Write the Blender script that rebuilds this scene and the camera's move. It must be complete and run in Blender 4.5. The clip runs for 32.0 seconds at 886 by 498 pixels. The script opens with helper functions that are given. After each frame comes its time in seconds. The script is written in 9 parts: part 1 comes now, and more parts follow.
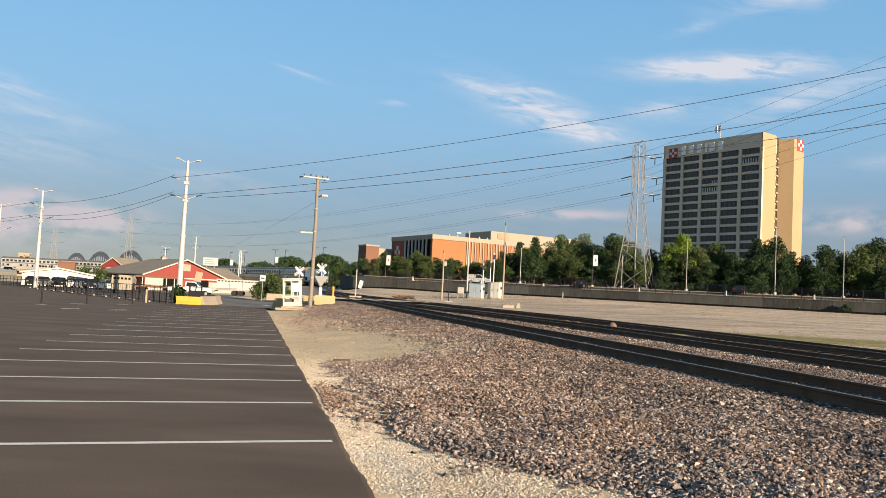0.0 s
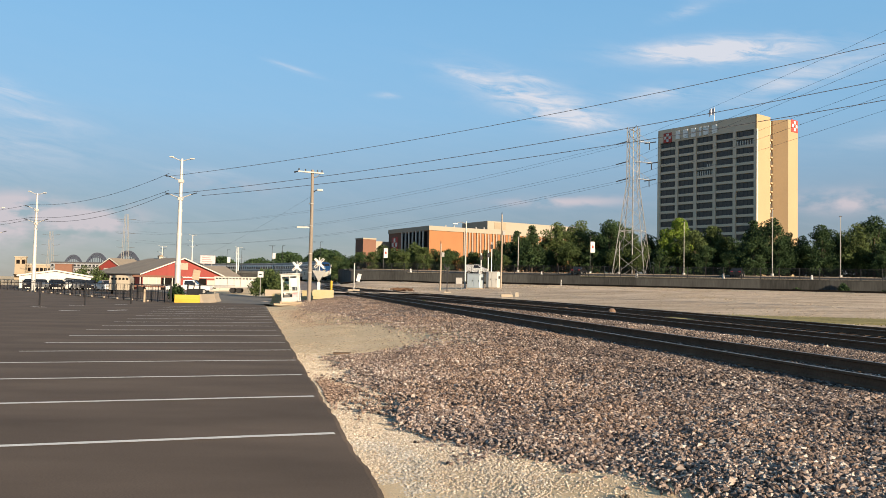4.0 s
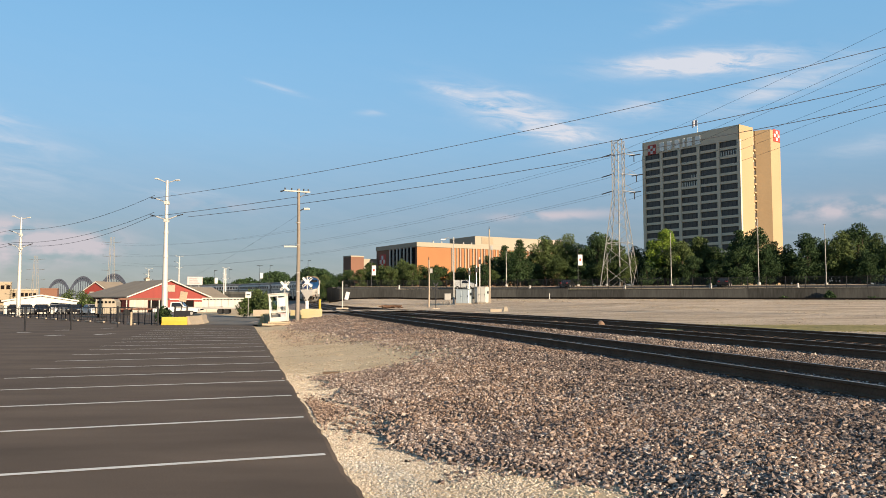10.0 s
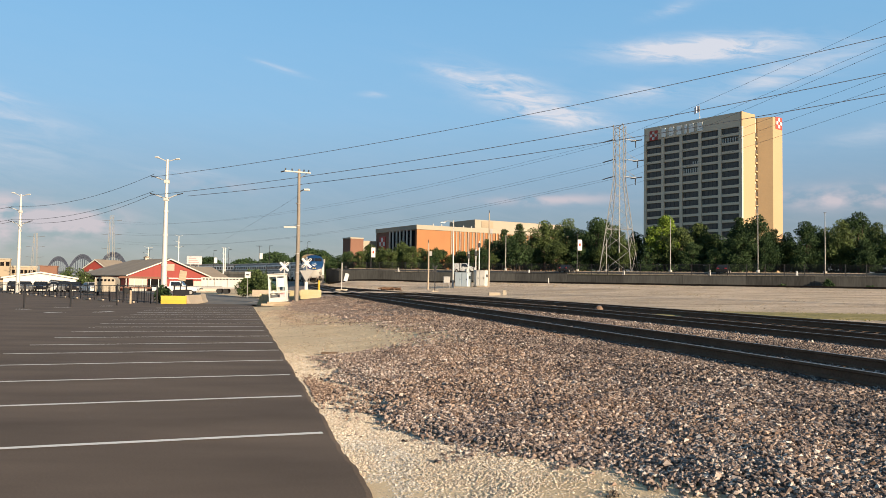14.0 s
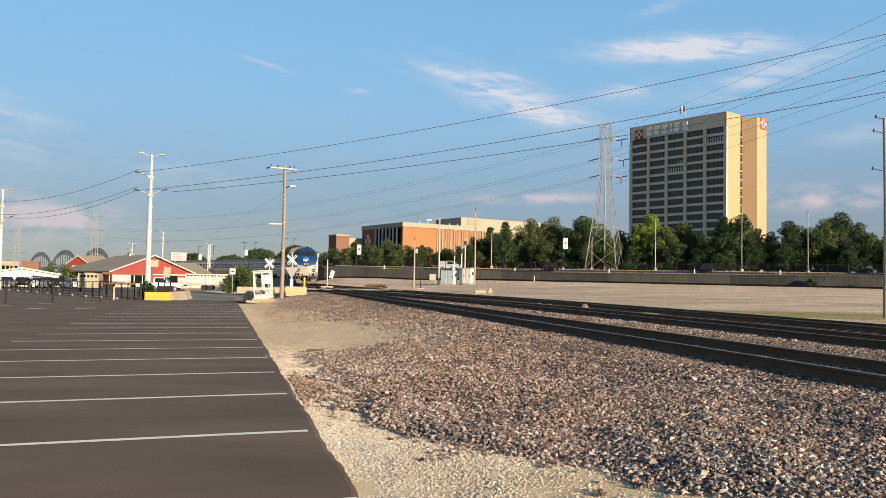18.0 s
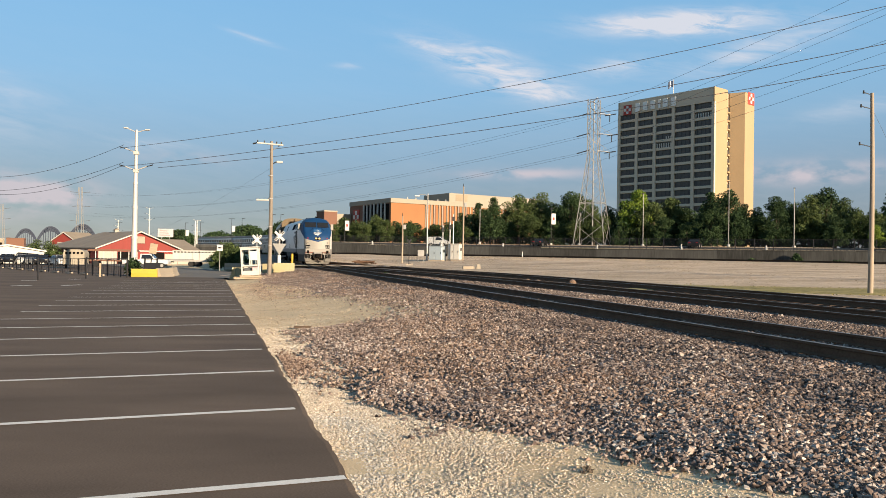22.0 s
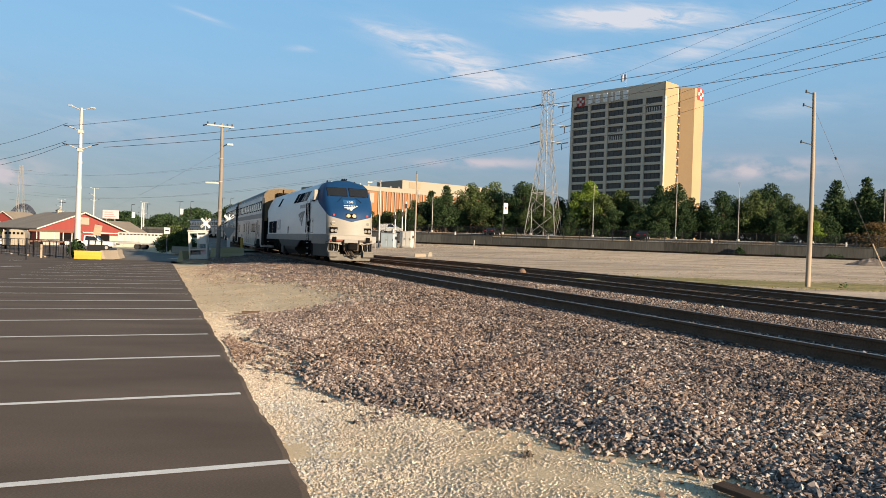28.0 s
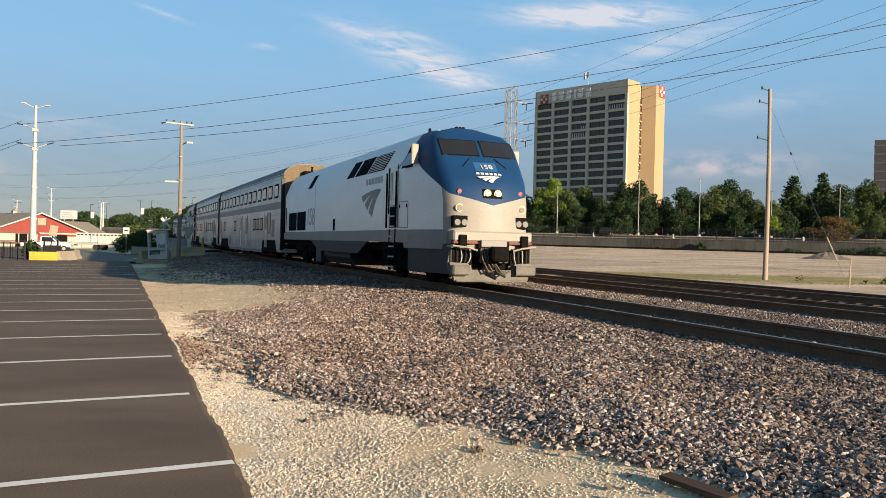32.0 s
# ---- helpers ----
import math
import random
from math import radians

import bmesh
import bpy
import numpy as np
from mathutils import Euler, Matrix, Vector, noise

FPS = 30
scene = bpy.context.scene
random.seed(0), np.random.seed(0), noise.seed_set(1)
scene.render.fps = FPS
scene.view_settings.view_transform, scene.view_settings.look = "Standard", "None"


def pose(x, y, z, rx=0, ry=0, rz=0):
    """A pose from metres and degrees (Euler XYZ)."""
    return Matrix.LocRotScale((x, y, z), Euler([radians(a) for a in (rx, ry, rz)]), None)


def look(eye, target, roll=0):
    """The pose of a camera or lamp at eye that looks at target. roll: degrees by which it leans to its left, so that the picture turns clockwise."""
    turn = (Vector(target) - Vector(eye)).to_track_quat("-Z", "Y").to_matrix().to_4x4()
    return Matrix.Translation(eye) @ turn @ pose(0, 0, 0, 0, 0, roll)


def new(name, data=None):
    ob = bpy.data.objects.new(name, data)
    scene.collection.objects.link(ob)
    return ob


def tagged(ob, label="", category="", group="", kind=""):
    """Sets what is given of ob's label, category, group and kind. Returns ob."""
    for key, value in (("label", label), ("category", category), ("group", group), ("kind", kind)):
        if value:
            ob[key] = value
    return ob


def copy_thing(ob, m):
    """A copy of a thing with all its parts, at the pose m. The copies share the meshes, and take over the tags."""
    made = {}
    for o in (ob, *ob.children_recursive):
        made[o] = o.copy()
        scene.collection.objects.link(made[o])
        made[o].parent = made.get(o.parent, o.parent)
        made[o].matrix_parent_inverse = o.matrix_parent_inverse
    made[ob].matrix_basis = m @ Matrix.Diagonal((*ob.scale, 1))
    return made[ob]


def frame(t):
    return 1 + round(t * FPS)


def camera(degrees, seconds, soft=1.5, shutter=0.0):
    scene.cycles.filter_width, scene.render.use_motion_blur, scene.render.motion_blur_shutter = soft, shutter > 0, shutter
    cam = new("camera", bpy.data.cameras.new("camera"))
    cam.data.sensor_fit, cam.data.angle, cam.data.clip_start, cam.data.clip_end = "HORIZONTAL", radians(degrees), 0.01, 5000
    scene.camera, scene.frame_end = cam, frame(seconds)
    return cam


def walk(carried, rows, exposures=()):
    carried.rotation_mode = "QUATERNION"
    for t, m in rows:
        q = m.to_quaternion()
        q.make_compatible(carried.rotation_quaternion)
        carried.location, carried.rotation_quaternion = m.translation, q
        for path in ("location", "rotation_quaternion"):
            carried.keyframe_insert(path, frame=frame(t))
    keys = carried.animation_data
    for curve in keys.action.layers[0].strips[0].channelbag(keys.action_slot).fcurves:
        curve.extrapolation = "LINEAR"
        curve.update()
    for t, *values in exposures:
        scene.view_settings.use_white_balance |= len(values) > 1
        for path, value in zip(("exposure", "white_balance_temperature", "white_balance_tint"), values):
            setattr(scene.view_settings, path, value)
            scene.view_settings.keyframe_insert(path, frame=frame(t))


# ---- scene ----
# ---------------------------------------------------------------- camera
# t, x, y, z, yaw, pitch, roll
PATH = [
    (0.0, -0.032, -0.052, 1.682, -0.27, 3.29, -2.92),
    (0.5, -0.027, -0.072, 1.686, 0.18, 3.65, -2.96),
    (1.0, -0.031, -0.157, 1.688, 0.64, 3.87, -2.85),
    (1.5, -0.034, -0.088, 1.694, 0.97, 3.87, -2.82),
    (2.0, -0.042, -0.058, 1.678, 0.98, 3.72, -2.60),
    (2.5, -0.035, -0.037, 1.671, 0.78, 3.49, -2.27),
    (3.0, -0.036, -0.049, 1.661, 0.49, 3.16, -1.89),
    (3.5, -0.032, -0.045, 1.660, 0.14, 2.82, -1.53),
    (5.5, -0.029, 0.013, 1.654, -2.44, 2.54, -0.92),
    (6.0, -0.026, -0.004, 1.657, -2.78, 2.69, -0.78),
    (6.5, -0.020, -0.018, 1.657, -2.85, 2.85, -0.54),
    (7.0, -0.023, -0.001, 1.656, -2.70, 2.94, -0.19),
    (7.5, -0.018, -0.023, 1.656, -2.43, 3.09, 0.14),
    (8.0, -0.017, -0.015, 1.661, -2.20, 3.32, 0.40),
    (8.5, -0.016, -0.014, 1.667, -1.98, 3.58, 0.48),
    (9.0, -0.018, -0.011, 1.664, -1.75, 3.74, 0.41),
    (9.5, -0.022, -0.033, 1.667, -1.49, 3.82, 0.27),
    (10.0, -0.020, -0.035, 1.673, -1.20, 3.82, 0.04),
    (10.5, -0.015, -0.059, 1.667, -0.87, 3.86, -0.11),
    (11.0, -0.017, -0.072, 1.669, -0.57, 3.85, -0.33),
    (11.5, -0.021, -0.055, 1.667, -0.41, 3.75, -0.62),
    (12.0, -0.022, -0.054, 1.665, -0.39, 3.47, -0.87),
    (12.5, -0.019, -0.049, 1.652, -0.50, 3.12, -0.93),
    (13.0, -0.021, -0.036, 1.651, -0.73, 2.77, -0.95),
    (13.5, -0.024, -0.019, 1.659, -1.01, 2.55, -0.89),
    (14.0, -0.021, -0.035, 1.653, -1.27, 2.59, -0.79),
    (14.5, -0.027, -0.031, 1.659, -1.42, 2.72, -0.73),
    (16.5, -0.027, -0.050, 1.667, -1.79, 2.73, -0.61),
    (17.0, -0.026, -0.032, 1.654, -2.08, 2.55, -0.66),
    (17.5, -0.024, -0.005, 1.654, -2.26, 2.43, -0.83),
    (18.0, -0.031, -0.001, 1.653, -2.31, 2.43, -1.04),
    (18.5, -0.029, 0.003, 1.652, -2.31, 2.44, -1.19),
    (19.0, -0.019, 0.017, 1.651, -2.36, 2.32, -1.26),
    (19.5, -0.017, 0.020, 1.648, -2.48, 2.02, -1.23),
    (20.0, -0.017, 0.022, 1.649, -2.59, 1.63, -1.11),
    (20.5, -0.022, 0.023, 1.645, -2.71, 1.27, -1.06),
    (21.0, -0.012, 0.034, 1.646, -2.84, 1.01, -0.94),
    (21.5, -0.017, 0.052, 1.663, -2.99, 0.85, -0.96),
    (22.0, -0.019, 0.068, 1.666, -3.16, 0.68, -0.91),
    (22.5, -0.020, 0.084, 1.672, -3.31, 0.45, -0.94),
    (23.0, -0.025, 0.073, 1.662, -3.37, 0.13, -0.99),
    (23.5, -0.029, 0.037, 1.644, -3.36, -0.16, -1.05),
    (24.0, -0.026, 0.035, 1.641, -3.39, -0.31, -1.18),
    (24.5, -0.018, 0.029, 1.646, -3.45, -0.30, -1.33),
    (25.0, -0.015, 0.042, 1.647, -3.70, -0.26, -1.49),
    (25.5, -0.022, 0.040, 1.653, -4.12, -0.23, -1.57),
    (27.5, 0.017, -0.006, 1.656, -6.40, -0.28, -1.86),
    (28.0, 0.014, -0.001, 1.669, -6.65, -0.14, -1.94),
    (28.5, 0.022, -0.025, 1.678, -6.63, 0.12, -1.84),
    (29.0, 0.091, -0.002, 1.664, -6.51, 0.59, -1.69),
    (29.5, 0.133, 0.025, 1.657, -6.61, 1.13, -1.66),
    (30.0, 0.154, 0.052, 1.651, -7.03, 1.66, -1.66),
    (30.5, 0.157, 0.052, 1.647, -7.61, 1.87, -1.71),
    (31.0, 0.154, 0.059, 1.645, -8.23, 1.57, -1.65),
    (31.5, 0.160, 0.036, 1.646, -8.72, 0.76, -1.52),
    (32.0, 0.170, 0.063, 1.640, -9.13, -0.22, -1.42),
]
cam = camera(58.84, 32.0, soft=0.55)
walk(cam, [(t, pose(x, y, z, 90 + pitch, roll, yaw)) for t, x, y, z, yaw, pitch, roll in PATH])

# ---------------------------------------------------------------- light
SUN_DIR = Vector((0.6225, -0.7826, 0.235)).normalized()
scene.view_settings.exposure = 1.2
sun_data = bpy.data.lights.new("sun", "SUN")
sun_data.energy, sun_data.angle, sun_data.color = 5.0, radians(0.6), (1.0, 0.81, 0.59)
sun = new("sun", sun_data)
sun.matrix_world = look(SUN_DIR * 200, (0, 0, 0))

world = bpy.data.worlds.new("sky")
world.use_nodes = True
scene.world = world


def build_sky():
    nt = world.node_tree
    n, l = nt.nodes, nt.links
    n.clear()
    out = n.new("ShaderNodeOutputWorld")
    bg = n.new("ShaderNodeBackground")
    sky = n.new("ShaderNodeTexSky")
    sky.sky_type, sky.sun_disc = "NISHITA", False
    sky.sun_elevation = math.asin(SUN_DIR.z)
    sky.sun_rotation = math.atan2(SUN_DIR.x, SUN_DIR.y)
    sky.air_density, sky.dust_density, sky.ozone_density = 1.0, 0.15, 3.0
    bg.inputs[1].default_value = SKY_STRENGTH
    tc = n.new("ShaderNodeTexCoord")

    def math_node(op, a, b=None):
        m = n.new("ShaderNodeMath")
        m.operation = op
        for i, v in enumerate((a, b)):
            if v is None:
                continue
            if isinstance(v, (int, float)):
                m.inputs[i].default_value = v
            else:
                l.new(v, m.inputs[i])
        return m.outputs[0]

    sep = n.new("ShaderNodeSeparateXYZ")
    l.new(tc.outputs["Generated"], sep.inputs[0])
    az = math_node("ARCTAN2", sep.outputs[0], sep.outputs[1])
    el = math_node("ARCSINE", sep.outputs[2])

    def bank(rows):
        total = None
        for a, e, wa, we, amount, tilt in rows:
            da = math_node("SUBTRACT", az, radians(a))
            de = math_node("SUBTRACT", math_node("SUBTRACT", el, radians(e)), math_node("MULTIPLY", da, tilt))
            q = math_node("ADD", math_node("POWER", math_node("ABSOLUTE", math_node("DIVIDE", da, radians(wa))), 2.0),
                          math_node("POWER", math_node("ABSOLUTE", math_node("DIVIDE", de, radians(we))), 2.0))
            v = math_node("MULTIPLY", math_node("POWER", 2.718, math_node("MULTIPLY", q, -1.0)), amount)
            total = v if total is None else math_node("ADD", total, v)
        return total

    total, rosy = bank(CLOUDS), bank(ROSY)
    comb = n.new("ShaderNodeCombineXYZ")
    l.new(math_node("MULTIPLY", az, 9.0), comb.inputs[0])
    l.new(math_node("ADD", math_node("MULTIPLY", el, 42.0), math_node("MULTIPLY", az, 6.0)), comb.inputs[1])
    noise_a = n.new("ShaderNodeTexNoise")
    noise_a.inputs["Scale"].default_value, noise_a.inputs["Detail"].default_value = 1.6, 8
    noise_a.inputs["Roughness"].default_value, noise_a.inputs["Distortion"].default_value = 0.62, 0.6
    l.new(comb.outputs[0], noise_a.inputs["Vector"])
    ramp = n.new("ShaderNodeMapRange")
    ramp.inputs[1].default_value, ramp.inputs[2].default_value = 0.34, 0.72
    l.new(noise_a.outputs[0], ramp.inputs[0])
    # a faint veil everywhere, low down
    veil = math_node("MULTIPLY", math_node("POWER", 2.718, math_node("MULTIPLY", math_node("ABSOLUTE", el), -9.0)), 0.16)
    amount = math_node("MINIMUM", math_node("MULTIPLY", math_node("ADD", total, veil), ramp.outputs[0]), 0.85)
    # pale summer haze lightens the clear sky
    haze = n.new("ShaderNodeValToRGB")
    haze.color_ramp.interpolation = "B_SPLINE"
    els = haze.color_ramp.elements
    while len(els) < len(HAZE):
        els.new(0.5)
    for e, (deg, col) in zip(els, HAZE):
        e.position, e.color = (deg + 10) / 100, (*col, 1)
    l.new(math_node("DIVIDE", math_node("ADD", el, radians(10)), radians(100)), haze.inputs[0])
    soft = n.new("ShaderNodeMixRGB")
    soft.inputs[0].default_value = 0.8
    l.new(sky.outputs[0], soft.inputs[1])
    lift = n.new("ShaderNodeVectorMath")
    lift.operation = "SCALE"
    lift.inputs["Scale"].default_value = HAZE_LIFT
    l.new(haze.outputs[0], lift.inputs[0])
    l.new(lift.outputs[0], soft.inputs[2])
    mix = n.new("ShaderNodeMixRGB")
    l.new(amount, mix.inputs[0])
    l.new(soft.outputs[0], mix.inputs[1])
    mix.inputs[2].default_value = (*CLOUD_COLOUR, 1)
    # soft pink cumulus low down, lit by the sun
    puff = n.new("ShaderNodeTexNoise")
    puff.inputs["Scale"].default_value, puff.inputs["Detail"].default_value, puff.inputs["Roughness"].default_value = 1.1, 5, 0.5
    comb_b = n.new("ShaderNodeCombineXYZ")
    l.new(math_node("MULTIPLY", az, 22.0), comb_b.inputs[0])
    l.new(math_node("MULTIPLY", el, 46.0), comb_b.inputs[1])
    l.new(comb_b.outputs[0], puff.inputs["Vector"])
    ramp_b = n.new("ShaderNodeMapRange")
    ramp_b.inputs[1].default_value, ramp_b.inputs[2].default_value = 0.36, 0.58
    l.new(puff.outputs[0], ramp_b.inputs[0])
    mix_b = n.new("ShaderNodeMixRGB")
    l.new(math_node("MINIMUM", math_node("MULTIPLY", rosy, ramp_b.outputs[0]), 0.8), mix_b.inputs[0])
    l.new(mix.outputs[0], mix_b.inputs[1])
    mix_b.inputs[2].default_value = (*ROSY_COLOUR, 1)
    l.new(mix_b.outputs[0], bg.inputs[0])
    l.new(bg.outputs[0], out.inputs[0])


HAZE = [(-10, (0.13, 0.14, 0.16)), (0, (0.102, 0.109, 0.132)), (4, (0.104, 0.126, 0.166)), (8, (0.136, 0.210, 0.290)), (12, (0.149, 0.273, 0.394)), (22, (0.116, 0.281, 0.461)), (45, (0.065, 0.138, 0.227)), (90, (0.049, 0.081, 0.126))]
SKY_STRENGTH, HAZE_LIFT = 0.073, 11.1
CLOUD_COLOUR = (4.6, 4.55, 4.85)
# thin high clouds: bearing, height, half width, half height (degrees), amount, tilt
CLOUDS = [(19.6, 16.3, 4.8, 0.66, 3.0, -0.02), (6.8, 13.5, 4.6, 1.15, 1.5, -0.30), (3.4, 14.6, 2.6, 0.30, 1.1, -0.30), (6.4, 14.9, 1.4, 0.28, 0.8, -0.1), (10.0, 12.0, 3.4, 0.5, 0.9, -0.1),
          (15.6, 13.6, 2.4, 0.6, 0.9, 0.05), (25.0, 14.3, 4.5, 0.8, 0.9, 0.22), (-30.5, 12.0, 3.2, 0.55, 0.9, -0.2), (-28.5, 10.4, 4.0, 0.4, 0.55, -0.12), (-31.0, 8.2, 6.0, 1.4, 0.5, 0.0), (-11.0, 15.1, 1.7, 0.17, 0.6, -0.22),
          (-4.0, 13.6, 0.9, 0.2, 0.5, 0.0), (17.5, 19.0, 1.6, 0.35, 0.5, 0.2), (25.5, 20.9, 5.0, 0.8, 1.2, 0.1), (-17.5, 7.4, 2.4, 0.35, 0.5, 0.0), (31.0, 10.0, 3.0, 0.6, 0.4, 0.1)]
ROSY = [(-28.4, 4.35, 2.3, 0.95, 1.3, 0.05), (-24.0, 3.7, 2.9, 1.0, 1.2, 0.08), (-30.5, 3.0, 4.0, 1.3, 0.9, 0.0), (9.3, 6.2, 4.5, 0.36, 0.8, 0.02), (28.5, 6.0, 4.0, 0.7, 1.0, 0.0), (-15.5, 6.6, 3.0, 0.5, 0.35, 0.0)]
ROSY_COLOUR = (4.0, 3.55, 3.75)
build_sky()


# ---------------------------------------------------------------- materials
SHADE_SCALE = 0.83


def restop(m, stops):
    """Other colour stops for a material made by mat()."""
    ramp = [k for k in m.node_tree.nodes if k.type == "VALTORGB"][0].color_ramp
    while len(ramp.elements) < len(stops):
        ramp.elements.new(0.5)
    for e, (pos, c) in zip(ramp.elements, stops):
        e.position = pos
        e.color = (*c, 1)


def mat(name, col, rough=0.8, metal=0.0, var=0.2, scale=2.0, fine=30.0, bump=0.15, dist=0.01, col2=None, emit=0.0, stretch=(1, 1, 1), per_object=0.0, per_island=0.0, spec=0.5):
    m = bpy.data.materials.new(name)
    m.use_nodes = True
    n, l = m.node_tree.nodes, m.node_tree.links
    b = n["Principled BSDF"]
    b.inputs["Roughness"].default_value = rough
    b.inputs["Metallic"].default_value = metal
    b.inputs["Specular IOR Level"].default_value = spec
    tc = n.new("ShaderNodeTexCoord")
    mp = n.new("ShaderNodeMapping")
    mp.inputs["Scale"].default_value = stretch
    l.new(tc.outputs["Object"], mp.inputs[0])
    big, small = n.new("ShaderNodeTexNoise"), n.new("ShaderNodeTexNoise")
    for node, s, d in ((big, scale, 4), (small, fine, 3)):
        node.inputs["Scale"].default_value, node.inputs["Detail"].default_value = s, d
        l.new(mp.outputs[0], node.inputs["Vector"])
    add = n.new("ShaderNodeMath")
    add.operation = "MULTIPLY_ADD"
    add.inputs[1].default_value = 0.5
    l.new(small.outputs[0], add.inputs[0])
    half = n.new("ShaderNodeMath")
    half.operation = "MULTIPLY"
    half.inputs[1].default_value = 0.5
    l.new(big.outputs[0], half.inputs[0])
    l.new(half.outputs[0], add.inputs[2])
    value = add.outputs[0]
    for amount, kind, socket in ((per_object, "ShaderNodeObjectInfo", "Random"), (per_island, "ShaderNodeNewGeometry", "Random Per Island")):
        if amount:
            info = n.new(kind)
            k = n.new("ShaderNodeMath")
            k.operation = "MULTIPLY_ADD"
            k.inputs[1].default_value = amount
            l.new(info.outputs[socket], k.inputs[0])
            sub = n.new("ShaderNodeMath")
            sub.operation = "SUBTRACT"
            l.new(value, sub.inputs[0])
            sub.inputs[1].default_value = amount / 2
            l.new(sub.outputs[0], k.inputs[2])
            value = k.outputs[0]
    ramp = n.new("ShaderNodeValToRGB")
    ramp.color_ramp.elements[0].position, ramp.color_ramp.elements[1].position = 0.28, 0.72
    lo = col if col2 else tuple(c * (1 - var) for c in col)
    hi = col2 if col2 else tuple(min(1, c * (1 + var)) for c in col)
    # every base colour is scaled down, which deepens the shade
    lo, hi = tuple(c * SHADE_SCALE for c in lo), tuple(c * SHADE_SCALE for c in hi)
    ramp.color_ramp.elements[0].color, ramp.color_ramp.elements[1].color = (*lo, 1), (*hi, 1)
    l.new(value, ramp.inputs[0])
    l.new(ramp.outputs[0], b.inputs["Base Color"])
    if bump:
        bp = n.new("ShaderNodeBump")
        bp.inputs["Strength"].default_value, bp.inputs["Distance"].default_value = bump, dist
        l.new(small.outputs[0], bp.inputs["Height"])
        l.new(bp.outputs[0], b.inputs["Normal"])
    if emit:
        b.inputs["Emission Color"].default_value = (*col, 1)
        b.inputs["Emission Strength"].default_value = emit
    return m


def glass_mat(name, col, rough=0.05):
    m = mat(name, col, rough=rough, var=0.15, scale=0.4, fine=3, bump=0.02, spec=0.8)
    return m


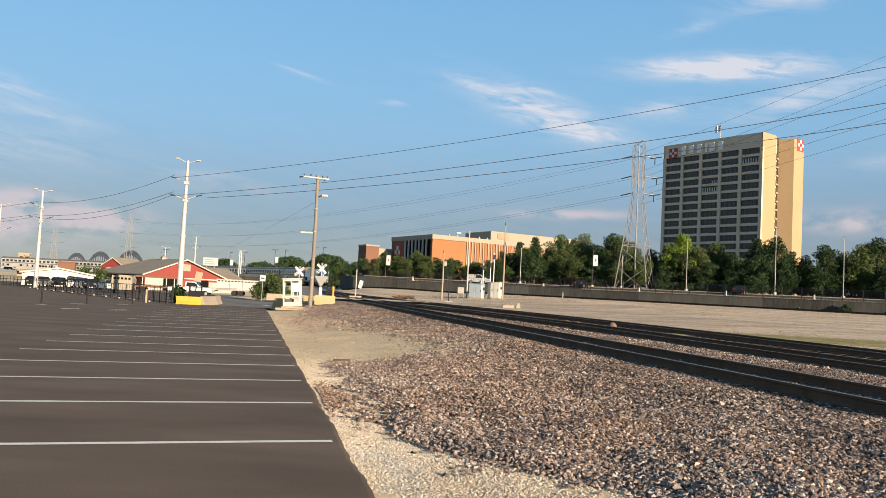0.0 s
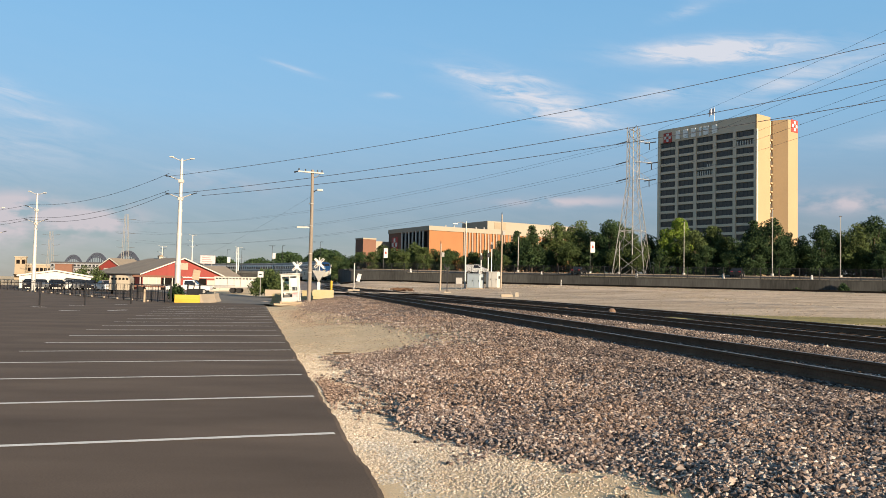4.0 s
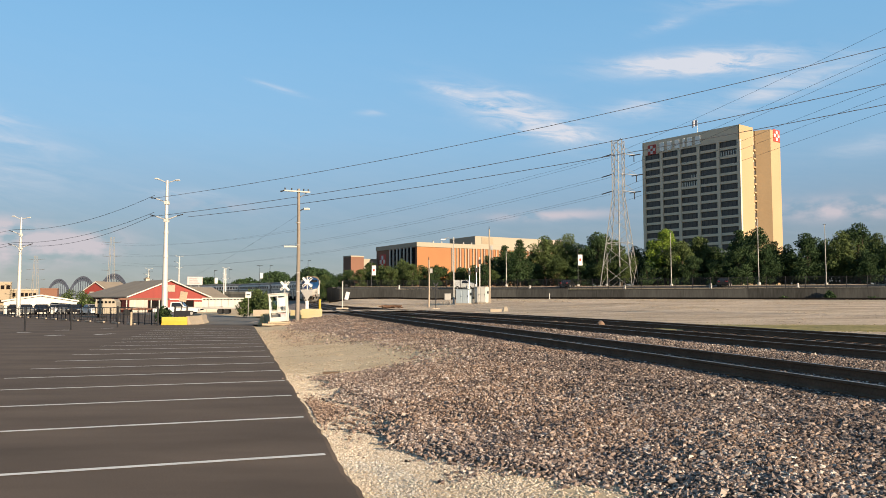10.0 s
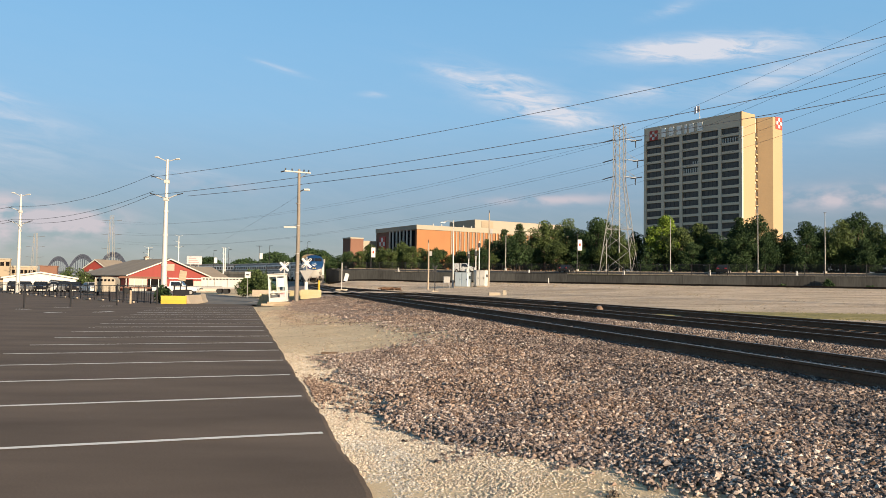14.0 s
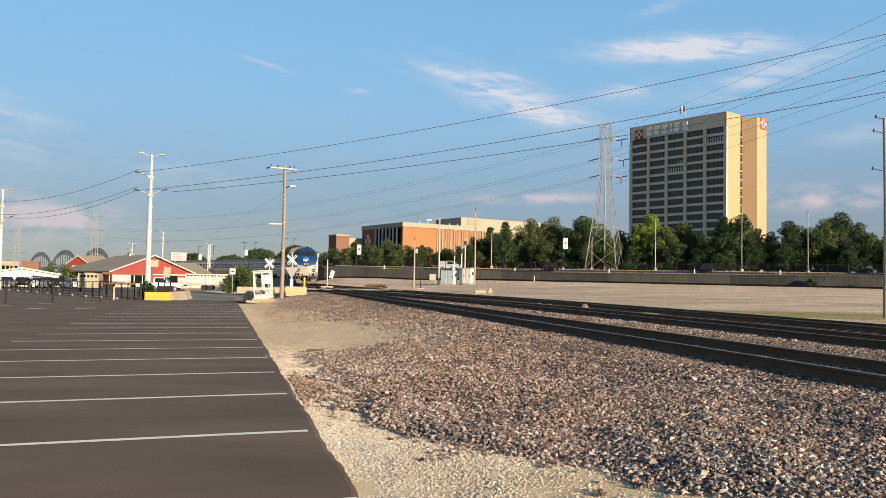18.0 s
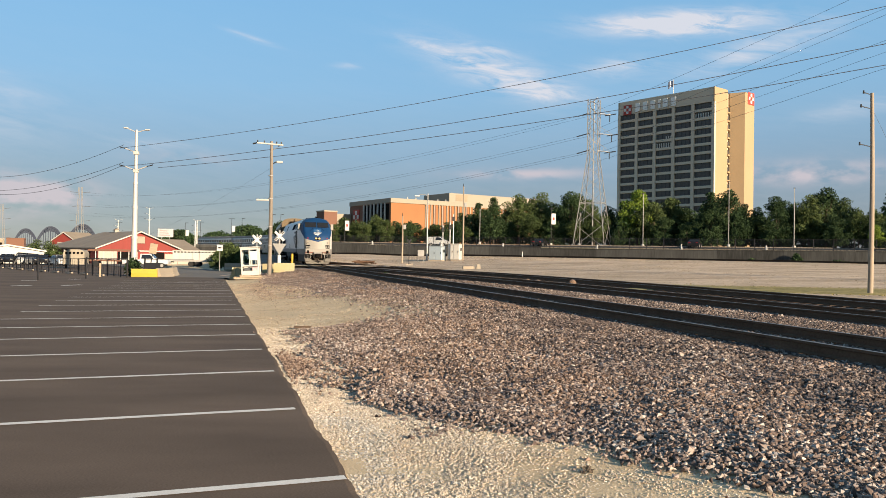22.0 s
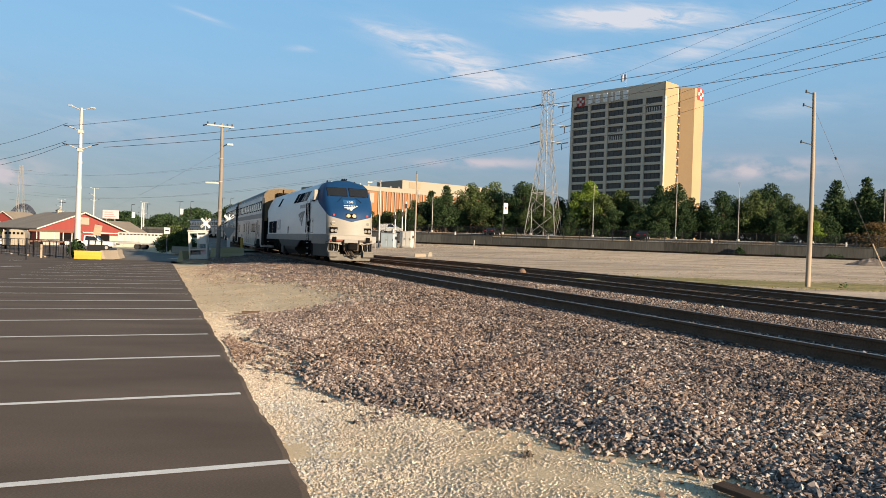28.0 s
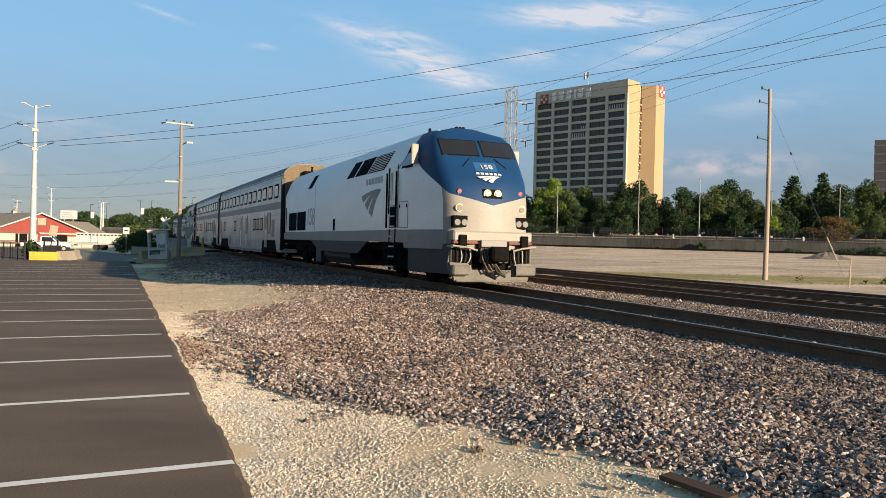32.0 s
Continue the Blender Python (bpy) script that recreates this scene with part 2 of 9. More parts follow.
M = {
    "asphalt": mat("asphalt", (0.134, 0.098, 0.072), 0.9, var=0.5, scale=0.5, fine=90, bump=0.35, dist=0.004, spec=0.15, stretch=(0.6, 1.6, 1)),
    "road": mat("road", (0.20, 0.178, 0.15), 0.9, var=0.25, scale=0.3, fine=60, bump=0.2, dist=0.004, spec=0.2),
    "paint_white": mat("paint_white", (0.74, 0.70, 0.63), 0.75, var=0.2, scale=3, fine=60, bump=0.1, dist=0.002),
    "dirt": mat("dirt", (0.50, 0.365, 0.215), 0.95, scale=0.6, fine=70, bump=0.6, dist=0.015, col2=(0.86, 0.67, 0.43), spec=0.15),
    "field": mat("field", (0.21, 0.15, 0.092), 0.95, scale=0.3, fine=9, bump=0.9, dist=0.06, spec=0.15, col2=(0.86, 0.67, 0.49), stretch=(0.5, 1.5, 1)),
    "ballast": mat("ballast", (0.11, 0.080, 0.062), 0.9, scale=0.6, fine=26, bump=0.8, dist=0.04, col2=(0.34, 0.265, 0.215)),
    "stone": mat("stone", (0.075, 0.055, 0.045), 0.9, scale=0.5, fine=40, bump=0.25, dist=0.004, per_island=1.0, spec=0.3),
    "pebble": mat("pebble", (0.24, 0.19, 0.14), 0.9, scale=0.8, fine=40, bump=0.15, dist=0.003, per_island=0.8),
    "grass": mat("grass", (0.045, 0.06, 0.018), 0.9, scale=0.3, fine=12, bump=0.5, dist=0.03, col2=(0.13, 0.13, 0.05), spec=0.1),
    "rail_side": mat("rail_side", (0.145, 0.085, 0.054), 0.9, var=0.4, scale=2, fine=30, bump=0.3, dist=0.003, spec=0.12),
    "rail_head": mat("rail_head", (0.30, 0.28, 0.26), 0.5, metal=0.7, var=0.2, scale=1, fine=20, bump=0.05),
    "tie": mat("tie", (0.085, 0.058, 0.041), 0.95, var=0.4, scale=2, fine=25, bump=0.5, dist=0.01, stretch=(0.4, 4, 4), per_object=0.3, spec=0.12),
    "concrete": mat("concrete", (0.357, 0.291, 0.213), 0.85, var=0.2, scale=0.8, fine=20, bump=0.2, dist=0.005),
    # weathered, and near black: the shade on the wall face is painted in
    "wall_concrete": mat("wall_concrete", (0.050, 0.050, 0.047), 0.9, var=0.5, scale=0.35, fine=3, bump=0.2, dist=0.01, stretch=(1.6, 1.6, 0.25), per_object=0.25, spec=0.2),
    # one concrete in two copies: warm tan for sunlit walls, lifted grey for shade
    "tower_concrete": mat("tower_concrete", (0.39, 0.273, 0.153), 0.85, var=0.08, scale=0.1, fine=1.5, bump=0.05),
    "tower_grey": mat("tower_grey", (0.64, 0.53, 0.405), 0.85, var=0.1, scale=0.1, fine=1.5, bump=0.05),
    "dark_glass": mat("dark_glass", (0.085, 0.076, 0.068), 0.3, var=0.4, scale=0.5, fine=3, bump=0.02, spec=0.3),
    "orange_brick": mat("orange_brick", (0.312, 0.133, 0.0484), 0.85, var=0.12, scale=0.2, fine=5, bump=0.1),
    # brown also stands for the shaded side of the orange brick office
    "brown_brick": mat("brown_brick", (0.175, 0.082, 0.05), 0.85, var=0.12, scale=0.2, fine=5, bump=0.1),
    "cream": mat("cream", (0.316, 0.271, 0.205), 0.8, var=0.08, scale=0.3, fine=6, bump=0.05),
    "barn_red": mat("barn_red", (0.221, 0.0295, 0.0213), 0.75, var=0.18, scale=0.3, fine=8, bump=0.15, dist=0.01, stretch=(4, 4, 0.4)),
    "white_wall": mat("white_wall", (0.386, 0.353, 0.298), 0.75, var=0.1, scale=0.4, fine=8, bump=0.05),
    "shingle": mat("shingle", (0.26, 0.21, 0.155), 0.9, var=0.22, scale=0.4, fine=9, bump=0.4, dist=0.02),
    "galvanised": mat("galvanised", (0.365, 0.348, 0.322), 0.55, metal=0.4, var=0.15, scale=1.0, fine=14, bump=0.05),
    "wood_pole": mat("wood_pole", (0.226, 0.187, 0.148), 0.9, var=0.4, scale=1.2, fine=14, bump=0.5, dist=0.01, stretch=(6, 6, 0.3)),
    "pale_wood": mat("pale_wood", (0.40, 0.31, 0.21), 0.85, var=0.25, scale=2, fine=20, bump=0.3, stretch=(1, 6, 6)),
    "wire": mat("wire", (0.07, 0.07, 0.08), 0.6, var=0.1, bump=0),
    "black_metal": mat("black_metal", (0.02, 0.02, 0.022), 0.55, metal=0.3, var=0.3, scale=3, fine=20, bump=0.05),
    "yellow_paint": mat("yellow_paint", (0.508, 0.312, 0.0246), 0.7, var=0.2, scale=1.5, fine=20, bump=0.15),
    "faded_yellow": mat("faded_yellow", (0.357, 0.281, 0.111), 0.8, var=0.25, scale=1.5, fine=20, bump=0.15, col2=(0.425, 0.365, 0.238)),
    "plow_dust": mat("plow_dust", (0.0902, 0.0804, 0.0656), 0.8, var=0.3, scale=3, fine=25, bump=0.1, col2=(0.205, 0.184, 0.156)),
    "band_grey": mat("band_grey", (0.235, 0.22, 0.20), 0.55, var=0.15, scale=1.2, fine=16, bump=0.03, spec=0.3),
    "white_paint": mat("white_paint", (0.521, 0.496, 0.445), 0.6, var=0.15, scale=1.5, fine=20, bump=0.05),
    "red_paint": mat("red_paint", (0.40, 0.045, 0.03), 0.7, var=0.2, scale=1.5, fine=20, bump=0.05),
    "blue_cabinet": mat("blue_cabinet", (0.426, 0.492, 0.525), 0.55, metal=0.3, var=0.12, scale=1, fine=12, bump=0.05),
    "loco_blue": mat("loco_blue", (0.0068, 0.0391, 0.111), 0.5, var=0.14, scale=1.2, fine=18, bump=0.02, spec=0.2),
    # the same paint twice: silver lifted for shaded sides, cream for the sunlit front
    "loco_silver": mat("loco_silver", (0.76, 0.72, 0.675), 0.42, metal=0.12, var=0.10, scale=0.8, fine=14, bump=0.03, stretch=(1, 0.5, 1.5)),
    "loco_cream": mat("loco_cream", (0.289, 0.265, 0.226), 0.5, var=0.12, scale=1.5, fine=20, bump=0.03, spec=0.25),
    "loco_grey": mat("loco_grey", (0.042, 0.041, 0.039), 0.65, var=0.25, scale=1.2, fine=16, bump=0.05, spec=0.25),
    "under": mat("under", (0.010, 0.009, 0.0085), 0.95, var=0.5, scale=2, fine=14, bump=0.2, spec=0.03),
    "coach_silver": mat("coach_silver", (0.58, 0.555, 0.52), 0.4, metal=0.4, var=0.3, scale=0.8, fine=10, bump=0.03, stretch=(1, 0.4, 1.5)),
    "coach_stripe": mat("coach_stripe", (0.17, 0.17, 0.168), 0.5, metal=0.2, var=0.12, scale=1, fine=12, bump=0.02),
    "ochre": mat("ochre", (0.091, 0.0595, 0.0315), 0.8, var=0.35, scale=1.0, fine=9, bump=0.1, col2=(0.21, 0.15, 0.0805)),
    "loco_glass": glass_mat("loco_glass", (0.015, 0.015, 0.015)),
    "lamp_on": mat("lamp_on", (0.42, 0.33, 0.16), 0.25, var=0.02, bump=0, emit=0.12),
    "lamp_glass": glass_mat("lamp_glass", (0.22, 0.21, 0.19), 0.1),
    "marker_red": mat("marker_red", (0.26, 0.02, 0.025), 0.25, var=0.1, bump=0),
    "leaf": mat("leaf", (0.0313, 0.0488, 0.0156), 0.75, scale=0.5, fine=6, bump=0, col2=(0.092, 0.123, 0.0405), per_island=0.4, per_object=0.3, spec=0.12),
    "leaf_light": mat("leaf_light", (0.088, 0.141, 0.0176), 0.75, scale=0.5, fine=6, bump=0, col2=(0.22, 0.299, 0.044), per_island=0.4, spec=0.12),
    "leaf_dark": mat("leaf_dark", (0.0166, 0.035, 0.0147), 0.8, scale=0.5, fine=6, bump=0, col2=(0.0552, 0.0883, 0.0331), per_island=0.4, per_object=0.2, spec=0.12),
    "bark": mat("bark", (0.09, 0.065, 0.045), 0.95, var=0.35, scale=2, fine=14, bump=0.4, stretch=(3, 3, 0.5)),
    "bridge_steel": mat("bridge_steel", (0.013, 0.022, 0.046), 0.7, var=0.2, scale=0.05, fine=0.5, bump=0),
    "car_black": mat("car_black", (0.015, 0.015, 0.017), 0.25, var=0.1, bump=0),
    "car_white": mat("car_white", (0.595, 0.586, 0.561), 0.3, var=0.05, bump=0),
    "car_grey": mat("car_grey", (0.16, 0.165, 0.17), 0.3, metal=0.4, var=0.05, bump=0),
    "car_red": mat("car_red", (0.16, 0.03, 0.025), 0.3, var=0.05, bump=0),
    "rubber": mat("rubber", (0.015, 0.015, 0.015), 0.9, var=0.2, bump=0.05),
    "tan_brick": mat("tan_brick", (0.297, 0.234, 0.157), 0.85, var=0.15, scale=0.2, fine=4, bump=0.1),
    "flag": mat("flag", (0.55, 0.12, 0.12), 0.8, scale=1.2, fine=3, bump=0, col2=(0.6, 0.55, 0.55)),
    "flag_pale": mat("flag_pale", (0.42, 0.46, 0.58), 0.8, scale=0.9, fine=2, bump=0, col2=(0.80, 0.74, 0.72)),
    "sign_white": mat("sign_white", (0.612, 0.595, 0.561), 0.5, var=0.06, bump=0),
}


restop(M["stone"], [(0.05, (0.088, 0.063, 0.052)), (0.32, (0.141, 0.102, 0.084)), (0.52, (0.212, 0.160, 0.133)), (0.72, (0.293, 0.228, 0.191)), (0.90, (0.353, 0.288, 0.242)), (1.0, (0.484, 0.428, 0.372))])
M["stone_rust"] = mat("stone_rust", (0.09, 0.055, 0.04), 0.92, scale=0.5, fine=40, bump=0.25, dist=0.004, per_island=0.9, spec=0.2)
restop(M["stone_rust"], [(0.05, (0.070, 0.046, 0.034)), (0.35, (0.140, 0.092, 0.067)), (0.55, (0.214, 0.146, 0.107)), (0.78, (0.298, 0.212, 0.160)), (1.0, (0.428, 0.335, 0.265))])
M["stone_dark"] = mat("stone_dark", (0.09, 0.055, 0.04), 0.92, scale=0.5, fine=40, bump=0.25, dist=0.004, per_island=0.9, spec=0.2)
restop(M["stone_dark"], [(0.05, (0.036, 0.028, 0.025)), (0.35, (0.075, 0.058, 0.05)), (0.6, (0.13, 0.10, 0.086)), (0.85, (0.20, 0.158, 0.135)), (1.0, (0.34, 0.29, 0.25))])
M["letter_white"] = mat("letter_white", (0.85, 0.825, 0.782), 0.5, var=0.03, bump=0)
M["pole_pale"] = mat("pole_pale", (0.328, 0.262, 0.193), 0.9, var=0.3, scale=1.2, fine=14, bump=0.4, dist=0.01, stretch=(6, 6, 0.3))
restop(M["pebble"], [(0.0, (0.26, 0.205, 0.155)), (0.3, (0.36, 0.295, 0.22)), (0.55, (0.45, 0.375, 0.285)), (0.8, (0.53, 0.46, 0.36)), (1.0, (0.66, 0.60, 0.52))])
M["pebble_grey"] = mat("pebble_grey", (0.24, 0.19, 0.14), 0.9, scale=0.8, fine=40, bump=0.15, dist=0.003, per_island=0.8)
restop(M["pebble_grey"], [(0.0, (0.21, 0.18, 0.145)), (0.3, (0.31, 0.275, 0.225)), (0.6, (0.41, 0.37, 0.31)), (0.85, (0.50, 0.46, 0.40)), (1.0, (0.64, 0.60, 0.54))])
M["field_stone"] = mat("field_stone", (0.235, 0.176, 0.118), 0.9, scale=0.8, fine=40, bump=0.15, dist=0.003, per_island=0.8, col2=(0.469, 0.383, 0.282), spec=0.15)
M["lamp_brass"] = mat("lamp_brass", (0.30, 0.24, 0.15), 0.45, metal=0.4, var=0.1, bump=0)
M["coach_pane"] = mat("coach_pane", (0.06, 0.06, 0.06), 0.12, metal=0.35, var=0.25, scale=0.4, fine=3, bump=0.02)
M["stripe_red"] = mat("stripe_red", (0.20, 0.045, 0.03), 0.75, var=0.4, scale=4, fine=25, bump=0.05)
M["ladder"] = mat("ladder", (0.40, 0.39, 0.36), 0.7, var=0.3, scale=4, fine=20, bump=0.1)
M["number_grey"] = mat("number_grey", (0.36, 0.355, 0.35), 0.5, metal=0.2, var=0.1, bump=0)


# ---------------------------------------------------------------- mesh helpers
class Mesh:
    """Collects vertices and faces of one part."""

    def __init__(self):
        self.v, self.f = [], []

    def add(self, verts, faces):
        k = len(self.v)
        self.v.extend(tuple(p) for p in verts)
        self.f.extend(tuple(i + k for i in q) for q in faces)
        return self

    def box(self, x0, y0, z0, x1, y1, z1, m=None, bevel=0.0):
        b = min(bevel, 0.45 * min(abs(x1 - x0), abs(y1 - y0), abs(z1 - z0)))
        if b > 0:
            v, f = [], []
            for sx, ax in ((0, x0), (1, x1)):
                for sy, ay in ((0, y0), (1, y1)):
                    for sz, az in ((0, z0), (1, z1)):
                        ix, iy, iz = ax + (b if not sx else -b), ay + (b if not sy else -b), az + (b if not sz else -b)
                        v += [(ax, iy, iz), (ix, ay, iz), (ix, iy, az)]

            def c(sx, sy, sz, k):
                return (sx * 4 + sy * 2 + sz) * 3 + k
            for s in (0, 1):
                f.append([c(s, 0, 0, 0), c(s, 0, 1, 0), c(s, 1, 1, 0), c(s, 1, 0, 0)][:: 1 if not s else -1])
                f.append([c(0, s, 0, 1), c(1, s, 0, 1), c(1, s, 1, 1), c(0, s, 1, 1)][:: 1 if not s else -1])
                f.append([c(0, 0, s, 2), c(0, 1, s, 2), c(1, 1, s, 2), c(1, 0, s, 2)][:: 1 if not s else -1])
            for s in (0, 1):
                for r in (0, 1):
                    f.append([c(s, r, 0, 0), c(s, r, 1, 0), c(s, r, 1, 1), c(s, r, 0, 1)])
                    f.append([c(s, 0, r, 0), c(s, 1, r, 0), c(s, 1, r, 2), c(s, 0, r, 2)])
                    f.append([c(0, s, r, 1), c(1, s, r, 1), c(1, s, r, 2), c(0, s, r, 2)])
            for sx in (0, 1):
                for sy in (0, 1):
                    for sz in (0, 1):
                        f.append([c(sx, sy, sz, 0), c(sx, sy, sz, 1), c(sx, sy, sz, 2)])
        else:
            v = [(x, y, z) for x in (x0, x1) for y in (y0, y1) for z in (z0, z1)]
            f = [(0, 1, 3, 2), (4, 6, 7, 5), (0, 4, 5, 1), (2, 3, 7, 6), (0, 2, 6, 4), (1, 5, 7, 3)]
        if m is not None:
            v = [m @ Vector(p) for p in v]
        return self.add(v, f)

    def tube(self, p0, p1, r0, r1=None, n=8, caps=True):
        r1 = r0 if r1 is None else r1
        a, b = Vector(p0), Vector(p1)
        d = (b - a).normalized()
        u = d.orthogonal().normalized()
        w = d.cross(u)
        v = []
        for p, r in ((a, r0), (b, r1)):
            for i in range(n):
                t = 2 * math.pi * i / n
                v.append(p + (u * math.cos(t) + w * math.sin(t)) * r)
        f = [(i, (i + 1) % n, n + (i + 1) % n, n + i) for i in range(n)]
        if caps:
            f += [tuple(range(n - 1, -1, -1)), tuple(range(n, 2 * n))]
        return self.add(v, f)

    def path(self, pts, r, n=6):
        """One bent bar through the points."""
        pts = [Vector(p) for p in pts]
        rings, u = [], None
        for i, p in enumerate(pts):
            d = (pts[min(i + 1, len(pts) - 1)] - pts[max(i - 1, 0)]).normalized()
            u = d.orthogonal().normalized() if u is None else (u - d * u.dot(d)).normalized()
            w = d.cross(u)
            rings.append([p + (u * math.cos(2 * math.pi * k / n) + w * math.sin(2 * math.pi * k / n)) * r for k in range(n)])
        return self.sweep(rings)

    def sweep(self, rings, closed=True, caps=True):
        """Rings of equal length, one after another."""
        n = len(rings[0])
        v = [p for ring in rings for p in ring]
        f = []
        for i in range(len(rings) - 1):
            for j in range(n if closed else n - 1):
                k = (j + 1) % n
                f.append((i * n + j, i * n + k, (i + 1) * n + k, (i + 1) * n + j))
        if caps and closed:
            f += [tuple(range(n - 1, -1, -1)), tuple(range((len(rings) - 1) * n, len(rings) * n))]
        return self.add(v, f)

    def prism(self, outline, lo, hi, axis="z"):
        """An outline of 2D points pushed along an axis."""
        def put(p, h):
            return {"z": (p[0], p[1], h), "y": (p[0], h, p[1]), "x": (h, p[0], p[1])}[axis]
        n = len(outline)
        v = [put(p, lo) for p in outline] + [put(p, hi) for p in outline]
        f = [(i, (i + 1) % n, n + (i + 1) % n, n + i) for i in range(n)]
        f += [tuple(range(n - 1, -1, -1)), tuple(range(n, 2 * n))]
        return self.add(v, f)

    def data(self, name, material, smooth=False):
        me = bpy.data.meshes.new(name)
        me.from_pydata(self.v, [], self.f)
        bm = bmesh.new()
        bm.from_mesh(me)
        bmesh.ops.recalc_face_normals(bm, faces=bm.faces)
        bm.to_mesh(me)
        bm.free()
        me.materials.append(M[material])
        if smooth:
            me.shade_smooth()
            me.set_sharp_from_angle(angle=radians(35))
        return me


def part(name, mesh, material, parent=None, label="", m=None, smooth=False):
    ob = new(name, mesh.data(name, material, smooth) if isinstance(mesh, Mesh) else mesh)
    if parent:
        ob.parent = parent
    if m is not None:
        ob.matrix_basis = m
    if label:
        tagged(ob, label)
    return ob


def thing(name, label, category, m=None, group="", kind=""):
    ob = new(name)
    ob.empty_display_size = 0.3
    if m is not None:
        ob.matrix_basis = m
    return tagged(ob, label, category, group, kind)


def solid(name, mesh, material, label, category, m=None, group="", kind="", smooth=False):
    ob = part(name, mesh, material, None, "", m, smooth)
    return tagged(ob, label, category, group, kind)


def lerp_table(rows, x):
    if x <= rows[0][0]:
        return rows[0][1]
    for (a, va), (b, vb) in zip(rows[:-1], rows[1:]):
        if x <= b:
            return va + (vb - va) * (x - a) / (b - a)
    return rows[-1][1]


def smooth01(a, b, x):
    t = max(0.0, min(1.0, (x - a) / (b - a)))
    return t * t * (3 - 2 * t)


# ---------------------------------------------------------------- the line of the railway
TRACK_KNOTS = [(58.0, -240.0), (32.0, -110.0), (19.4, -50.0), (12.8, -20.0), (8.6, 0.0), (6.75, 9.0), (5.95, 13.0), (5.3, 16.2), (4.55, 19.7), (3.38, 25.0), (2.3, 29.9), (1.15, 35.0), (-0.05, 40.0), (-3.63, 55.3),
               (-6.0, 64.2), (-8.58, 76.4), (-11.05, 87.0), (-13.65, 99.0), (-16.7, 117.0), (-20.4, 139.0), (-25.0, 172.0)]


def build_line():
    k = [Vector(p) for p in TRACK_KNOTS]
    pts = []
    for i in range(1, len(k) - 2):
        p0, p1, p2, p3 = k[i - 1], k[i], k[i + 1], k[i + 2]
        d = (p2 - p1).length
        m1 = (p2 - p0) * (d / (p2 - p0).length)
        m2 = (p3 - p1) * (d / (p3 - p1).length)
        steps = max(2, int(d))
        for j in range(steps):
            t = j / steps
            pts.append(p1 * (2 * t**3 - 3 * t**2 + 1) + m1 * (t**3 - 2 * t**2 + t) + p2 * (-2 * t**3 + 3 * t**2) + m2 * (t**3 - t**2))
    # straight to the last knot, then a long bend to the left
    a, b = k[-2], k[-1]
    n = int((b - a).length)
    pts += [a.lerp(b, j / n) for j in range(n)]
    h = (b - a).normalized()
    left = Vector((-h.y, h.x))
    r = 150.0
    for j in range(0, 290):
        t = j / r
        pts.append(b + h * (r * math.sin(t)) + left * (r * (1 - math.cos(t))))
    return pts


LINE = build_line()
LINE_S = [0.0]
for a, b in zip(LINE[:-1], LINE[1:]):
    LINE_S.append(LINE_S[-1] + (b - a).length)
LINE_NP, LINE_SN = np.array([tuple(p) for p in LINE]), np.array(LINE_S)


RAIL_HEIGHT = [(-60, 0.50), (0, 0.57), (20, 0.62), (40, 0.69), (60, 0.78), (80, 0.96), (100, 1.20), (120, 1.42), (160, 1.80), (320, 2.7)]


def rail_z(y):
    return lerp_table(RAIL_HEIGHT, y)


def on_line(s):
    """Centre of the track at arc length s, at the height of the rail heads."""
    x, y = np.interp(s, LINE_SN, LINE_NP[:, 0]), np.interp(s, LINE_SN, LINE_NP[:, 1])
    return Vector((float(x), float(y), rail_z(float(y))))


def s_of_y(y):
    i = int(np.argmin(np.abs(LINE_NP[: 420, 1] - y)))
    return float(LINE_SN[i])


def track_x(y):
    n = 420
    return float(np.interp(y, LINE_NP[:n, 1], LINE_NP[:n, 0]))


def edge_x(y):
    """The right-hand edge of the parking lot."""
    return -0.37 - 0.238 * (y - 6.0) + 0.015 * math.sin(y * 2.1)


def ground_z(x, y):
    if y > 170:
        return -0.3 if x < track_x(170) - 12 else rail_z(170)
    tx = track_x(y)
    o = (x - tx) * 0.975
    base = rail_z(y) - 0.24
    if o >= -1.9:
        rise = 0.05 * max(0.0, min(o - 11, 16)) * smooth01(15, 95, y) * (1 - 0.4 * smooth01(62, 110, x))
        rise += 0.72 * smooth01(116, 140, y) * smooth01(3.0, 8.0, o) * (1 - smooth01(11, 24, o))
        return base + rise
    foot = (edge_x(y) - tx) * 0.975 if y < 62 else -7.5 - (y - 62) * 0.02
    low = 0.0 if y < 55 else -0.12
    return base + (low - base) * smooth01(1.9, -foot - 0.3, -o)


# ---------------------------------------------------------------- ground
def grid_sheet(name, xs, ys, zf, material, label, kind="structure", category="ground"):
    nx, ny = len(xs), len(ys)
    v = [(x, y, zf(x, y)) for y in ys for x in xs]
    f = [(j * nx + i, j * nx + i + 1, (j + 1) * nx + i + 1, (j + 1) * nx + i) for j in range(ny - 1) for i in range(nx - 1)]
    me = bpy.data.meshes.new(name)
    me.from_pydata(v, [], f)
    me.materials.append(M[material])
    me.shade_smooth()
    return tagged(new(name, me), label, category, kind=kind)


def steps(a, b, d):
    n = max(1, int(round((b - a) / d)))
    return [a + (b - a) * i / n for i in range(n)]


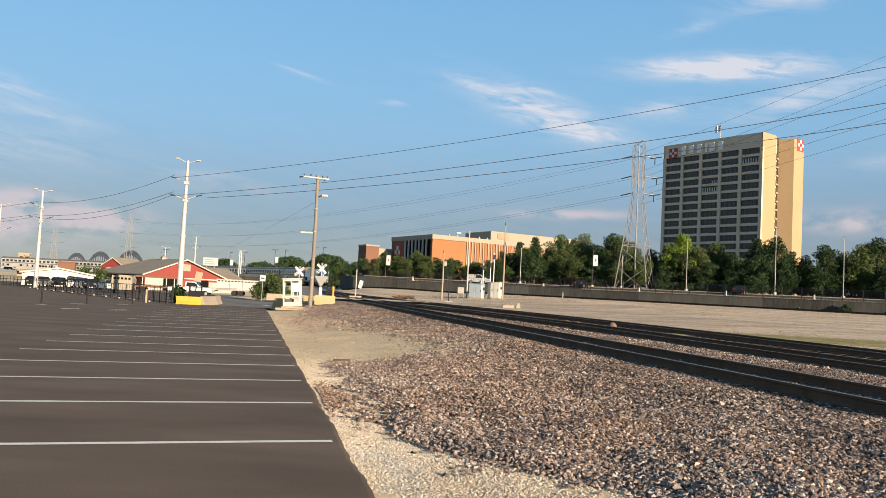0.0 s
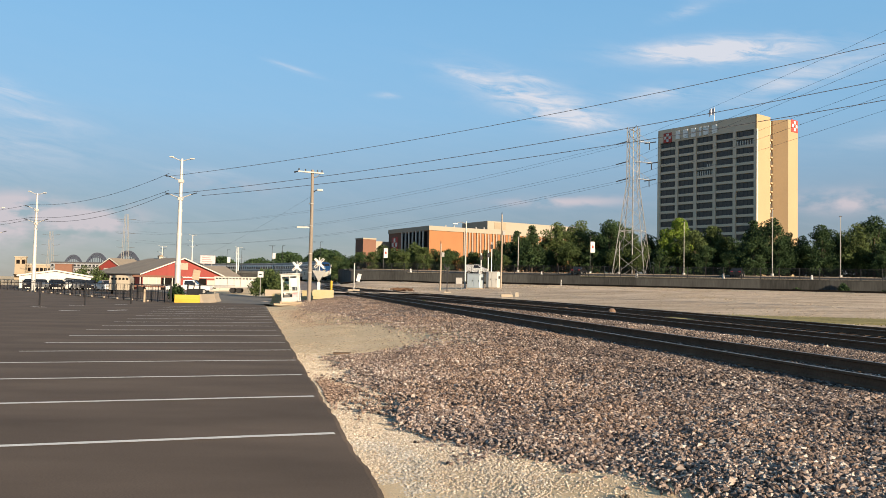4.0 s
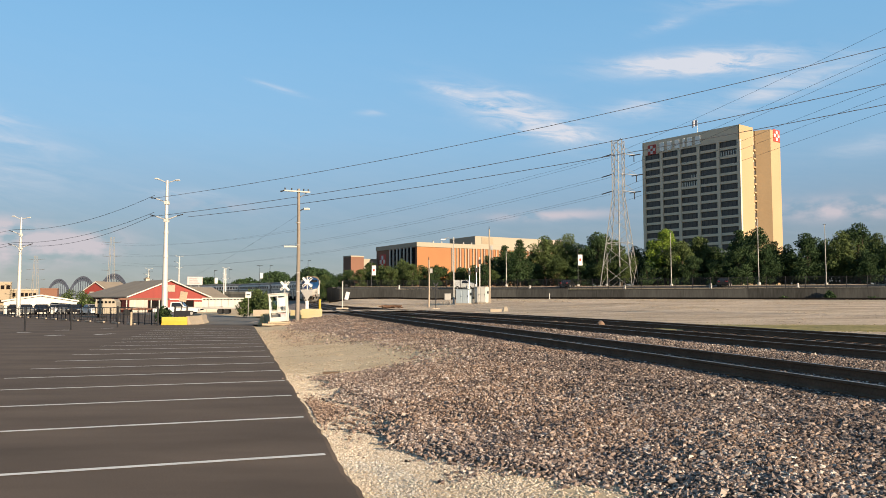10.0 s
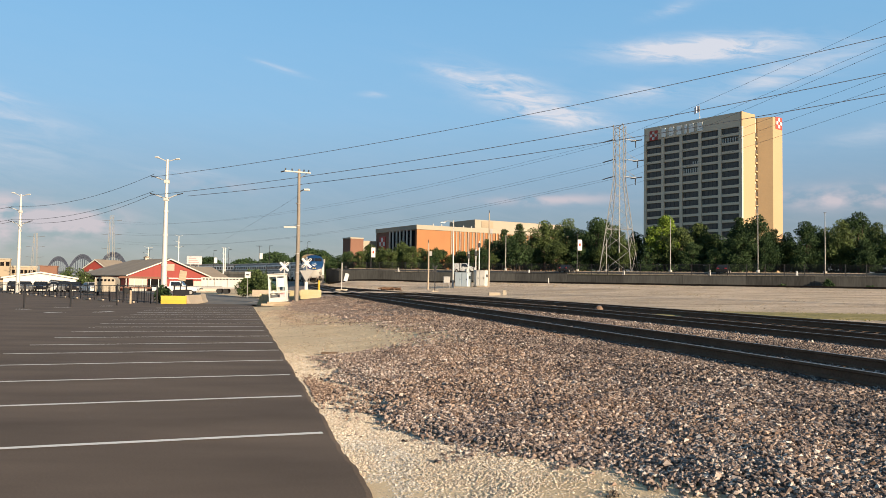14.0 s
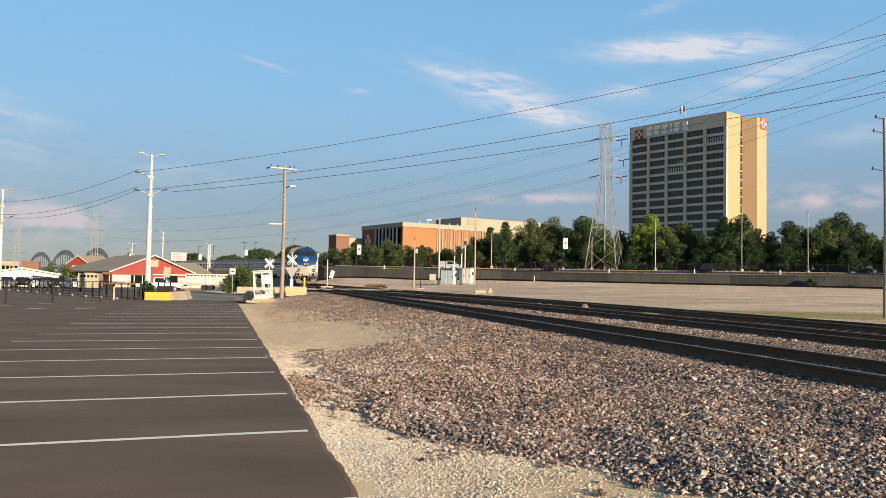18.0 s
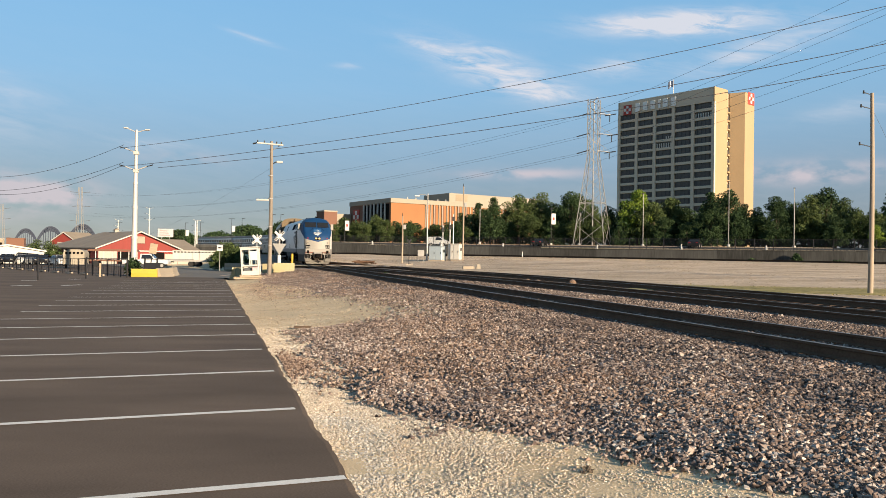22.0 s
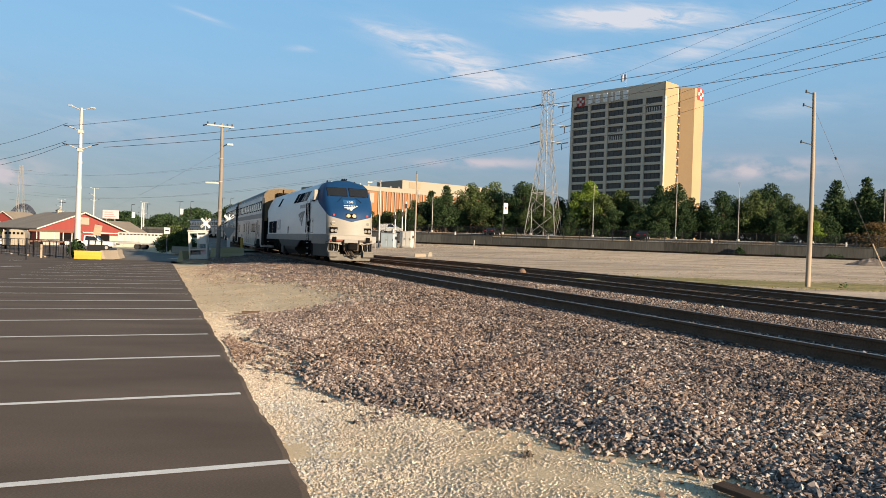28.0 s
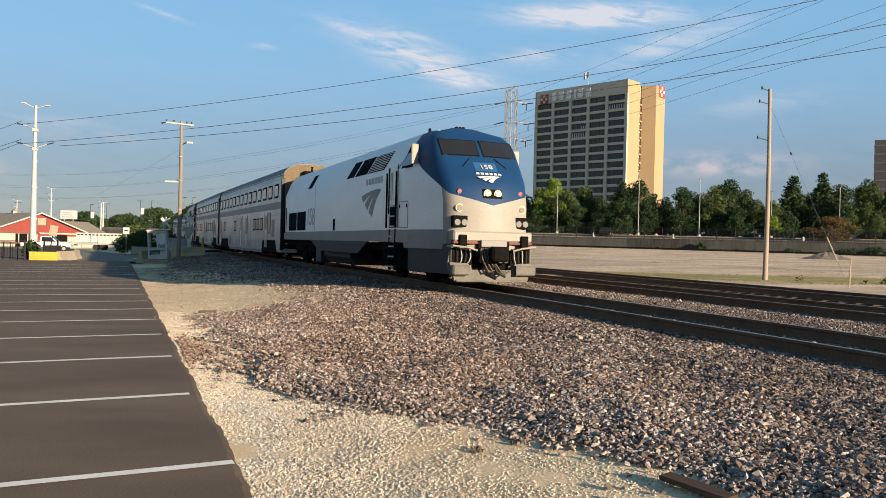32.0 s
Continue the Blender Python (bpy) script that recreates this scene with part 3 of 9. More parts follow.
BALLAST_LEFT = [(-40, 16.0), (-10, 8.0), (0, 5.6), (3, 3.6), (4.6, 2.8), (5.0, 2.62), (5.4, 2.5), (5.75, 2.24), (6.2, 1.94), (6.7, 1.58), (7.05, 1.18), (7.4, 0.72), (7.9, 0.27), (8.5, -0.02), (9.0, -0.17), (9.4, -0.32),
                (10, -0.68), (11, -0.86), (12.6, -1.13), (14.4, -1.7), (16, -2.1), (17.4, -2.5), (17.9, -2.1), (18.4, -1.2), (19.2, -0.5), (21, -0.2), (23.5, -0.75), (25.5, -1.7), (28, -2.3), (29.5, -3.9),
                (32, -5.2), (36, -6.2), (43, -7.7), (52, -9.3), (60, -11.6), (80, -16.5), (120, -24.0), (175, -32.0)]


def ballast_left(y):
    return lerp_table(BALLAST_LEFT, y) + 0.12 * noise.noise(Vector((y * 1.1, 0, 0))) + 0.09 * noise.noise(Vector((y * 5.0, 4, 0)))


def patch_soft(y):
    """How widely stones and dirt mix at the edge of the ballast: widest on the trodden patch."""
    return smooth01(16.5, 19.0, y) * (1 - smooth01(36.0, 46.0, y))


def third_offset(y):
    return 9.6 * (1 - smooth01(38, 120, y))


def second_offset(y):
    return 5.1 * (1 - smooth01(30, 92, y))


def rough_ground(x, y):
    z = ground_z(x, y)
    if x < edge_x(y) + 1.6 and -40 < y < 58.5:
        z -= 0.04 * (1 - smooth01(0.0, 1.6, x - edge_x(y))) + 0.10 * smooth01(-0.35, -0.9, x - edge_x(y))
    if x > edge_x(y) and abs(x) < 60 and 0 < y < 130:
        z += 0.03 * noise.noise(Vector((x * 0.7, y * 0.7, 0))) + 0.015 * noise.noise(Vector((x * 2.1, y * 2.1, 3)))
    if 0 < y < 170 and ballast_left(y) + 0.6 + 1.5 * patch_soft(y) < x < track_x(y) + third_offset(y) + 1.5:
        z -= 0.12
    return z


XS = steps(-4000, -400, 400) + steps(-400, -60, 20) + steps(-60, -14, 2) + steps(-14, 10, 0.3) + steps(10, 70, 1.5) + steps(70, 400, 20) + steps(400, 4000, 400) + [4000]
YS = steps(-3000, -60, 300) + steps(-60, -12, 3) + steps(-12, 0, 0.5) + steps(0, 26, 0.3) + steps(26, 64, 0.8) + steps(64, 170, 2.5) + steps(170, 400, 12) + steps(400, 4000, 300) + [4000]
grid_sheet("ground", XS, YS, rough_ground, "dirt", "pale tan dirt and gravel ground beside the railway")


def lot():
    m = Mesh()
    ys = steps(-30, 3, 0.8) + steps(3, 16, 0.08) + steps(16, 58, 0.4) + [58.0]
    xs = [-70.0, -45.0, -30.0, -20.0, -12.0]
    right = [(edge_x(y) + 0.01 + 0.03 * noise.noise(Vector((y * 3, 0, 0))) + 0.015 * noise.noise(Vector((y * 9, 2, 0))), y) for y in ys]
    rows = []
    for (ex, y) in right:
        rows.append([(x, y, 0.0) for x in xs] + [(ex - 0.05, y, 0.0), (ex, y, -0.012), (ex + 0.03, y, -0.12)])
    n = len(rows[0])
    m.add([p for r in rows for p in r], [(j * n + i, j * n + i + 1, (j + 1) * n + i + 1, (j + 1) * n + i) for j in range(len(rows) - 1) for i in range(n - 1)])
    lot_ob = solid("parking_lot", m, "asphalt", "dark grey asphalt parking lot with white bay lines", "parking lot", kind="structure")
    ends = [(-0.4, 6.04), (-1.13, 8.73), (-1.8, 11.53), (-2.43, 14.17), (-3.02, 16.79), (-3.57, 19.27), (-4.19, 21.68), (-4.8, 24.26), (-5.5, 26.91), (-6.06, 29.44),
            (-6.62, 31.84), (-7.28, 34.66), (-7.91, 37.3), (-8.5, 39.9), (-9.1, 42.5), (-9.7, 45.1), (-10.3, 47.7), (-10.9, 50.3)]
    d = Vector((-0.952, -0.306))
    side = Vector((-d.y, d.x))
    for i, e in enumerate(ends):
        m = Mesh()
        e = Vector(e)
        length, w = 5.95, 0.054
        pts = []
        for j in range(15):
            p = e + d * (length * j / 14)
            wob = 0.012 * math.sin(j * 1.3 + i)
            pts.append((p + side * (w + wob * 0.3 + 0.01 * noise.noise(Vector((j * 0.9, i, 0)))), p - side * (w + 0.01 * noise.noise(Vector((j * 0.9, i, 7))))))
        v = [(q.x, q.y, 0.006) for pq in pts for q in pq]
        m.add(v, [(2 * j, 2 * j + 1, 2 * j + 3, 2 * j + 2) for j in range(14)])
        part("bay_line", m, "paint_white", lot_ob)
    for a, b in (((-18.7, 39.1), (-18.2, 40.0)), ((-16.8, 40.3), (-16.4, 41.6)), ((-22.2, 43.2), (-21.4, 43.0)), ((-24.2, 41.9), (-22.6, 40.4)), ((-21.8, 46.7), (-21.1, 47.1)), ((-20.4, 49.9), (-19.9, 50.5))):
        m = Mesh()
        a, b = Vector(a), Vector(b)
        s = (b - a).normalized().orthogonal() * 0.16
        m.add([(*(a + s), 0.006), (*(a - s), 0.006), (*(b - s), 0.006), (*(b + s), 0.006)], [(0, 1, 2, 3)])
        part("lane_arrow", m, "paint_white", lot_ob)


lot()


def road_piece():
    m = Mesh()
    pts = [((-20, 57.9), (-11.9, 57.9)), ((-21, 64), (-11.6, 63)), ((-24, 74), (-14, 72)), ((-30, 90), (-18, 84)), ((-40, 112), (-27, 104)), ((-60, 150), (-45, 140))]
    v = []
    for a, b in pts:
        for i in range(5):
            t = i / 4
            x, y = a[0] + (b[0] - a[0]) * t, a[1] + (b[1] - a[1]) * t
            v.append((x, y, max(ground_z(x, y), -0.12) + 0.04))
    m.add(v, [(j * 5 + i, j * 5 + i + 1, j * 5 + i + 6, j * 5 + i + 5) for j in range(len(pts) - 1) for i in range(4)])
    solid("road", m, "road", "worn grey asphalt road leaving the lot", "road", kind="structure")
    m = Mesh()
    v = []
    for a, b in pts:
        for i in range(7):
            t = i / 6
            x, y = -170 + (a[0] - 0.02 + 170) * t, a[1] + 0.12
            v.append((x, y, -0.07 + 0.012 * noise.noise(Vector((x * 0.1, y * 0.1, 3)))))
    m.add(v, [(j * 7 + i, j * 7 + i + 1, j * 7 + i + 8, j * 7 + i + 7) for j in range(len(pts) - 1) for i in range(6)])
    solid("yard", m, "asphalt", "worn dark asphalt yard behind the lot fence", "yard", kind="structure")
    # the way over the tracks
    m = Mesh()
    n = 40
    v = []
    for i in range(n + 1):
        t = i / n
        x = -15 + 40 * t
        for w in (-3.6, 3.6):
            y = 70 + 14 * t + w
            v.append((x, y, max(ground_z(x, y) + 0.05, rail_z(y) - 0.05 if -14 < x < 0 else -1)))
    m.add(v, [(2 * i, 2 * i + 1, 2 * i + 3, 2 * i + 2) for i in range(n)])
    solid("level_crossing", m, "field", "dusty pale roadway over the railway tracks", "road", kind="structure")


road_piece()

def ballast_bed():
    ys = steps(-60, 0, 4) + steps(0, 24, 0.25) + steps(24, 70, 0.7) + steps(70, 172, 3) + [172]
    n = 26
    v = []
    for y in ys:
        x0, x1 = ballast_left(y) + 0.12 + 1.5 * patch_soft(y), track_x(y) + max(third_offset(y) + 2.0, 3.0) + 0.2 * noise.noise(Vector((y, 9, 1)))
        for i in range(n + 1):
            t = i / n
            x = x0 + (x1 - x0) * t
            h = 0.022 * min(1.0, t * 9) * min(1.0, (1 - t) * 12) - 0.03 * (1 if i in (0, n) else 0)
            bump = 0.05 * noise.noise(Vector((x * 0.9, y * 0.9, 2))) + 0.03 * noise.noise(Vector((x * 2.6, y * 2.6, 5)))
            if abs(x - track_x(y)) < 1.6 or x > track_x(y) + 2:
                bump *= 0.3
            v.append((x, y, ground_z(x, y) + h + bump * (0 if i in (0, n) else 1)))
    k = n + 1
    f = [(j * k + i, j * k + i + 1, (j + 1) * k + i + 1, (j + 1) * k + i) for j in range(len(ys) - 1) for i in range(n)]
    me = bpy.data.meshes.new("ballast_bed")
    me.from_pydata(v, [], f)
    me.materials.append(M["ballast"])
    me.shade_smooth()
    return tagged(new("ballast_bed", me), "bed of brown and grey crushed stone ballast under the tracks", "ballast", kind="structure")


ballast_bed()


def field():
    ys = steps(6, 60, 1.2) + steps(60, 150, 3) + [150]
    n = 30
    v = []
    for y in ys:
        x0 = track_x(y) + max(third_offset(y) + 1.7, 2.6)
        x1 = 150.0
        for i in range(n + 1):
            t = (i / n) ** 2
            x = x0 + (x1 - x0) * t
            v.append((x, y, ground_z(x, y) + (0.035 if i else -0.05) + 0.02 * noise.noise(Vector((x * 0.4, y * 0.4, 0)))))
    k = n + 1
    m = Mesh().add(v, [(j * k + i, j * k + i + 1, (j + 1) * k + i + 1, (j + 1) * k + i) for j in range(len(ys) - 1) for i in range(n)])
    solid("field", m, "field", "dusty pale tan open field beyond the tracks", "field", kind="structure", smooth=True)


field()


def scatter(name, material, places, sizes, label, category, flat=0.62, seed=5):
    """Many small broken stones in one mesh: places (n, 3), sizes (n)."""
    n = len(places)
    ang = np.array([0, 2 * math.pi / 3, 4 * math.pi / 3])
    low = np.stack([np.cos(ang), np.sin(ang), np.full(3, -0.8)], 1)
    top = np.stack([0.85 * np.cos(ang + 1.05), 0.85 * np.sin(ang + 1.05), np.full(3, 0.8)], 1)
    base = np.concatenate([low, top])
    faces = np.array([(2, 1, 0), (3, 4, 5), (0, 1, 3), (1, 4, 3), (1, 2, 4), (2, 5, 4), (2, 0, 5), (0, 3, 5)])
    rng = np.random.default_rng(seed)
    v = base[None] * rng.uniform(0.8, 1.12, (n, 6, 1)) + rng.uniform(-0.14, 0.14, (n, 6, 3))
    v *= (sizes[:, None] * np.array([0.62, 0.5, flat * 0.5])[None] * rng.uniform(0.75, 1.3, (n, 3)))[:, None, :]
    q = rng.normal(size=(n, 4)) * np.array([1.6, 0.4, 0.4, 1.6])[None]
    q /= np.linalg.norm(q, axis=1)[:, None]
    w, x, y, z = q.T
    R = np.stack([1 - 2 * (y * y + z * z), 2 * (x * y - z * w), 2 * (x * z + y * w), 2 * (x * y + z * w), 1 - 2 * (x * x + z * z), 2 * (y * z - x * w),
                  2 * (x * z - y * w), 2 * (y * z + x * w), 1 - 2 * (x * x + y * y)], 1).reshape(n, 3, 3)
    v = np.einsum("nij,nkj->nki", R, v) + places[:, None, :]
    f = (faces[None] + (np.arange(n) * 6)[:, None, None]).reshape(-1, 3)
    me = bpy.data.meshes.new(name)
    me.vertices.add(n * 6)
    me.vertices.foreach_set("co", v.ravel())
    me.loops.add(len(f) * 3)
    me.loops.foreach_set("vertex_index", f.ravel())
    me.polygons.add(len(f))
    me.polygons.foreach_set("loop_start", np.arange(0, len(f) * 3, 3))
    me.update(calc_edges=True)
    me.shade_flat()
    me.materials.append(M[material])
    return tagged(new(name, me), label, category, kind="stuff")


def stones():
    rng = np.random.default_rng(11)
    pts, size, rust, rust_size, dark, dark_size = [], [], [], [], [], []

    def fill(y0, y1, count, s0, s1):
        made = 0
        while made < count:
            y = rng.uniform(y0, y1)
            left = ballast_left(y)
            x = rng.uniform(left - 0.7, track_x(y) + 6.4)
            if not -1.0 < math.atan2(x, y + 2) < 0.72:
                continue
            # thin out raggedly towards the dirt
            u = x - left + 0.55 * noise.noise(Vector((x * 1.3, y * 1.3, 8))) + 0.25 * noise.noise(Vector((x * 4, y * 4, 1)))
            if rng.uniform() > 0.006 + 0.994 * smooth01(-0.25 - 0.5 * patch_soft(y), 0.5 + 2.3 * patch_soft(y), u):
                continue
            o = x - track_x(y)
            if abs(abs(o) - 0.75) < 0.10:
                continue
            s = rng.uniform(s0, s1) * (1.0 if rng.uniform() < 0.93 else 1.4)
            inside = smooth01(0.0, 0.5, x - left)
            bump = 0.05 * noise.noise(Vector((x * 0.9, y * 0.9, 2))) + 0.03 * noise.noise(Vector((x * 2.6, y * 2.6, 5)))
            if abs(o) < 1.6 or o > 2:
                bump *= 0.3
            # rusty, dusty stones lie mostly on the worked strip towards the dirt
            share = smooth01(0.15, 0.75, 0.55 + 0.75 * noise.noise(Vector((x * 0.45, y * 0.3, 4))) - 0.10 * abs(x - left - 2.2)) * smooth01(3.5, 8.0, y)
            brown = rng.uniform() < 0.06 + 0.62 * share
            # greasy dark stones lie near the rails and further down the line
            # their share near the rails is raised to paint in the train's shade
            grimy = not brown and rng.uniform() < 0.05 + 0.75 * smooth01(5.0, 2.0, abs(o)) + 0.25 * smooth01(1.0, 3.0, o) + 0.25 * smooth01(18, 45, y)
            (rust if brown else dark if grimy else pts).append((x, y, ground_z(x, y) + 0.01 + (0.05 + bump) * inside + rng.uniform(-0.15, 0.2) * s))
            (rust_size if brown else dark_size if grimy else size).append(s * (0.85 if brown else 1.0))
            made += 1
    fill(4.0, 10.0, 72000, 0.028, 0.052)
    fill(10.0, 18.0, 72000, 0.029, 0.052)
    fill(18.0, 30.0, 38000, 0.036, 0.064)
    fill(30.0, 62.0, 22000, 0.042, 0.07)
    scatter("ballast_stones", "stone", np.array(pts), np.array(size), "loose brown, grey and pinkish crushed ballast stones", "stones", 0.52)
    scatter("rusty_ballast_stones", "stone_rust", np.array(rust), np.array(rust_size), "rust-brown dusty crushed ballast stones beside the tracks", "stones", 0.52, seed=6)
    scatter("dark_ballast_stones", "stone_dark", np.array(dark), np.array(dark_size), "dark greasy crushed stones along the rails, thickened to deepen the shade there", "stones", 0.52, seed=9)
    # a spill of brown stones against the lot, and a few strays over the shoulder
    spill, spill_size = [], []
    while len(spill) < 1500:
        y = rng.normal(12.4, 0.75)
        x = edge_x(y) + 0.08 + abs(rng.normal(0.0, 0.26))
        spill.append((x, y, rough_ground(x, y) + 0.015))
        spill_size.append(rng.uniform(0.02, 0.042))
    while len(spill) < 2300:
        y = rng.uniform(18, 44)
        x = rng.uniform(edge_x(y) + 0.5, ballast_left(y) + 0.3)
        if rng.uniform() > 0.06 + 0.9 * smooth01(27, 34, y) * smooth01(0.2, 1.6, x - edge_x(y)):
            continue
        spill.append((x, y, rough_ground(x, y) + 0.01))
        spill_size.append(rng.uniform(0.022, 0.05))
    scatter("spilled_stones", "stone_rust", np.array(spill), np.array(spill_size), "spilled brown ballast stones on the tan shoulder", "stones", seed=8)
    grit, grit_size = [], []
    while len(grit) < 8000:
        y = rng.uniform(16.5, 46)
        x = rng.uniform(edge_x(y) + 0.03, ballast_left(y) + 1.6)
        if rng.uniform() > 0.35 + 0.65 * smooth01(-0.1, 0.3, noise.noise(Vector((x * 0.8, y * 0.5, 2)))):
            continue
        grit.append((x, y, rough_ground(x, y) + 0.003))
        grit_size.append(rng.uniform(0.014, 0.032) + 0.0004 * y)
    scatter("patch_grit", "field_stone", np.array(grit), np.array(grit_size), "fine tan grit trodden into the dirt patch", "pebbles", 0.35, seed=12)
    tan, tan_size, grey, grey_size = [], [], [], []
    while len(tan) + len(grey) < 88000:
        y = 4.2 + 20 * rng.uniform() ** 1.8
        x0, x1 = edge_x(y) - 0.03, ballast_left(y) + 0.35
        x = rng.uniform(x0, x1)
        away = x - x0 + 0.5 * noise.noise(Vector((x * 1.1, y * 1.1, 4)))
        if rng.uniform() > (1.0 - 0.70 * smooth01(0.9, 1.7, away)) * (1.0 - 0.75 * smooth01(12, 17, y)) * (1.0 - 0.97 * smooth01(15, 22, y)):
            continue
        s = 0.0085 + 0.015 * rng.uniform() ** 2.2 * (1.15 if away < 1.1 else 0.75) + 0.0005 * y
        p = (x, y, rough_ground(x, y) + 0.09 * s)
        cool = smooth01(0.1, 0.55, 0.28 + 0.7 * noise.noise(Vector((x * 1.4, y * 0.9, 11))) - 0.35 * abs(x - x0 - 0.45) - 0.12 * max(0.0, y - 7.0))
        if rng.uniform() < cool:
            grey.append(p)
            grey_size.append(s * 1.1)
        else:
            tan.append(p)
            tan_size.append(s)
    scatter("shoulder_pebbles", "pebble", np.array(tan), np.array(tan_size), "pale tan limestone pebbles on the shoulder of the lot", "pebbles", 0.55)
    scatter("grey_pebbles", "pebble_grey", np.array(grey), np.array(grey_size), "cool grey limestone chips in patches on the shoulder", "pebbles", 0.55, seed=7)
    pts, size = [], []
    while len(pts) < 14000:
        y = 24 + 95 * rng.uniform() ** 1.3
        x = track_x(y) + third_offset(y) + 2.2 + 50 * rng.uniform() ** 1.3
        s = rng.uniform(0.02, 0.06) + 0.0008 * y
        pts.append((x, y, ground_z(x, y) + 0.1 * s))
        size.append(s)
    scatter("field_stones", "field_stone", np.array(pts), np.array(size), "scattered pale stones on the dusty field", "pebbles")


stones()


# ---------------------------------------------------------------- tracks
def offset_line(off, y0, y1, d):
    """Points of a line beside the main track, with the unit vector to its right."""
    out = []
    s, s1 = s_of_y(y0), s_of_y(y1)
    while s <= s1:
        p, q = on_line(s), on_line(s + 0.5)
        t = (q - p).to_2d().normalized()
        r = Vector((t.y, -t.x))
        k = off(p.y)
        out.append((Vector((p.x + r.x * k, p.y + r.y * k, rail_z(p.y))), Vector((r.x, r.y, 0))))
        s += d
    return out


RAIL_PROFILE = [(-0.07, -0.17), (0.07, -0.17), (0.07, -0.155), (0.012, -0.135), (0.012, -0.045), (0.036, -0.035), (0.036, -0.002), (-0.036, -0.002), (-0.036, -0.035), (-0.012, -0.045), (-0.012, -0.135), (-0.07, -0.155)]


def railway_track(label, off, y0, y1, tie_y):
    tr = thing("railway_track", label, "railway track", kind="structure")
    line = offset_line(off, y0, y1, 1.0)
    for side in (-0.753, 0.753):
        m = Mesh()
        rings = [[c + r * (side + a) + Vector((0, 0, b)) for a, b in RAIL_PROFILE] for c, r in line]
        m.sweep(rings)
        rail = part("rail", m, "rail_side", tr, "rust-dark steel rail")
        m = Mesh()
        m.sweep([[c + r * (side + a) + Vector((0, 0, b)) for a, b in ((-0.026, -0.001), (0.026, -0.001), (0.026, 0.003), (-0.026, 0.003))] for c, r in line])
        part("rail_head", m, "rail_head", rail, "polished rail head")
    me = Mesh().box(-1.3, -0.11, -0.17, 1.3, 0.11, 0.0, bevel=0.015).data("tie", "tie")
    near = offset_line(off, tie_y[0], tie_y[1], 0.52)
    for c, r in near[:150]:
        part("tie", me, "tie", tr, m=Matrix.Translation((c.x, c.y, c.z - 0.175)) @ Matrix.Rotation(math.atan2(r.y, r.x) + random.uniform(-0.01, 0.01), 4, "Z"))
    return tr


railway_track("main railway track with dark rails on timber ties", lambda y: 0.0, -60, 330, (4, 62))
railway_track("second railway track with dark rails on timber ties", second_offset, -60, 92, (8, 62))
railway_track("third railway track with dark rails on timber ties", third_offset, -60, 118, (10, 62))


# ---------------------------------------------------------------- locomotive
def quad_window(m, a, b, c, d, depth):
    """A thin slab through four corners, pushed along its normal."""
    a, b, c, d = Vector(a), Vector(b), Vector(c), Vector(d)
    nrm = (b - a).cross(d - a).normalized() * depth
    m.add([a + nrm, b + nrm, c + nrm, d + nrm, a - nrm, b - nrm, c - nrm, d - nrm], [(0, 1, 2, 3), (7, 6, 5, 4), (0, 4, 5, 1), (1, 5, 6, 2), (2, 6, 7, 3), (3, 7, 4, 0)])


def side_x(z):
    """Half width of the locomotive's body at a height."""
    return lerp_table([(0.9, 1.50), (1.1, 1.525), (3.15, 1.525), (3.75, 1.30), (4.1, 1.05), (4.25, 0.75), (4.34, 0.0)], z)


BODY_Z = [1.08, 1.15, 1.45, 3.15, 3.45, 3.75, 3.95, 4.1, 4.2, 4.27, 4.31]


def body_ring(y, k=1.0, top=0.0):
    right = [(side_x(z) * k, y, z - top * max(0, z - 3.2)) for z in BODY_Z]
    crown = [(0.0, y, 4.34 - top * 1.14)]
    return right + crown + [(-x, yy, z) for x, yy, z in reversed(right)]


# how far forward the nose stands, by height
NOSE = [(0.95, 10.45), (1.3, 10.48), (2.2, 10.42), (2.7, 10.25), (3.25, 9.75), (3.85, 9.25), (4.15, 8.85), (4.3, 8.35)]


def front_x(z):
    """Half width of the flat of the nose at a height."""
    return min(side_x(z), lerp_table([(0.95, 1.08), (2.4, 1.10), (3.6, 1.17), (3.9, 1.12), (4.15, 0.90), (4.3, 0.4)], z))


def raw_nose(u, z):
    """u 0: middle of the nose, 1: corner, 2: where the nose meets the body, on the right hand."""
    yf = lerp_table(NOSE, z)
    w, fw = side_x(z), front_x(z)
    if u <= 1:
        x = fw * u
        return Vector((x, yf - 0.22 * u**2 * min(1.0, (yf - 7.9) / 2.3), z))
    t = u - 1
    y0 = yf - 0.22 * min(1.0, (yf - 7.9) / 2.3)
    return Vector((fw + (w - fw) * min(1.0, t * 1.35) ** 0.75, y0 + (7.9 - y0) * t, z))


def nose_point(u, z):
    """The nose with its corners rounded off."""
    if u < 0.75 or u > 1.45:
        return raw_nose(u, z)
    k = 0.13 * min(1.0, (u - 0.75) / 0.12, (1.45 - u) / 0.12)
    total = Vector((0, 0, 0))
    for j in range(-4, 5):
        total += raw_nose(u + k * j / 4, z)
    return total / 9


NOSE_U = [0, 0.25, 0.5, 0.7, 0.8, 0.86, 0.91, 0.95, 0.99, 1.03, 1.07, 1.11, 1.15, 1.2, 1.3, 1.45, 1.7, 2.0]


def seam(u):
    """Height of the edge between cream and blue."""
    return lerp_table([(0, 2.08), (0.9, 2.33), (1.0, 2.37), (1.2, 2.68), (1.5, 3.15), (2.0, 3.8)], u)


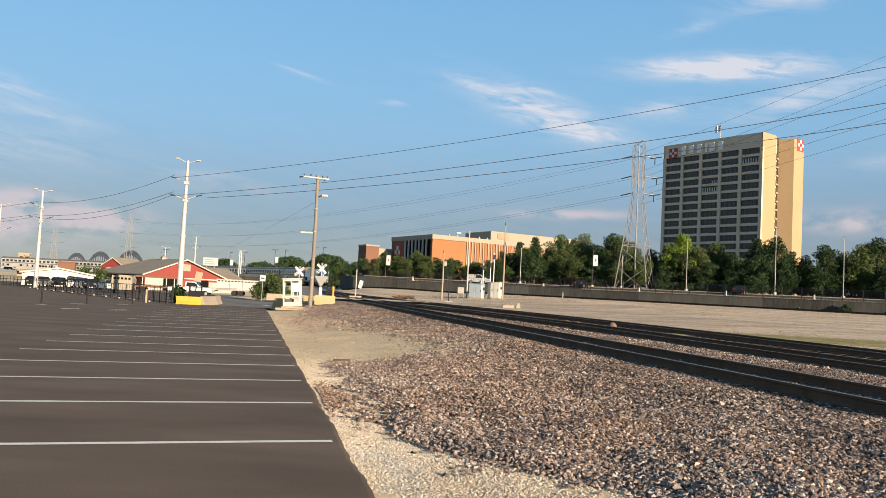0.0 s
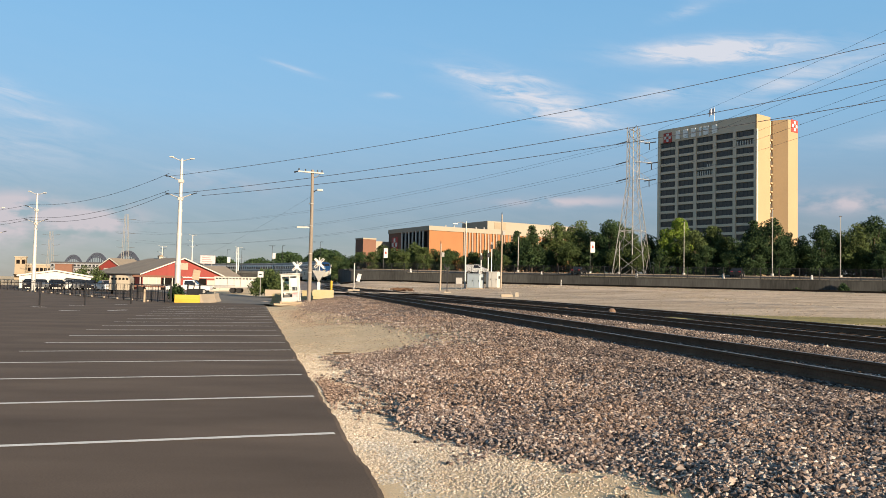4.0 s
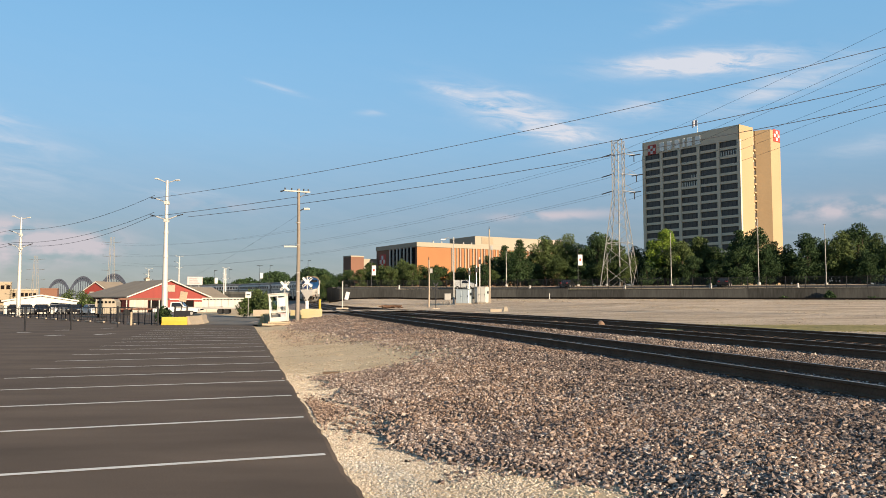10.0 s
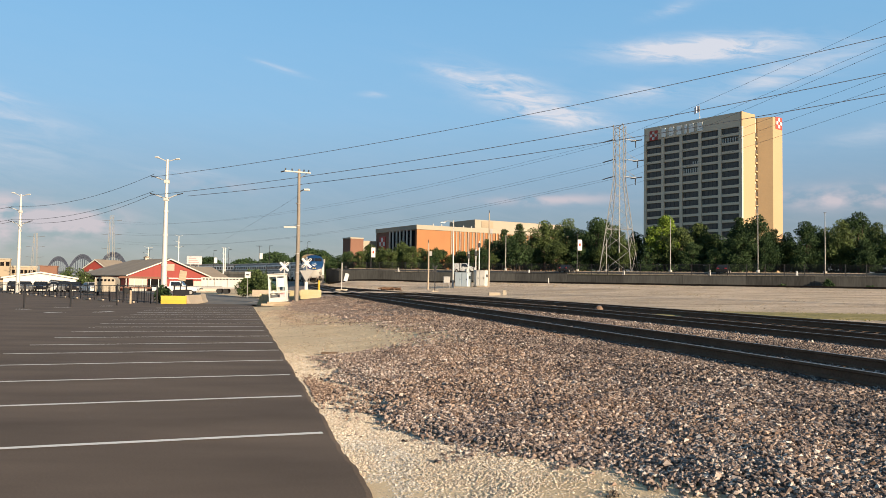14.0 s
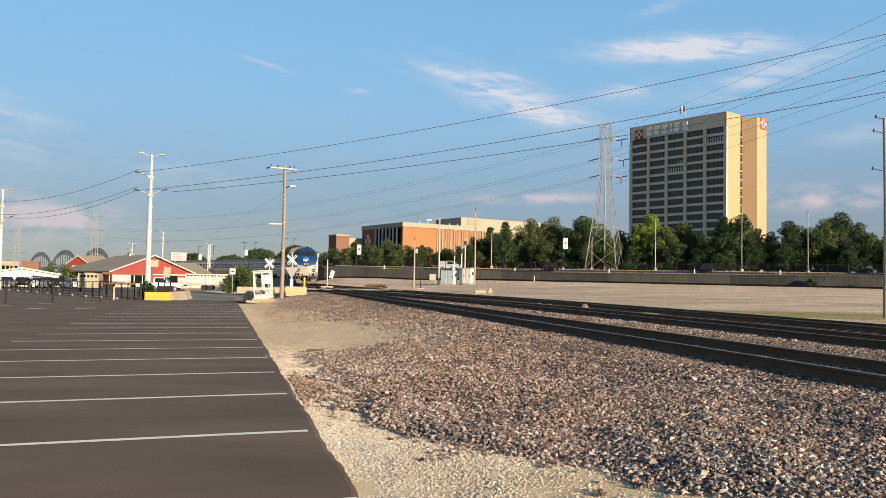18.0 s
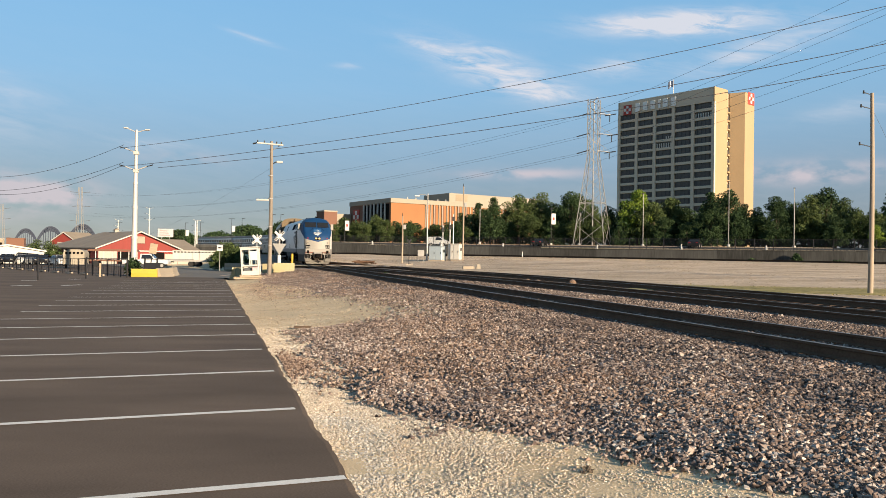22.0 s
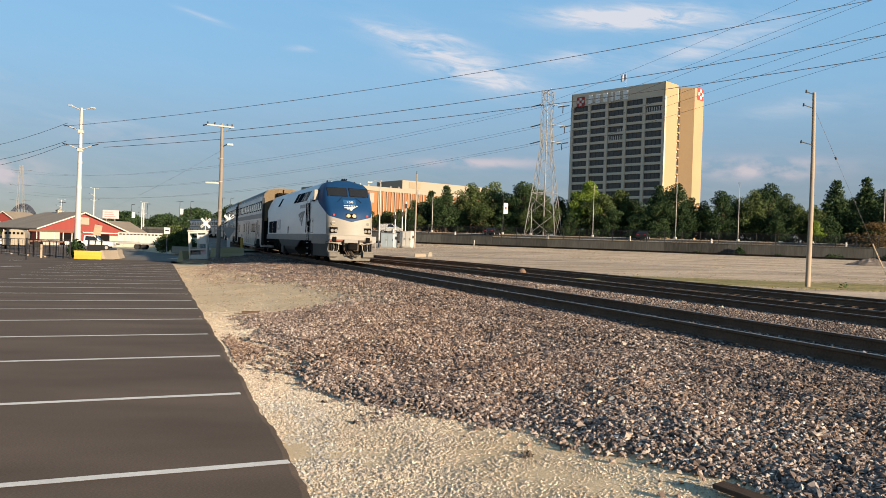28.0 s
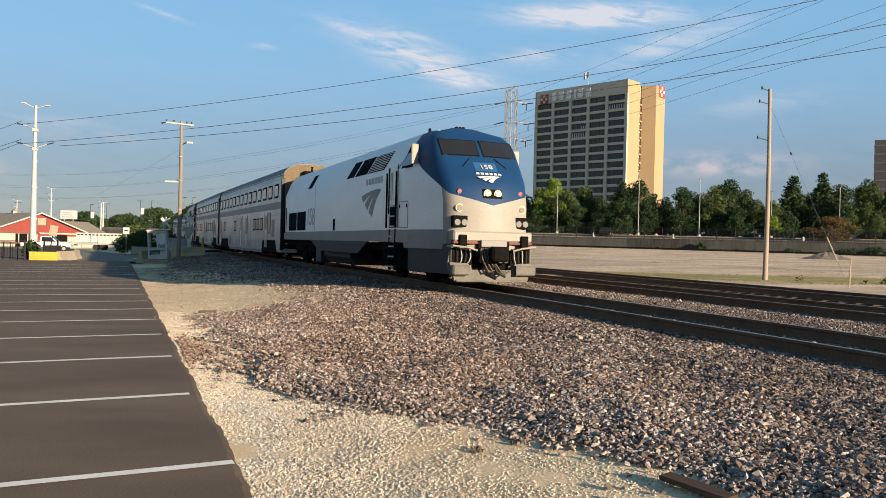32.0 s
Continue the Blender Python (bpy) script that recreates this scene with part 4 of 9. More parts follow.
def nose_shell(lower, us=None, sides=(1, -1)):
    m = Mesh()
    us = us or NOSE_U
    if len(sides) == 2:
        strips = [[-u for u in reversed(us[1:])] + list(us)]
    else:
        strips = [[u * sides[0] for u in us]]
    for strip in strips:
        rows = []
        for k in range(9):
            row = []
            for u in strip:
                s = seam(abs(u))
                z = 0.95 + (s - 0.95) * k / 8 if lower else s + (4.3 - s) * (k / 8)
                p = nose_point(abs(u), z)
                row.append((p.x if u >= 0 else -p.x, p.y, p.z))
            rows.append(row)
        n = len(strip)
        m.add([p for r in rows for p in r], [(j * n + i, j * n + i + 1, (j + 1) * n + i + 1, (j + 1) * n + i) for j in range(8) for i in range(n - 1)])
    if not lower:
        top = [nose_point(u, 4.3) for u in NOSE_U]
        ring = [(p.x, p.y, p.z) for p in top] + [(-p.x, p.y, p.z) for p in reversed(top)]
        k = len(ring)
        c = [(0, 7.9, 4.34)]
        m.add(ring + c, [(i, (i + 1) % k, k) for i in range(k)])
    return m


def nose_patch(x0, x1, z0, z1, lift=0.012, n=4):
    """A patch that lies on the front of the nose."""
    rows = []
    for j in range(n + 1):
        z = z0 + (z1 - z0) * j / n
        row = []
        for i in range(n + 1):
            x = x0 + (x1 - x0) * i / n
            w = front_x(z)
            p = nose_point(min(1.0, abs(x) / w), z)
            row.append(Vector((x, p.y, p.z)))
        rows.append(row)
    m = Mesh()
    k = n + 1
    flat = [p for r in rows for p in r]
    nrm = (rows[0][-1] - rows[0][0]).cross(rows[-1][0] - rows[0][0]).normalized()
    if nrm.y < 0:
        nrm = -nrm
    front = [p + nrm * lift for p in flat]
    back = [p - nrm * 0.02 for p in flat]
    f = [(j * k + i, j * k + i + 1, (j + 1) * k + i + 1, (j + 1) * k + i) for j in range(n) for i in range(n)]
    rim = [j for j in range(k)] + [j * k + n for j in range(1, k)] + [n * k + j for j in range(n - 1, -1, -1)] + [j * k for j in range(n - 1, 0, -1)]
    m.add(front + back, f + [(a, b, b + k * k, a + k * k) for a, b in zip(rim, rim[1:] + rim[:1])])
    return m


def arrow_shape():
    """Three curved bands that run together at the upper right, in a unit square."""
    outs = []
    for (ax, ay), (bx, by) in (((0.0, 0.78), (0.10, 0.55)), ((0.18, 0.47), (0.30, 0.25)), ((0.38, 0.17), (0.54, 0.0))):
        def curve(px, py, k):
            pts = []
            for i in range(9):
                t = i / 8
                cx, cy = px + (1 - px) * 0.35, py + (0.97 - py) * k
                pts.append(((1 - t) ** 2 * px + 2 * t * (1 - t) * cx + t * t, (1 - t) ** 2 * py + 2 * t * (1 - t) * cy + t * t * 0.97))
            return pts
        up, lo = curve(ax, ay, 0.95), curve(bx, by, 0.78)
        outs.append(up[:8] + lo[:8][::-1])
    return outs


def text_mesh(body, size, depth=0.006):
    cu = bpy.data.curves.new("text", "FONT")
    cu.body, cu.size, cu.extrude, cu.align_x, cu.align_y = body, size, depth, "CENTER", "CENTER"
    tmp = new("text", cu)
    me = bpy.data.meshes.new_from_object(tmp)
    bpy.data.objects.remove(tmp)
    bpy.data.curves.remove(cu)
    return me


def wheelset(parent, y, r=0.51):
    m = Mesh()
    for sx in (-1, 1):
        m.tube((sx * 0.68, 0, 0), (sx * 0.81, 0, 0), r, r, 20)
        m.tube((sx * 0.66, 0, 0), (sx * 0.69, 0, 0), r + 0.025, r + 0.025, 20)
        for k in range(5):
            a = 2 * math.pi * k / 5
            m.tube((sx * 0.80, math.cos(a) * 0.28, math.sin(a) * 0.28), (sx * 0.825, math.cos(a) * 0.28, math.sin(a) * 0.28), 0.06, 0.06, 6)
    m.tube((-0.7, 0, 0), (0.7, 0, 0), 0.09, 0.09, 10)
    return part("wheelset", m, "under", parent, "dirty steel wheels on their axle", m=Matrix.Translation((0, y, r)))


def bogie(parent, y, wb, x=1.12):
    m = Mesh()
    for sx in (-1, 1):
        m.box(sx * x - 0.09, y - wb / 2 - 0.55, 0.55, sx * x + 0.09, y + wb / 2 + 0.55, 0.85, bevel=0.03)
        m.box(sx * x - 0.12, y - 0.5, 0.32, sx * x + 0.12, y + 0.5, 0.6, bevel=0.03)
        for dy in (-wb / 2, wb / 2):
            m.box(sx * x - 0.13, y + dy - 0.2, 0.36, sx * x + 0.13, y + dy + 0.2, 0.72, bevel=0.04)
            for k in (-0.42, 0.42):
                m.tube((sx * x, y + dy + k, 0.55), (sx * x, y + dy + k, 0.95), 0.09, 0.09, 8)
        m.tube((sx * (x + 0.1), y - 0.3, 0.5), (sx * (x + 0.1), y + 0.6, 0.85), 0.05, 0.05, 6)
    m.box(-x, y - 0.35, 0.3, x, y + 0.35, 0.95)
    # solid inner block, run low to stop light passing beneath the train
    m.box(-0.98, y - wb / 2 - 0.6, 0.26, 0.98, y + wb / 2 + 0.6, 0.95)
    part("bogie_frame", m, "under", parent, "dark grimy bogie frame")


WHEELS = []


def locomotive():
    lo = thing("locomotive", "silver diesel locomotive with blue upper nose and front in a sunlit cream", "locomotive")
    ys = [-10.3, -10.22, -10.05, -9.6, -5, 0, 5, 7.0, 7.9]
    ks = [0.90, 0.96, 0.99, 1.0, 1, 1, 1, 1, 1]
    part("body", Mesh().sweep([body_ring(y, k) for y, k in zip(ys, ks)]), "loco_silver", lo, "silver-grey painted steel body", smooth=True)
    # nose paint is split where the sun stops reaching: cream before, silver behind
    part("nose_lower", nose_shell(True, [u for u in NOSE_U if u <= 1.11]), "loco_cream", lo, "lower nose in cream, a sunlit copy of the silver paint", smooth=True)
    for sx in (1, -1):
        part("nose_side", nose_shell(True, [u for u in NOSE_U if u >= 1.11], (sx,)), "loco_silver", lo, "side of the nose in the silver copy lifted for shade", smooth=True)
    part("nose_upper", nose_shell(False), "loco_blue", lo, "deep blue upper nose and cab", smooth=True)
    # grey sill band and skirts on both sides
    for sx in (-1, 1):
        m = Mesh().box(sx * 1.50, -10.15, 1.08, sx * 1.54, 8.3, 1.44, bevel=0.01)
        part("sill_band", m, "band_grey", lo, "grey sill band")
        us, zs = [u for u in NOSE_U if u >= 1.03], (0.94, 1.1, 1.27, 1.44)
        pts = [nose_point(u, z) for z in zs for u in us]
        n = len(us)
        v = [(sx * (p.x + k), p.y + k, p.z) for k in (0.014, -0.02) for p in pts]
        m = Mesh().add(v, [(j * n + i, j * n + i + 1, (j + 1) * n + i + 1, (j + 1) * n + i) for j in range(3) for i in range(n - 1)] + [(3 * n + i, 3 * n + i + 1, 7 * n + i + 1, 7 * n + i) for i in range(n - 1)])
        part("nose_band", m, "band_grey", lo, "grey sill band round the nose", smooth=True)
        m = Mesh()
        m.prism([(-4.1, 1.1), (-2.6, 0.68), (3.2, 0.68), (4.4, 1.1)], sx * 1.46, sx * 1.535, "x")
        part("skirt", m, "loco_grey", lo, "grey fuel tank skirt")
        m = Mesh().prism([(sx * 1.50, 8.25), (sx * 1.12, 10.38), (sx * 1.05, 10.38), (sx * 1.43, 8.25)], 0.32, 1.08, "z")
        part("front_skirt", m, "loco_grey", lo, "grey front side skirt")
        # windows and grilles high on the side
        for y0, y1, kind in ((4.1, 5.8, "g"), (3.32, 3.95, "w"), (2.6, 3.24, "w"), (1.5, 2.35, "w"), (-4.95, -4.3, "w")):
            m = Mesh()
            z0, z1 = 3.27, 3.80
            a, b = (sx * (side_x(z0) + 0.014), y0, z0), (sx * (side_x(z0) + 0.014), y1, z0)
            lean = 0.42
            c, d = (sx * (side_x(z1) + 0.014), y1 + lean, z1), (sx * (side_x(z1) + 0.014), y0 + lean, z1)
            quad_window(m, a, b, c, d, 0.012)
            win = part("vent_window" if kind == "w" else "air_grille", m, "vent_dark" if kind == "w" else "under", lo)
            if kind == "g":
                for j in range(9):
                    t = (j + 0.5) / 9
                    p = Vector(a).lerp(Vector(d), t)
                    q = Vector(b).lerp(Vector(c), t)
                    part("louvre", Mesh().tube(p + Vector((sx * 0.02, 0, 0)), q + Vector((sx * 0.02, 0, 0)), 0.012, 0.012, 5), "loco_silver", win)
        for y0 in (-8.95, -7.0):
            part("side_vent", Mesh().box(sx * 1.51, y0, 1.5, sx * 1.54, y0 + 1.78, 2.32, bevel=0.01), "vent_dark", lo, "dark square side vent")
        part("sand_hatch", Mesh().box(sx * 1.51, -0.25, 1.46, sx * 1.54, 0.02, 1.9, bevel=0.02), "under", lo)
        # cab door, its rails and ladder
        m = Mesh().box(sx * 1.52, 6.62, 2.15, sx * 1.536, 7.22, 3.25, bevel=0.01)
        door = part("cab_door", m, "loco_silver", lo, "silver cab door")
        part("door_window", Mesh().box(sx * 1.53, 6.66, 2.3, sx * 1.545, 6.84, 3.1, bevel=0.01), "loco_glass", door)
        for y in (6.45, 7.32):
            part("handrail", Mesh().tube((sx * 1.58, y, 1.5), (sx * 1.58, y, 3.1), 0.028, 0.028, 6), "under", lo, "dark vertical handrail")
        part("door_seam", Mesh().box(sx * 1.515, 7.28, 1.5, sx * 1.531, 7.33, 3.3), "loco_grey", lo)
        for j in range(7):
            z = 0.36 + 0.29 * j
            part("step", Mesh().box(sx * 1.46, 6.68, z, sx * 1.585, 7.18, z + 0.04), "ladder", lo, "worn pale ladder step")
        # near-black block on the flat side, painting the shade of the step well
        part("ladder_well", Mesh().box(sx * 1.42, 6.62, 1.5, sx * 1.536, 7.2, 2.12), "under", lo)
        for y in (6.66, 7.2):
            part("ladder_rail", Mesh().box(sx * 1.46, y - 0.025, 0.28, sx * 1.56, y + 0.025, 1.46, bevel=0.01), "under", lo, "dark ladder rail below the sill")
        for (ya, za), (yb, zb) in (((7.42, 1.5), (8.2, 1.5)), ((7.42, 2.22), (8.2, 2.22)), ((7.42, 1.5), (7.42, 2.22)), ((8.2, 1.5), (8.2, 2.22)), ((-3.4, 1.5), (-3.4, 3.3))):
            part("panel_seam", Mesh().box(sx * 1.52, ya - 0.012, za - 0.012, sx * 1.529, yb + 0.012, zb + 0.012), "band_grey", lo)
        for y, z in ((7.5, 2.1), (8.1, 2.1)):
            part("panel_latch", Mesh().box(sx * 1.52, y - 0.03, z - 0.05, sx * 1.535, y + 0.03, z + 0.05), "under", lo)
        # cab side window and mirror
        m = Mesh()
        quad_window(m, (sx * (side_x(3.2) + 0.01), 7.62, 3.2), (sx * (side_x(3.2) + 0.005), 8.35, 3.2), (sx * (side_x(3.72) + 0.005), 8.3, 3.72), (sx * (side_x(3.72) + 0.01), 7.85, 3.72), 0.02)
        fm = Mesh()
        quad_window(fm, (sx * (side_x(3.2) + 0.006), 7.55, 3.15), (sx * (side_x(3.2) + 0.002), 8.42, 3.15), (sx * (side_x(3.72) + 0.0), 8.37, 3.77), (sx * (side_x(3.72) + 0.006), 7.78, 3.77), 0.018)
        fr = part("cab_window_frame", fm, "under", lo, "dark cab window frame")
        part("cab_side_window", m, "coach_pane", fr)
        for ya, za, yb, zb in ((7.36, 1.5, 7.36, 3.2), (7.36, 3.2, 7.62, 3.5)):
            part("panel_seam", Mesh().tube((sx * 1.527, ya, za), (sx * side_x(zb) + sx * 0.004, yb, zb), 0.009, 0.009, 4), "band_grey", lo)
        part("door_slot", Mesh().box(sx * 1.52, 6.44, 1.9, sx * 1.534, 6.56, 3.25, bevel=0.01), "under", lo, "dark slot beside the cab door")
        part("mirror", Mesh().box(sx * 1.40, 8.55, 3.2, sx * 1.60, 8.62, 3.75, bevel=0.02), "loco_cream", lo, "pale mirror and wind deflector")
        # rear door handrails and ladder
        for y in (-9.9, -9.5):
            part("rear_handrail", Mesh().tube((sx * 1.57, y, 1.4), (sx * 1.57, y, 2.6), 0.018, 0.018, 6), "under", lo)
        for j in range(4):
            part("rear_step", Mesh().box(sx * 1.44, -9.95, 0.35 + 0.25 * j, sx * 1.53, -9.5, 0.385 + 0.25 * j), "loco_cream", lo)
        # grey emblem of three bands with bars for the lettering, and the road number
        for o in arrow_shape():
            pts = [(4.7 + (1.15 if sx > 0 else -1.15) * (a * 2 - 1), 1.86 + 0.88 * b) for a, b in o]
            part("emblem_band", Mesh().prism(pts, sx * 1.523, sx * 1.533, "x"), "coach_stripe", lo, "grey emblem band")
        for j in range(6):
            y = 4.05 + 0.31 * j
            part("lettering_bar", Mesh().box(sx * 1.523, y, 2.88, sx * 1.533, y + 0.22, 3.07), "number_grey", lo, "pale grey lettering bar")
        me = text_mesh("158", 1.02)
        me.materials.append(M["number_grey"])
        part("road_number", me, "coach_stripe", lo, "grey painted number 158", m=Matrix.Translation((sx * 1.528, -4.2, 2.02)) @ Matrix.Rotation(radians(90 * sx), 4, "Z") @ Matrix.Rotation(radians(90), 4, "X"))
    part("red_stripe", Mesh().box(-1.10, 10.30, 1.10, 1.10, 10.515, 1.145), "stripe_red", lo, "thin worn red stripe")
    part("anticlimber", Mesh().box(-1.10, 10.1, 1.15, 1.10, 10.51, 1.42, bevel=0.04), "loco_cream", lo, "front sill in the sunlit cream copy of the paint")
    # windshields
    for sx in (-1, 1):
        x0, x1 = sorted((sx * 0.07, sx * 1.05))
        fr = part("windshield_frame", nose_patch(x0 - 0.025, x1 + 0.025, 3.395, 3.865, 0.006), "under", lo)
        part("windshield", nose_patch(x0, x1, 3.42, 3.84, 0.014), "loco_glass", fr, "dark windshield glass")
        part("wiper", Mesh().tube(Vector((sx * 0.62, lerp_table(NOSE, 3.1) - 0.02, 3.1)), Vector((sx * 0.35, lerp_table(NOSE, 3.35) + 0.0, 3.35)), 0.009, 0.009, 5), "under", lo)
        part("marker_light", Mesh().tube((sx * 0.86, 10.0, 2.43), (sx * 0.86, 10.24, 2.42), 0.068, 0.06, 12), "marker_red", lo, "red marker light")
        part("headlight_plate", nose_patch(min(0, sx * 0.27), max(0, sx * 0.27), 2.265, 2.495, 0.008), "under", lo, "dark plate round the headlights")
        hl = part("headlight_housing", Mesh().tube((sx * 0.145, 10.1, 2.40), (sx * 0.145, 10.385, 2.38), 0.112, 0.108, 18), "lamp_brass", lo)
        part("headlight_lens", Mesh().tube((sx * 0.145, 10.38, 2.38), (sx * 0.145, 10.40, 2.38), 0.08, 0.07, 18), "lamp_on", hl, "lit warm headlight")
        rl = part("upper_lamp_ring", Mesh().tube((sx * 0.88, 10.0, 2.0), (sx * 0.88, 10.31, 2.0), 0.112, 0.105, 18), "lamp_brass", lo)
        part("upper_lamp_lens", Mesh().tube((sx * 0.88, 10.305, 2.0), (sx * 0.88, 10.325, 2.0), 0.085, 0.08, 16), "lamp_glass", rl)
        dl = part("ditch_light_box", Mesh().box(sx * 0.86 - 0.2, 9.9, 1.50, sx * 0.86 + 0.2, 10.37, 1.80, bevel=0.02), "under", lo)
        for k in (-0.095, 0.095):
            part("ditch_light", Mesh().tube((sx * 0.86 + k, 10.36, 1.63), (sx * 0.86 + k, 10.39, 1.63), 0.08, 0.08, 14), "lamp_glass", dl, "clear ditch light")
        gp = part("grab_plate", Mesh().box(sx * 0.86 - 0.1, 10.44, 1.02, sx * 0.86 + 0.1, 10.58, 1.32, bevel=0.02), "under", lo)
        # stepped plow wings
        m = Mesh()
        m.prism([(sx * 0.62, 0.95), (sx * 1.12, 0.98), (sx * 1.18, 0.6), (sx * 1.1, 0.28), (sx * 0.65, 0.25), (sx * 0.52, 0.5)], 10.28, 10.34, "y")
        part("plow_wing", m, "plow_dust", lo, "grey plow wing")
        m = Mesh()
        m.path([(sx * 0.5, 10.62, 0.93), (sx * 0.75, 10.66, 1.0), (sx * 1.15, 10.6, 1.04), (sx * 1.22, 10.4, 1.02)], 0.025)
        part("uncoupling_lever", m, "loco_cream", lo, "pale bent lever bar")
        part("footboard", Mesh().box(sx * 0.66, 10.36, 0.30, sx * 1.13, 10.60, 0.56, bevel=0.04), "plow_dust", lo, "dusty front step box")
        # near-black backing paints the shade behind the hoses
        part("hose_recess", Mesh().box(sx * 0.54, 10.3, 0.56, sx * 1.08, 10.40, 0.98), "under", lo)
        for k in range(4):
            part("air_hose", Mesh().path([(sx * (0.62 + 0.12 * k), 10.42, 0.95), (sx * (0.61 + 0.12 * k), 10.47, 0.78), (sx * (0.64 + 0.11 * k), 10.46, 0.66), (sx * (0.68 + 0.1 * k), 10.42, 0.60)], 0.016), "rubber" if k % 2 else "ladder", lo)
    part("pilot_plow", Mesh().prism([(-1.16, 0.62), (-1.02, 0.15), (1.02, 0.15), (1.16, 0.62), (0.66, 0.60), (0.54, 0.44), (-0.54, 0.44), (-0.66, 0.60)], 10.34, 10.44, "y"), "plow_dust", lo, "dusty grey pilot plow")
    part("plow_lip", Mesh().box(-1.0, 10.36, 0.13, 1.0, 10.50, 0.19, bevel=0.02), "plow_dust", lo, "worn lower lip of the plow")
    pocket = part("coupler_pocket", Mesh().box(-0.44, 10.2, 0.60, 0.44, 10.525, 1.17, bevel=0.02), "under", lo, "dark coupler pocket")
    part("pocket_plate", Mesh().box(-0.36, 10.50, 1.02, 0.36, 10.56, 1.20, bevel=0.015), "band_grey", pocket, "grey plate over the coupler")
    for k in (-0.33, -0.18, 0.2, 0.34):
        part("draft_gear", Mesh().box(k - 0.05, 10.5, 0.62, k + 0.05, 10.58, 0.98, bevel=0.015), "hose_brown", pocket)
    part("pilot_back", Mesh().box(-1.05, 9.9, 0.3, 1.05, 10.25, 1.18), "under", lo)
    m = Mesh().box(-0.16, 10.2, 0.72, 0.16, 10.75, 0.98, bevel=0.04)
    m.box(-0.24, 10.7, 0.66, 0.24, 10.98, 1.04, bevel=0.06)
    part("coupler", m, "under", lo, "dark steel coupler")
    for k in range(4):
        part("coupler_hose", Mesh().path([(0.34 - 0.05 * k, 10.5, 1.0), (0.38 - 0.09 * k, 10.68, 0.72), (0.2 - 0.14 * k, 10.66, 0.40 - 0.03 * k), (-0.12 - 0.1 * k, 10.6, 0.42)], 0.026), "hose_brown", lo, "dusty brown air hose")
    part("coupler_hose", Mesh().path([(0.1, 10.6, 0.75), (0.0, 10.75, 0.4), (-0.25, 10.7, 0.28)], 0.035), "rubber", lo)
    # number plate area, blue with white figures, and the white emblem
    part("number_board", nose_patch(-0.32, 0.32, 2.98, 3.22, 0.01), "board_blue", lo)
    yb = lerp_table(NOSE, 3.10)
    slope = math.degrees(math.atan2(0.5, 0.55))
    me = text_mesh("158", 0.25, 0.004)
    me.materials.append(M["sign_white"])
    part("front_number", me, "sign_white", lo, "white number 158", m=Matrix.Translation((0.0, yb + 0.04, 3.10)) @ Matrix.Rotation(radians(180), 4, "Z") @ Matrix.Rotation(radians(slope - 2), 4, "X"))
    for o in arrow_shape():
        m = Mesh()
        v = []
        for lift in (0.035, 0.012):
            for a, b in o:
                z = 2.66 + b * 0.20
                v.append((-(a - 0.5) * 0.72, lerp_table(NOSE, z) + lift, z))
        n = len(o)
        m.add(v, [(i, (i + 1) % n, n + (i + 1) % n, n + i) for i in range(n)] + [tuple(range(n)), tuple(range(2 * n - 1, n - 1, -1))])
        part("emblem_band", m, "sign_white", lo, "white emblem band")
    for j in range(6):
        x = 0.33 - 0.125 * j
        part("lettering_bar", nose_patch(x - 0.085, x, 2.885, 2.93, 0.014, 1), "sign_white", lo, "white lettering bar")
    # roof: horns, antenna domes, hatches, fans
    for y, x in ((7.7, 0.75), (7.6, -0.75)):
        part("antenna", Mesh().box(x - 0.03, y - 0.05, 4.15, x + 0.03, y + 0.05, 4.33, bevel=0.01), "under", lo)
    m = Mesh()
    for k in (-0.15, 0, 0.15):
        m.tube((k * 0.7 - 0.2, 7.3, 4.41), (k * 0.7 - 0.2, 7.65, 4.42), 0.02, 0.045, 8)
    m.box(-0.33, 7.25, 4.28, -0.07, 7.35, 4.42)
    part("horn", m, "under", lo, "dark roof horn cluster")
    for y, h in ((5.2, 0.08), (2.4, 0.06), (-1.5, 0.09), (-4.0, 0.07), (-6.8, 0.09)):
        part("roof_hatch", Mesh().box(-0.42, y - 0.8, 4.25, 0.42, y + 0.8, 4.33 + h * 0.6, bevel=0.03), "loco_grey", lo)
    part("exhaust_stack", Mesh().box(-0.3, -0.5, 4.3, 0.3, 0.4, 4.44, bevel=0.03), "under", lo)
    # below the floor
    part("fuel_tank", Mesh().prism([(-1.3, 1.05), (-1.34, 0.5), (-1.1, 0.24), (1.1, 0.24), (1.34, 0.5), (1.3, 1.05)], -2.4, 1.6, "y"), "tank_dark", lo, "dark fuel tank")
    part("battery_box", Mesh().box(-1.4, -3.6, 0.2, 1.4, -2.7, 1.05, bevel=0.03), "loco_grey", lo)
    part("centre_sill", Mesh().box(-0.5, -9.9, 0.45, 0.5, 9.8, 1.0), "under", lo)
    part("underframe", Mesh().box(-1.3, -10.15, 0.85, 1.3, 8.2, 1.07), "under", lo)
    for y in (-6.8, 6.9):
        bogie(lo, y, 2.7)
        for dy in (-1.35, 1.35):
            WHEELS.append((wheelset(lo, y + dy), y + dy))
    part("rear_door", Mesh().box(-0.4, -10.34, 1.2, 0.4, -10.29, 3.2, bevel=0.01), "loco_grey", lo)
    return lo


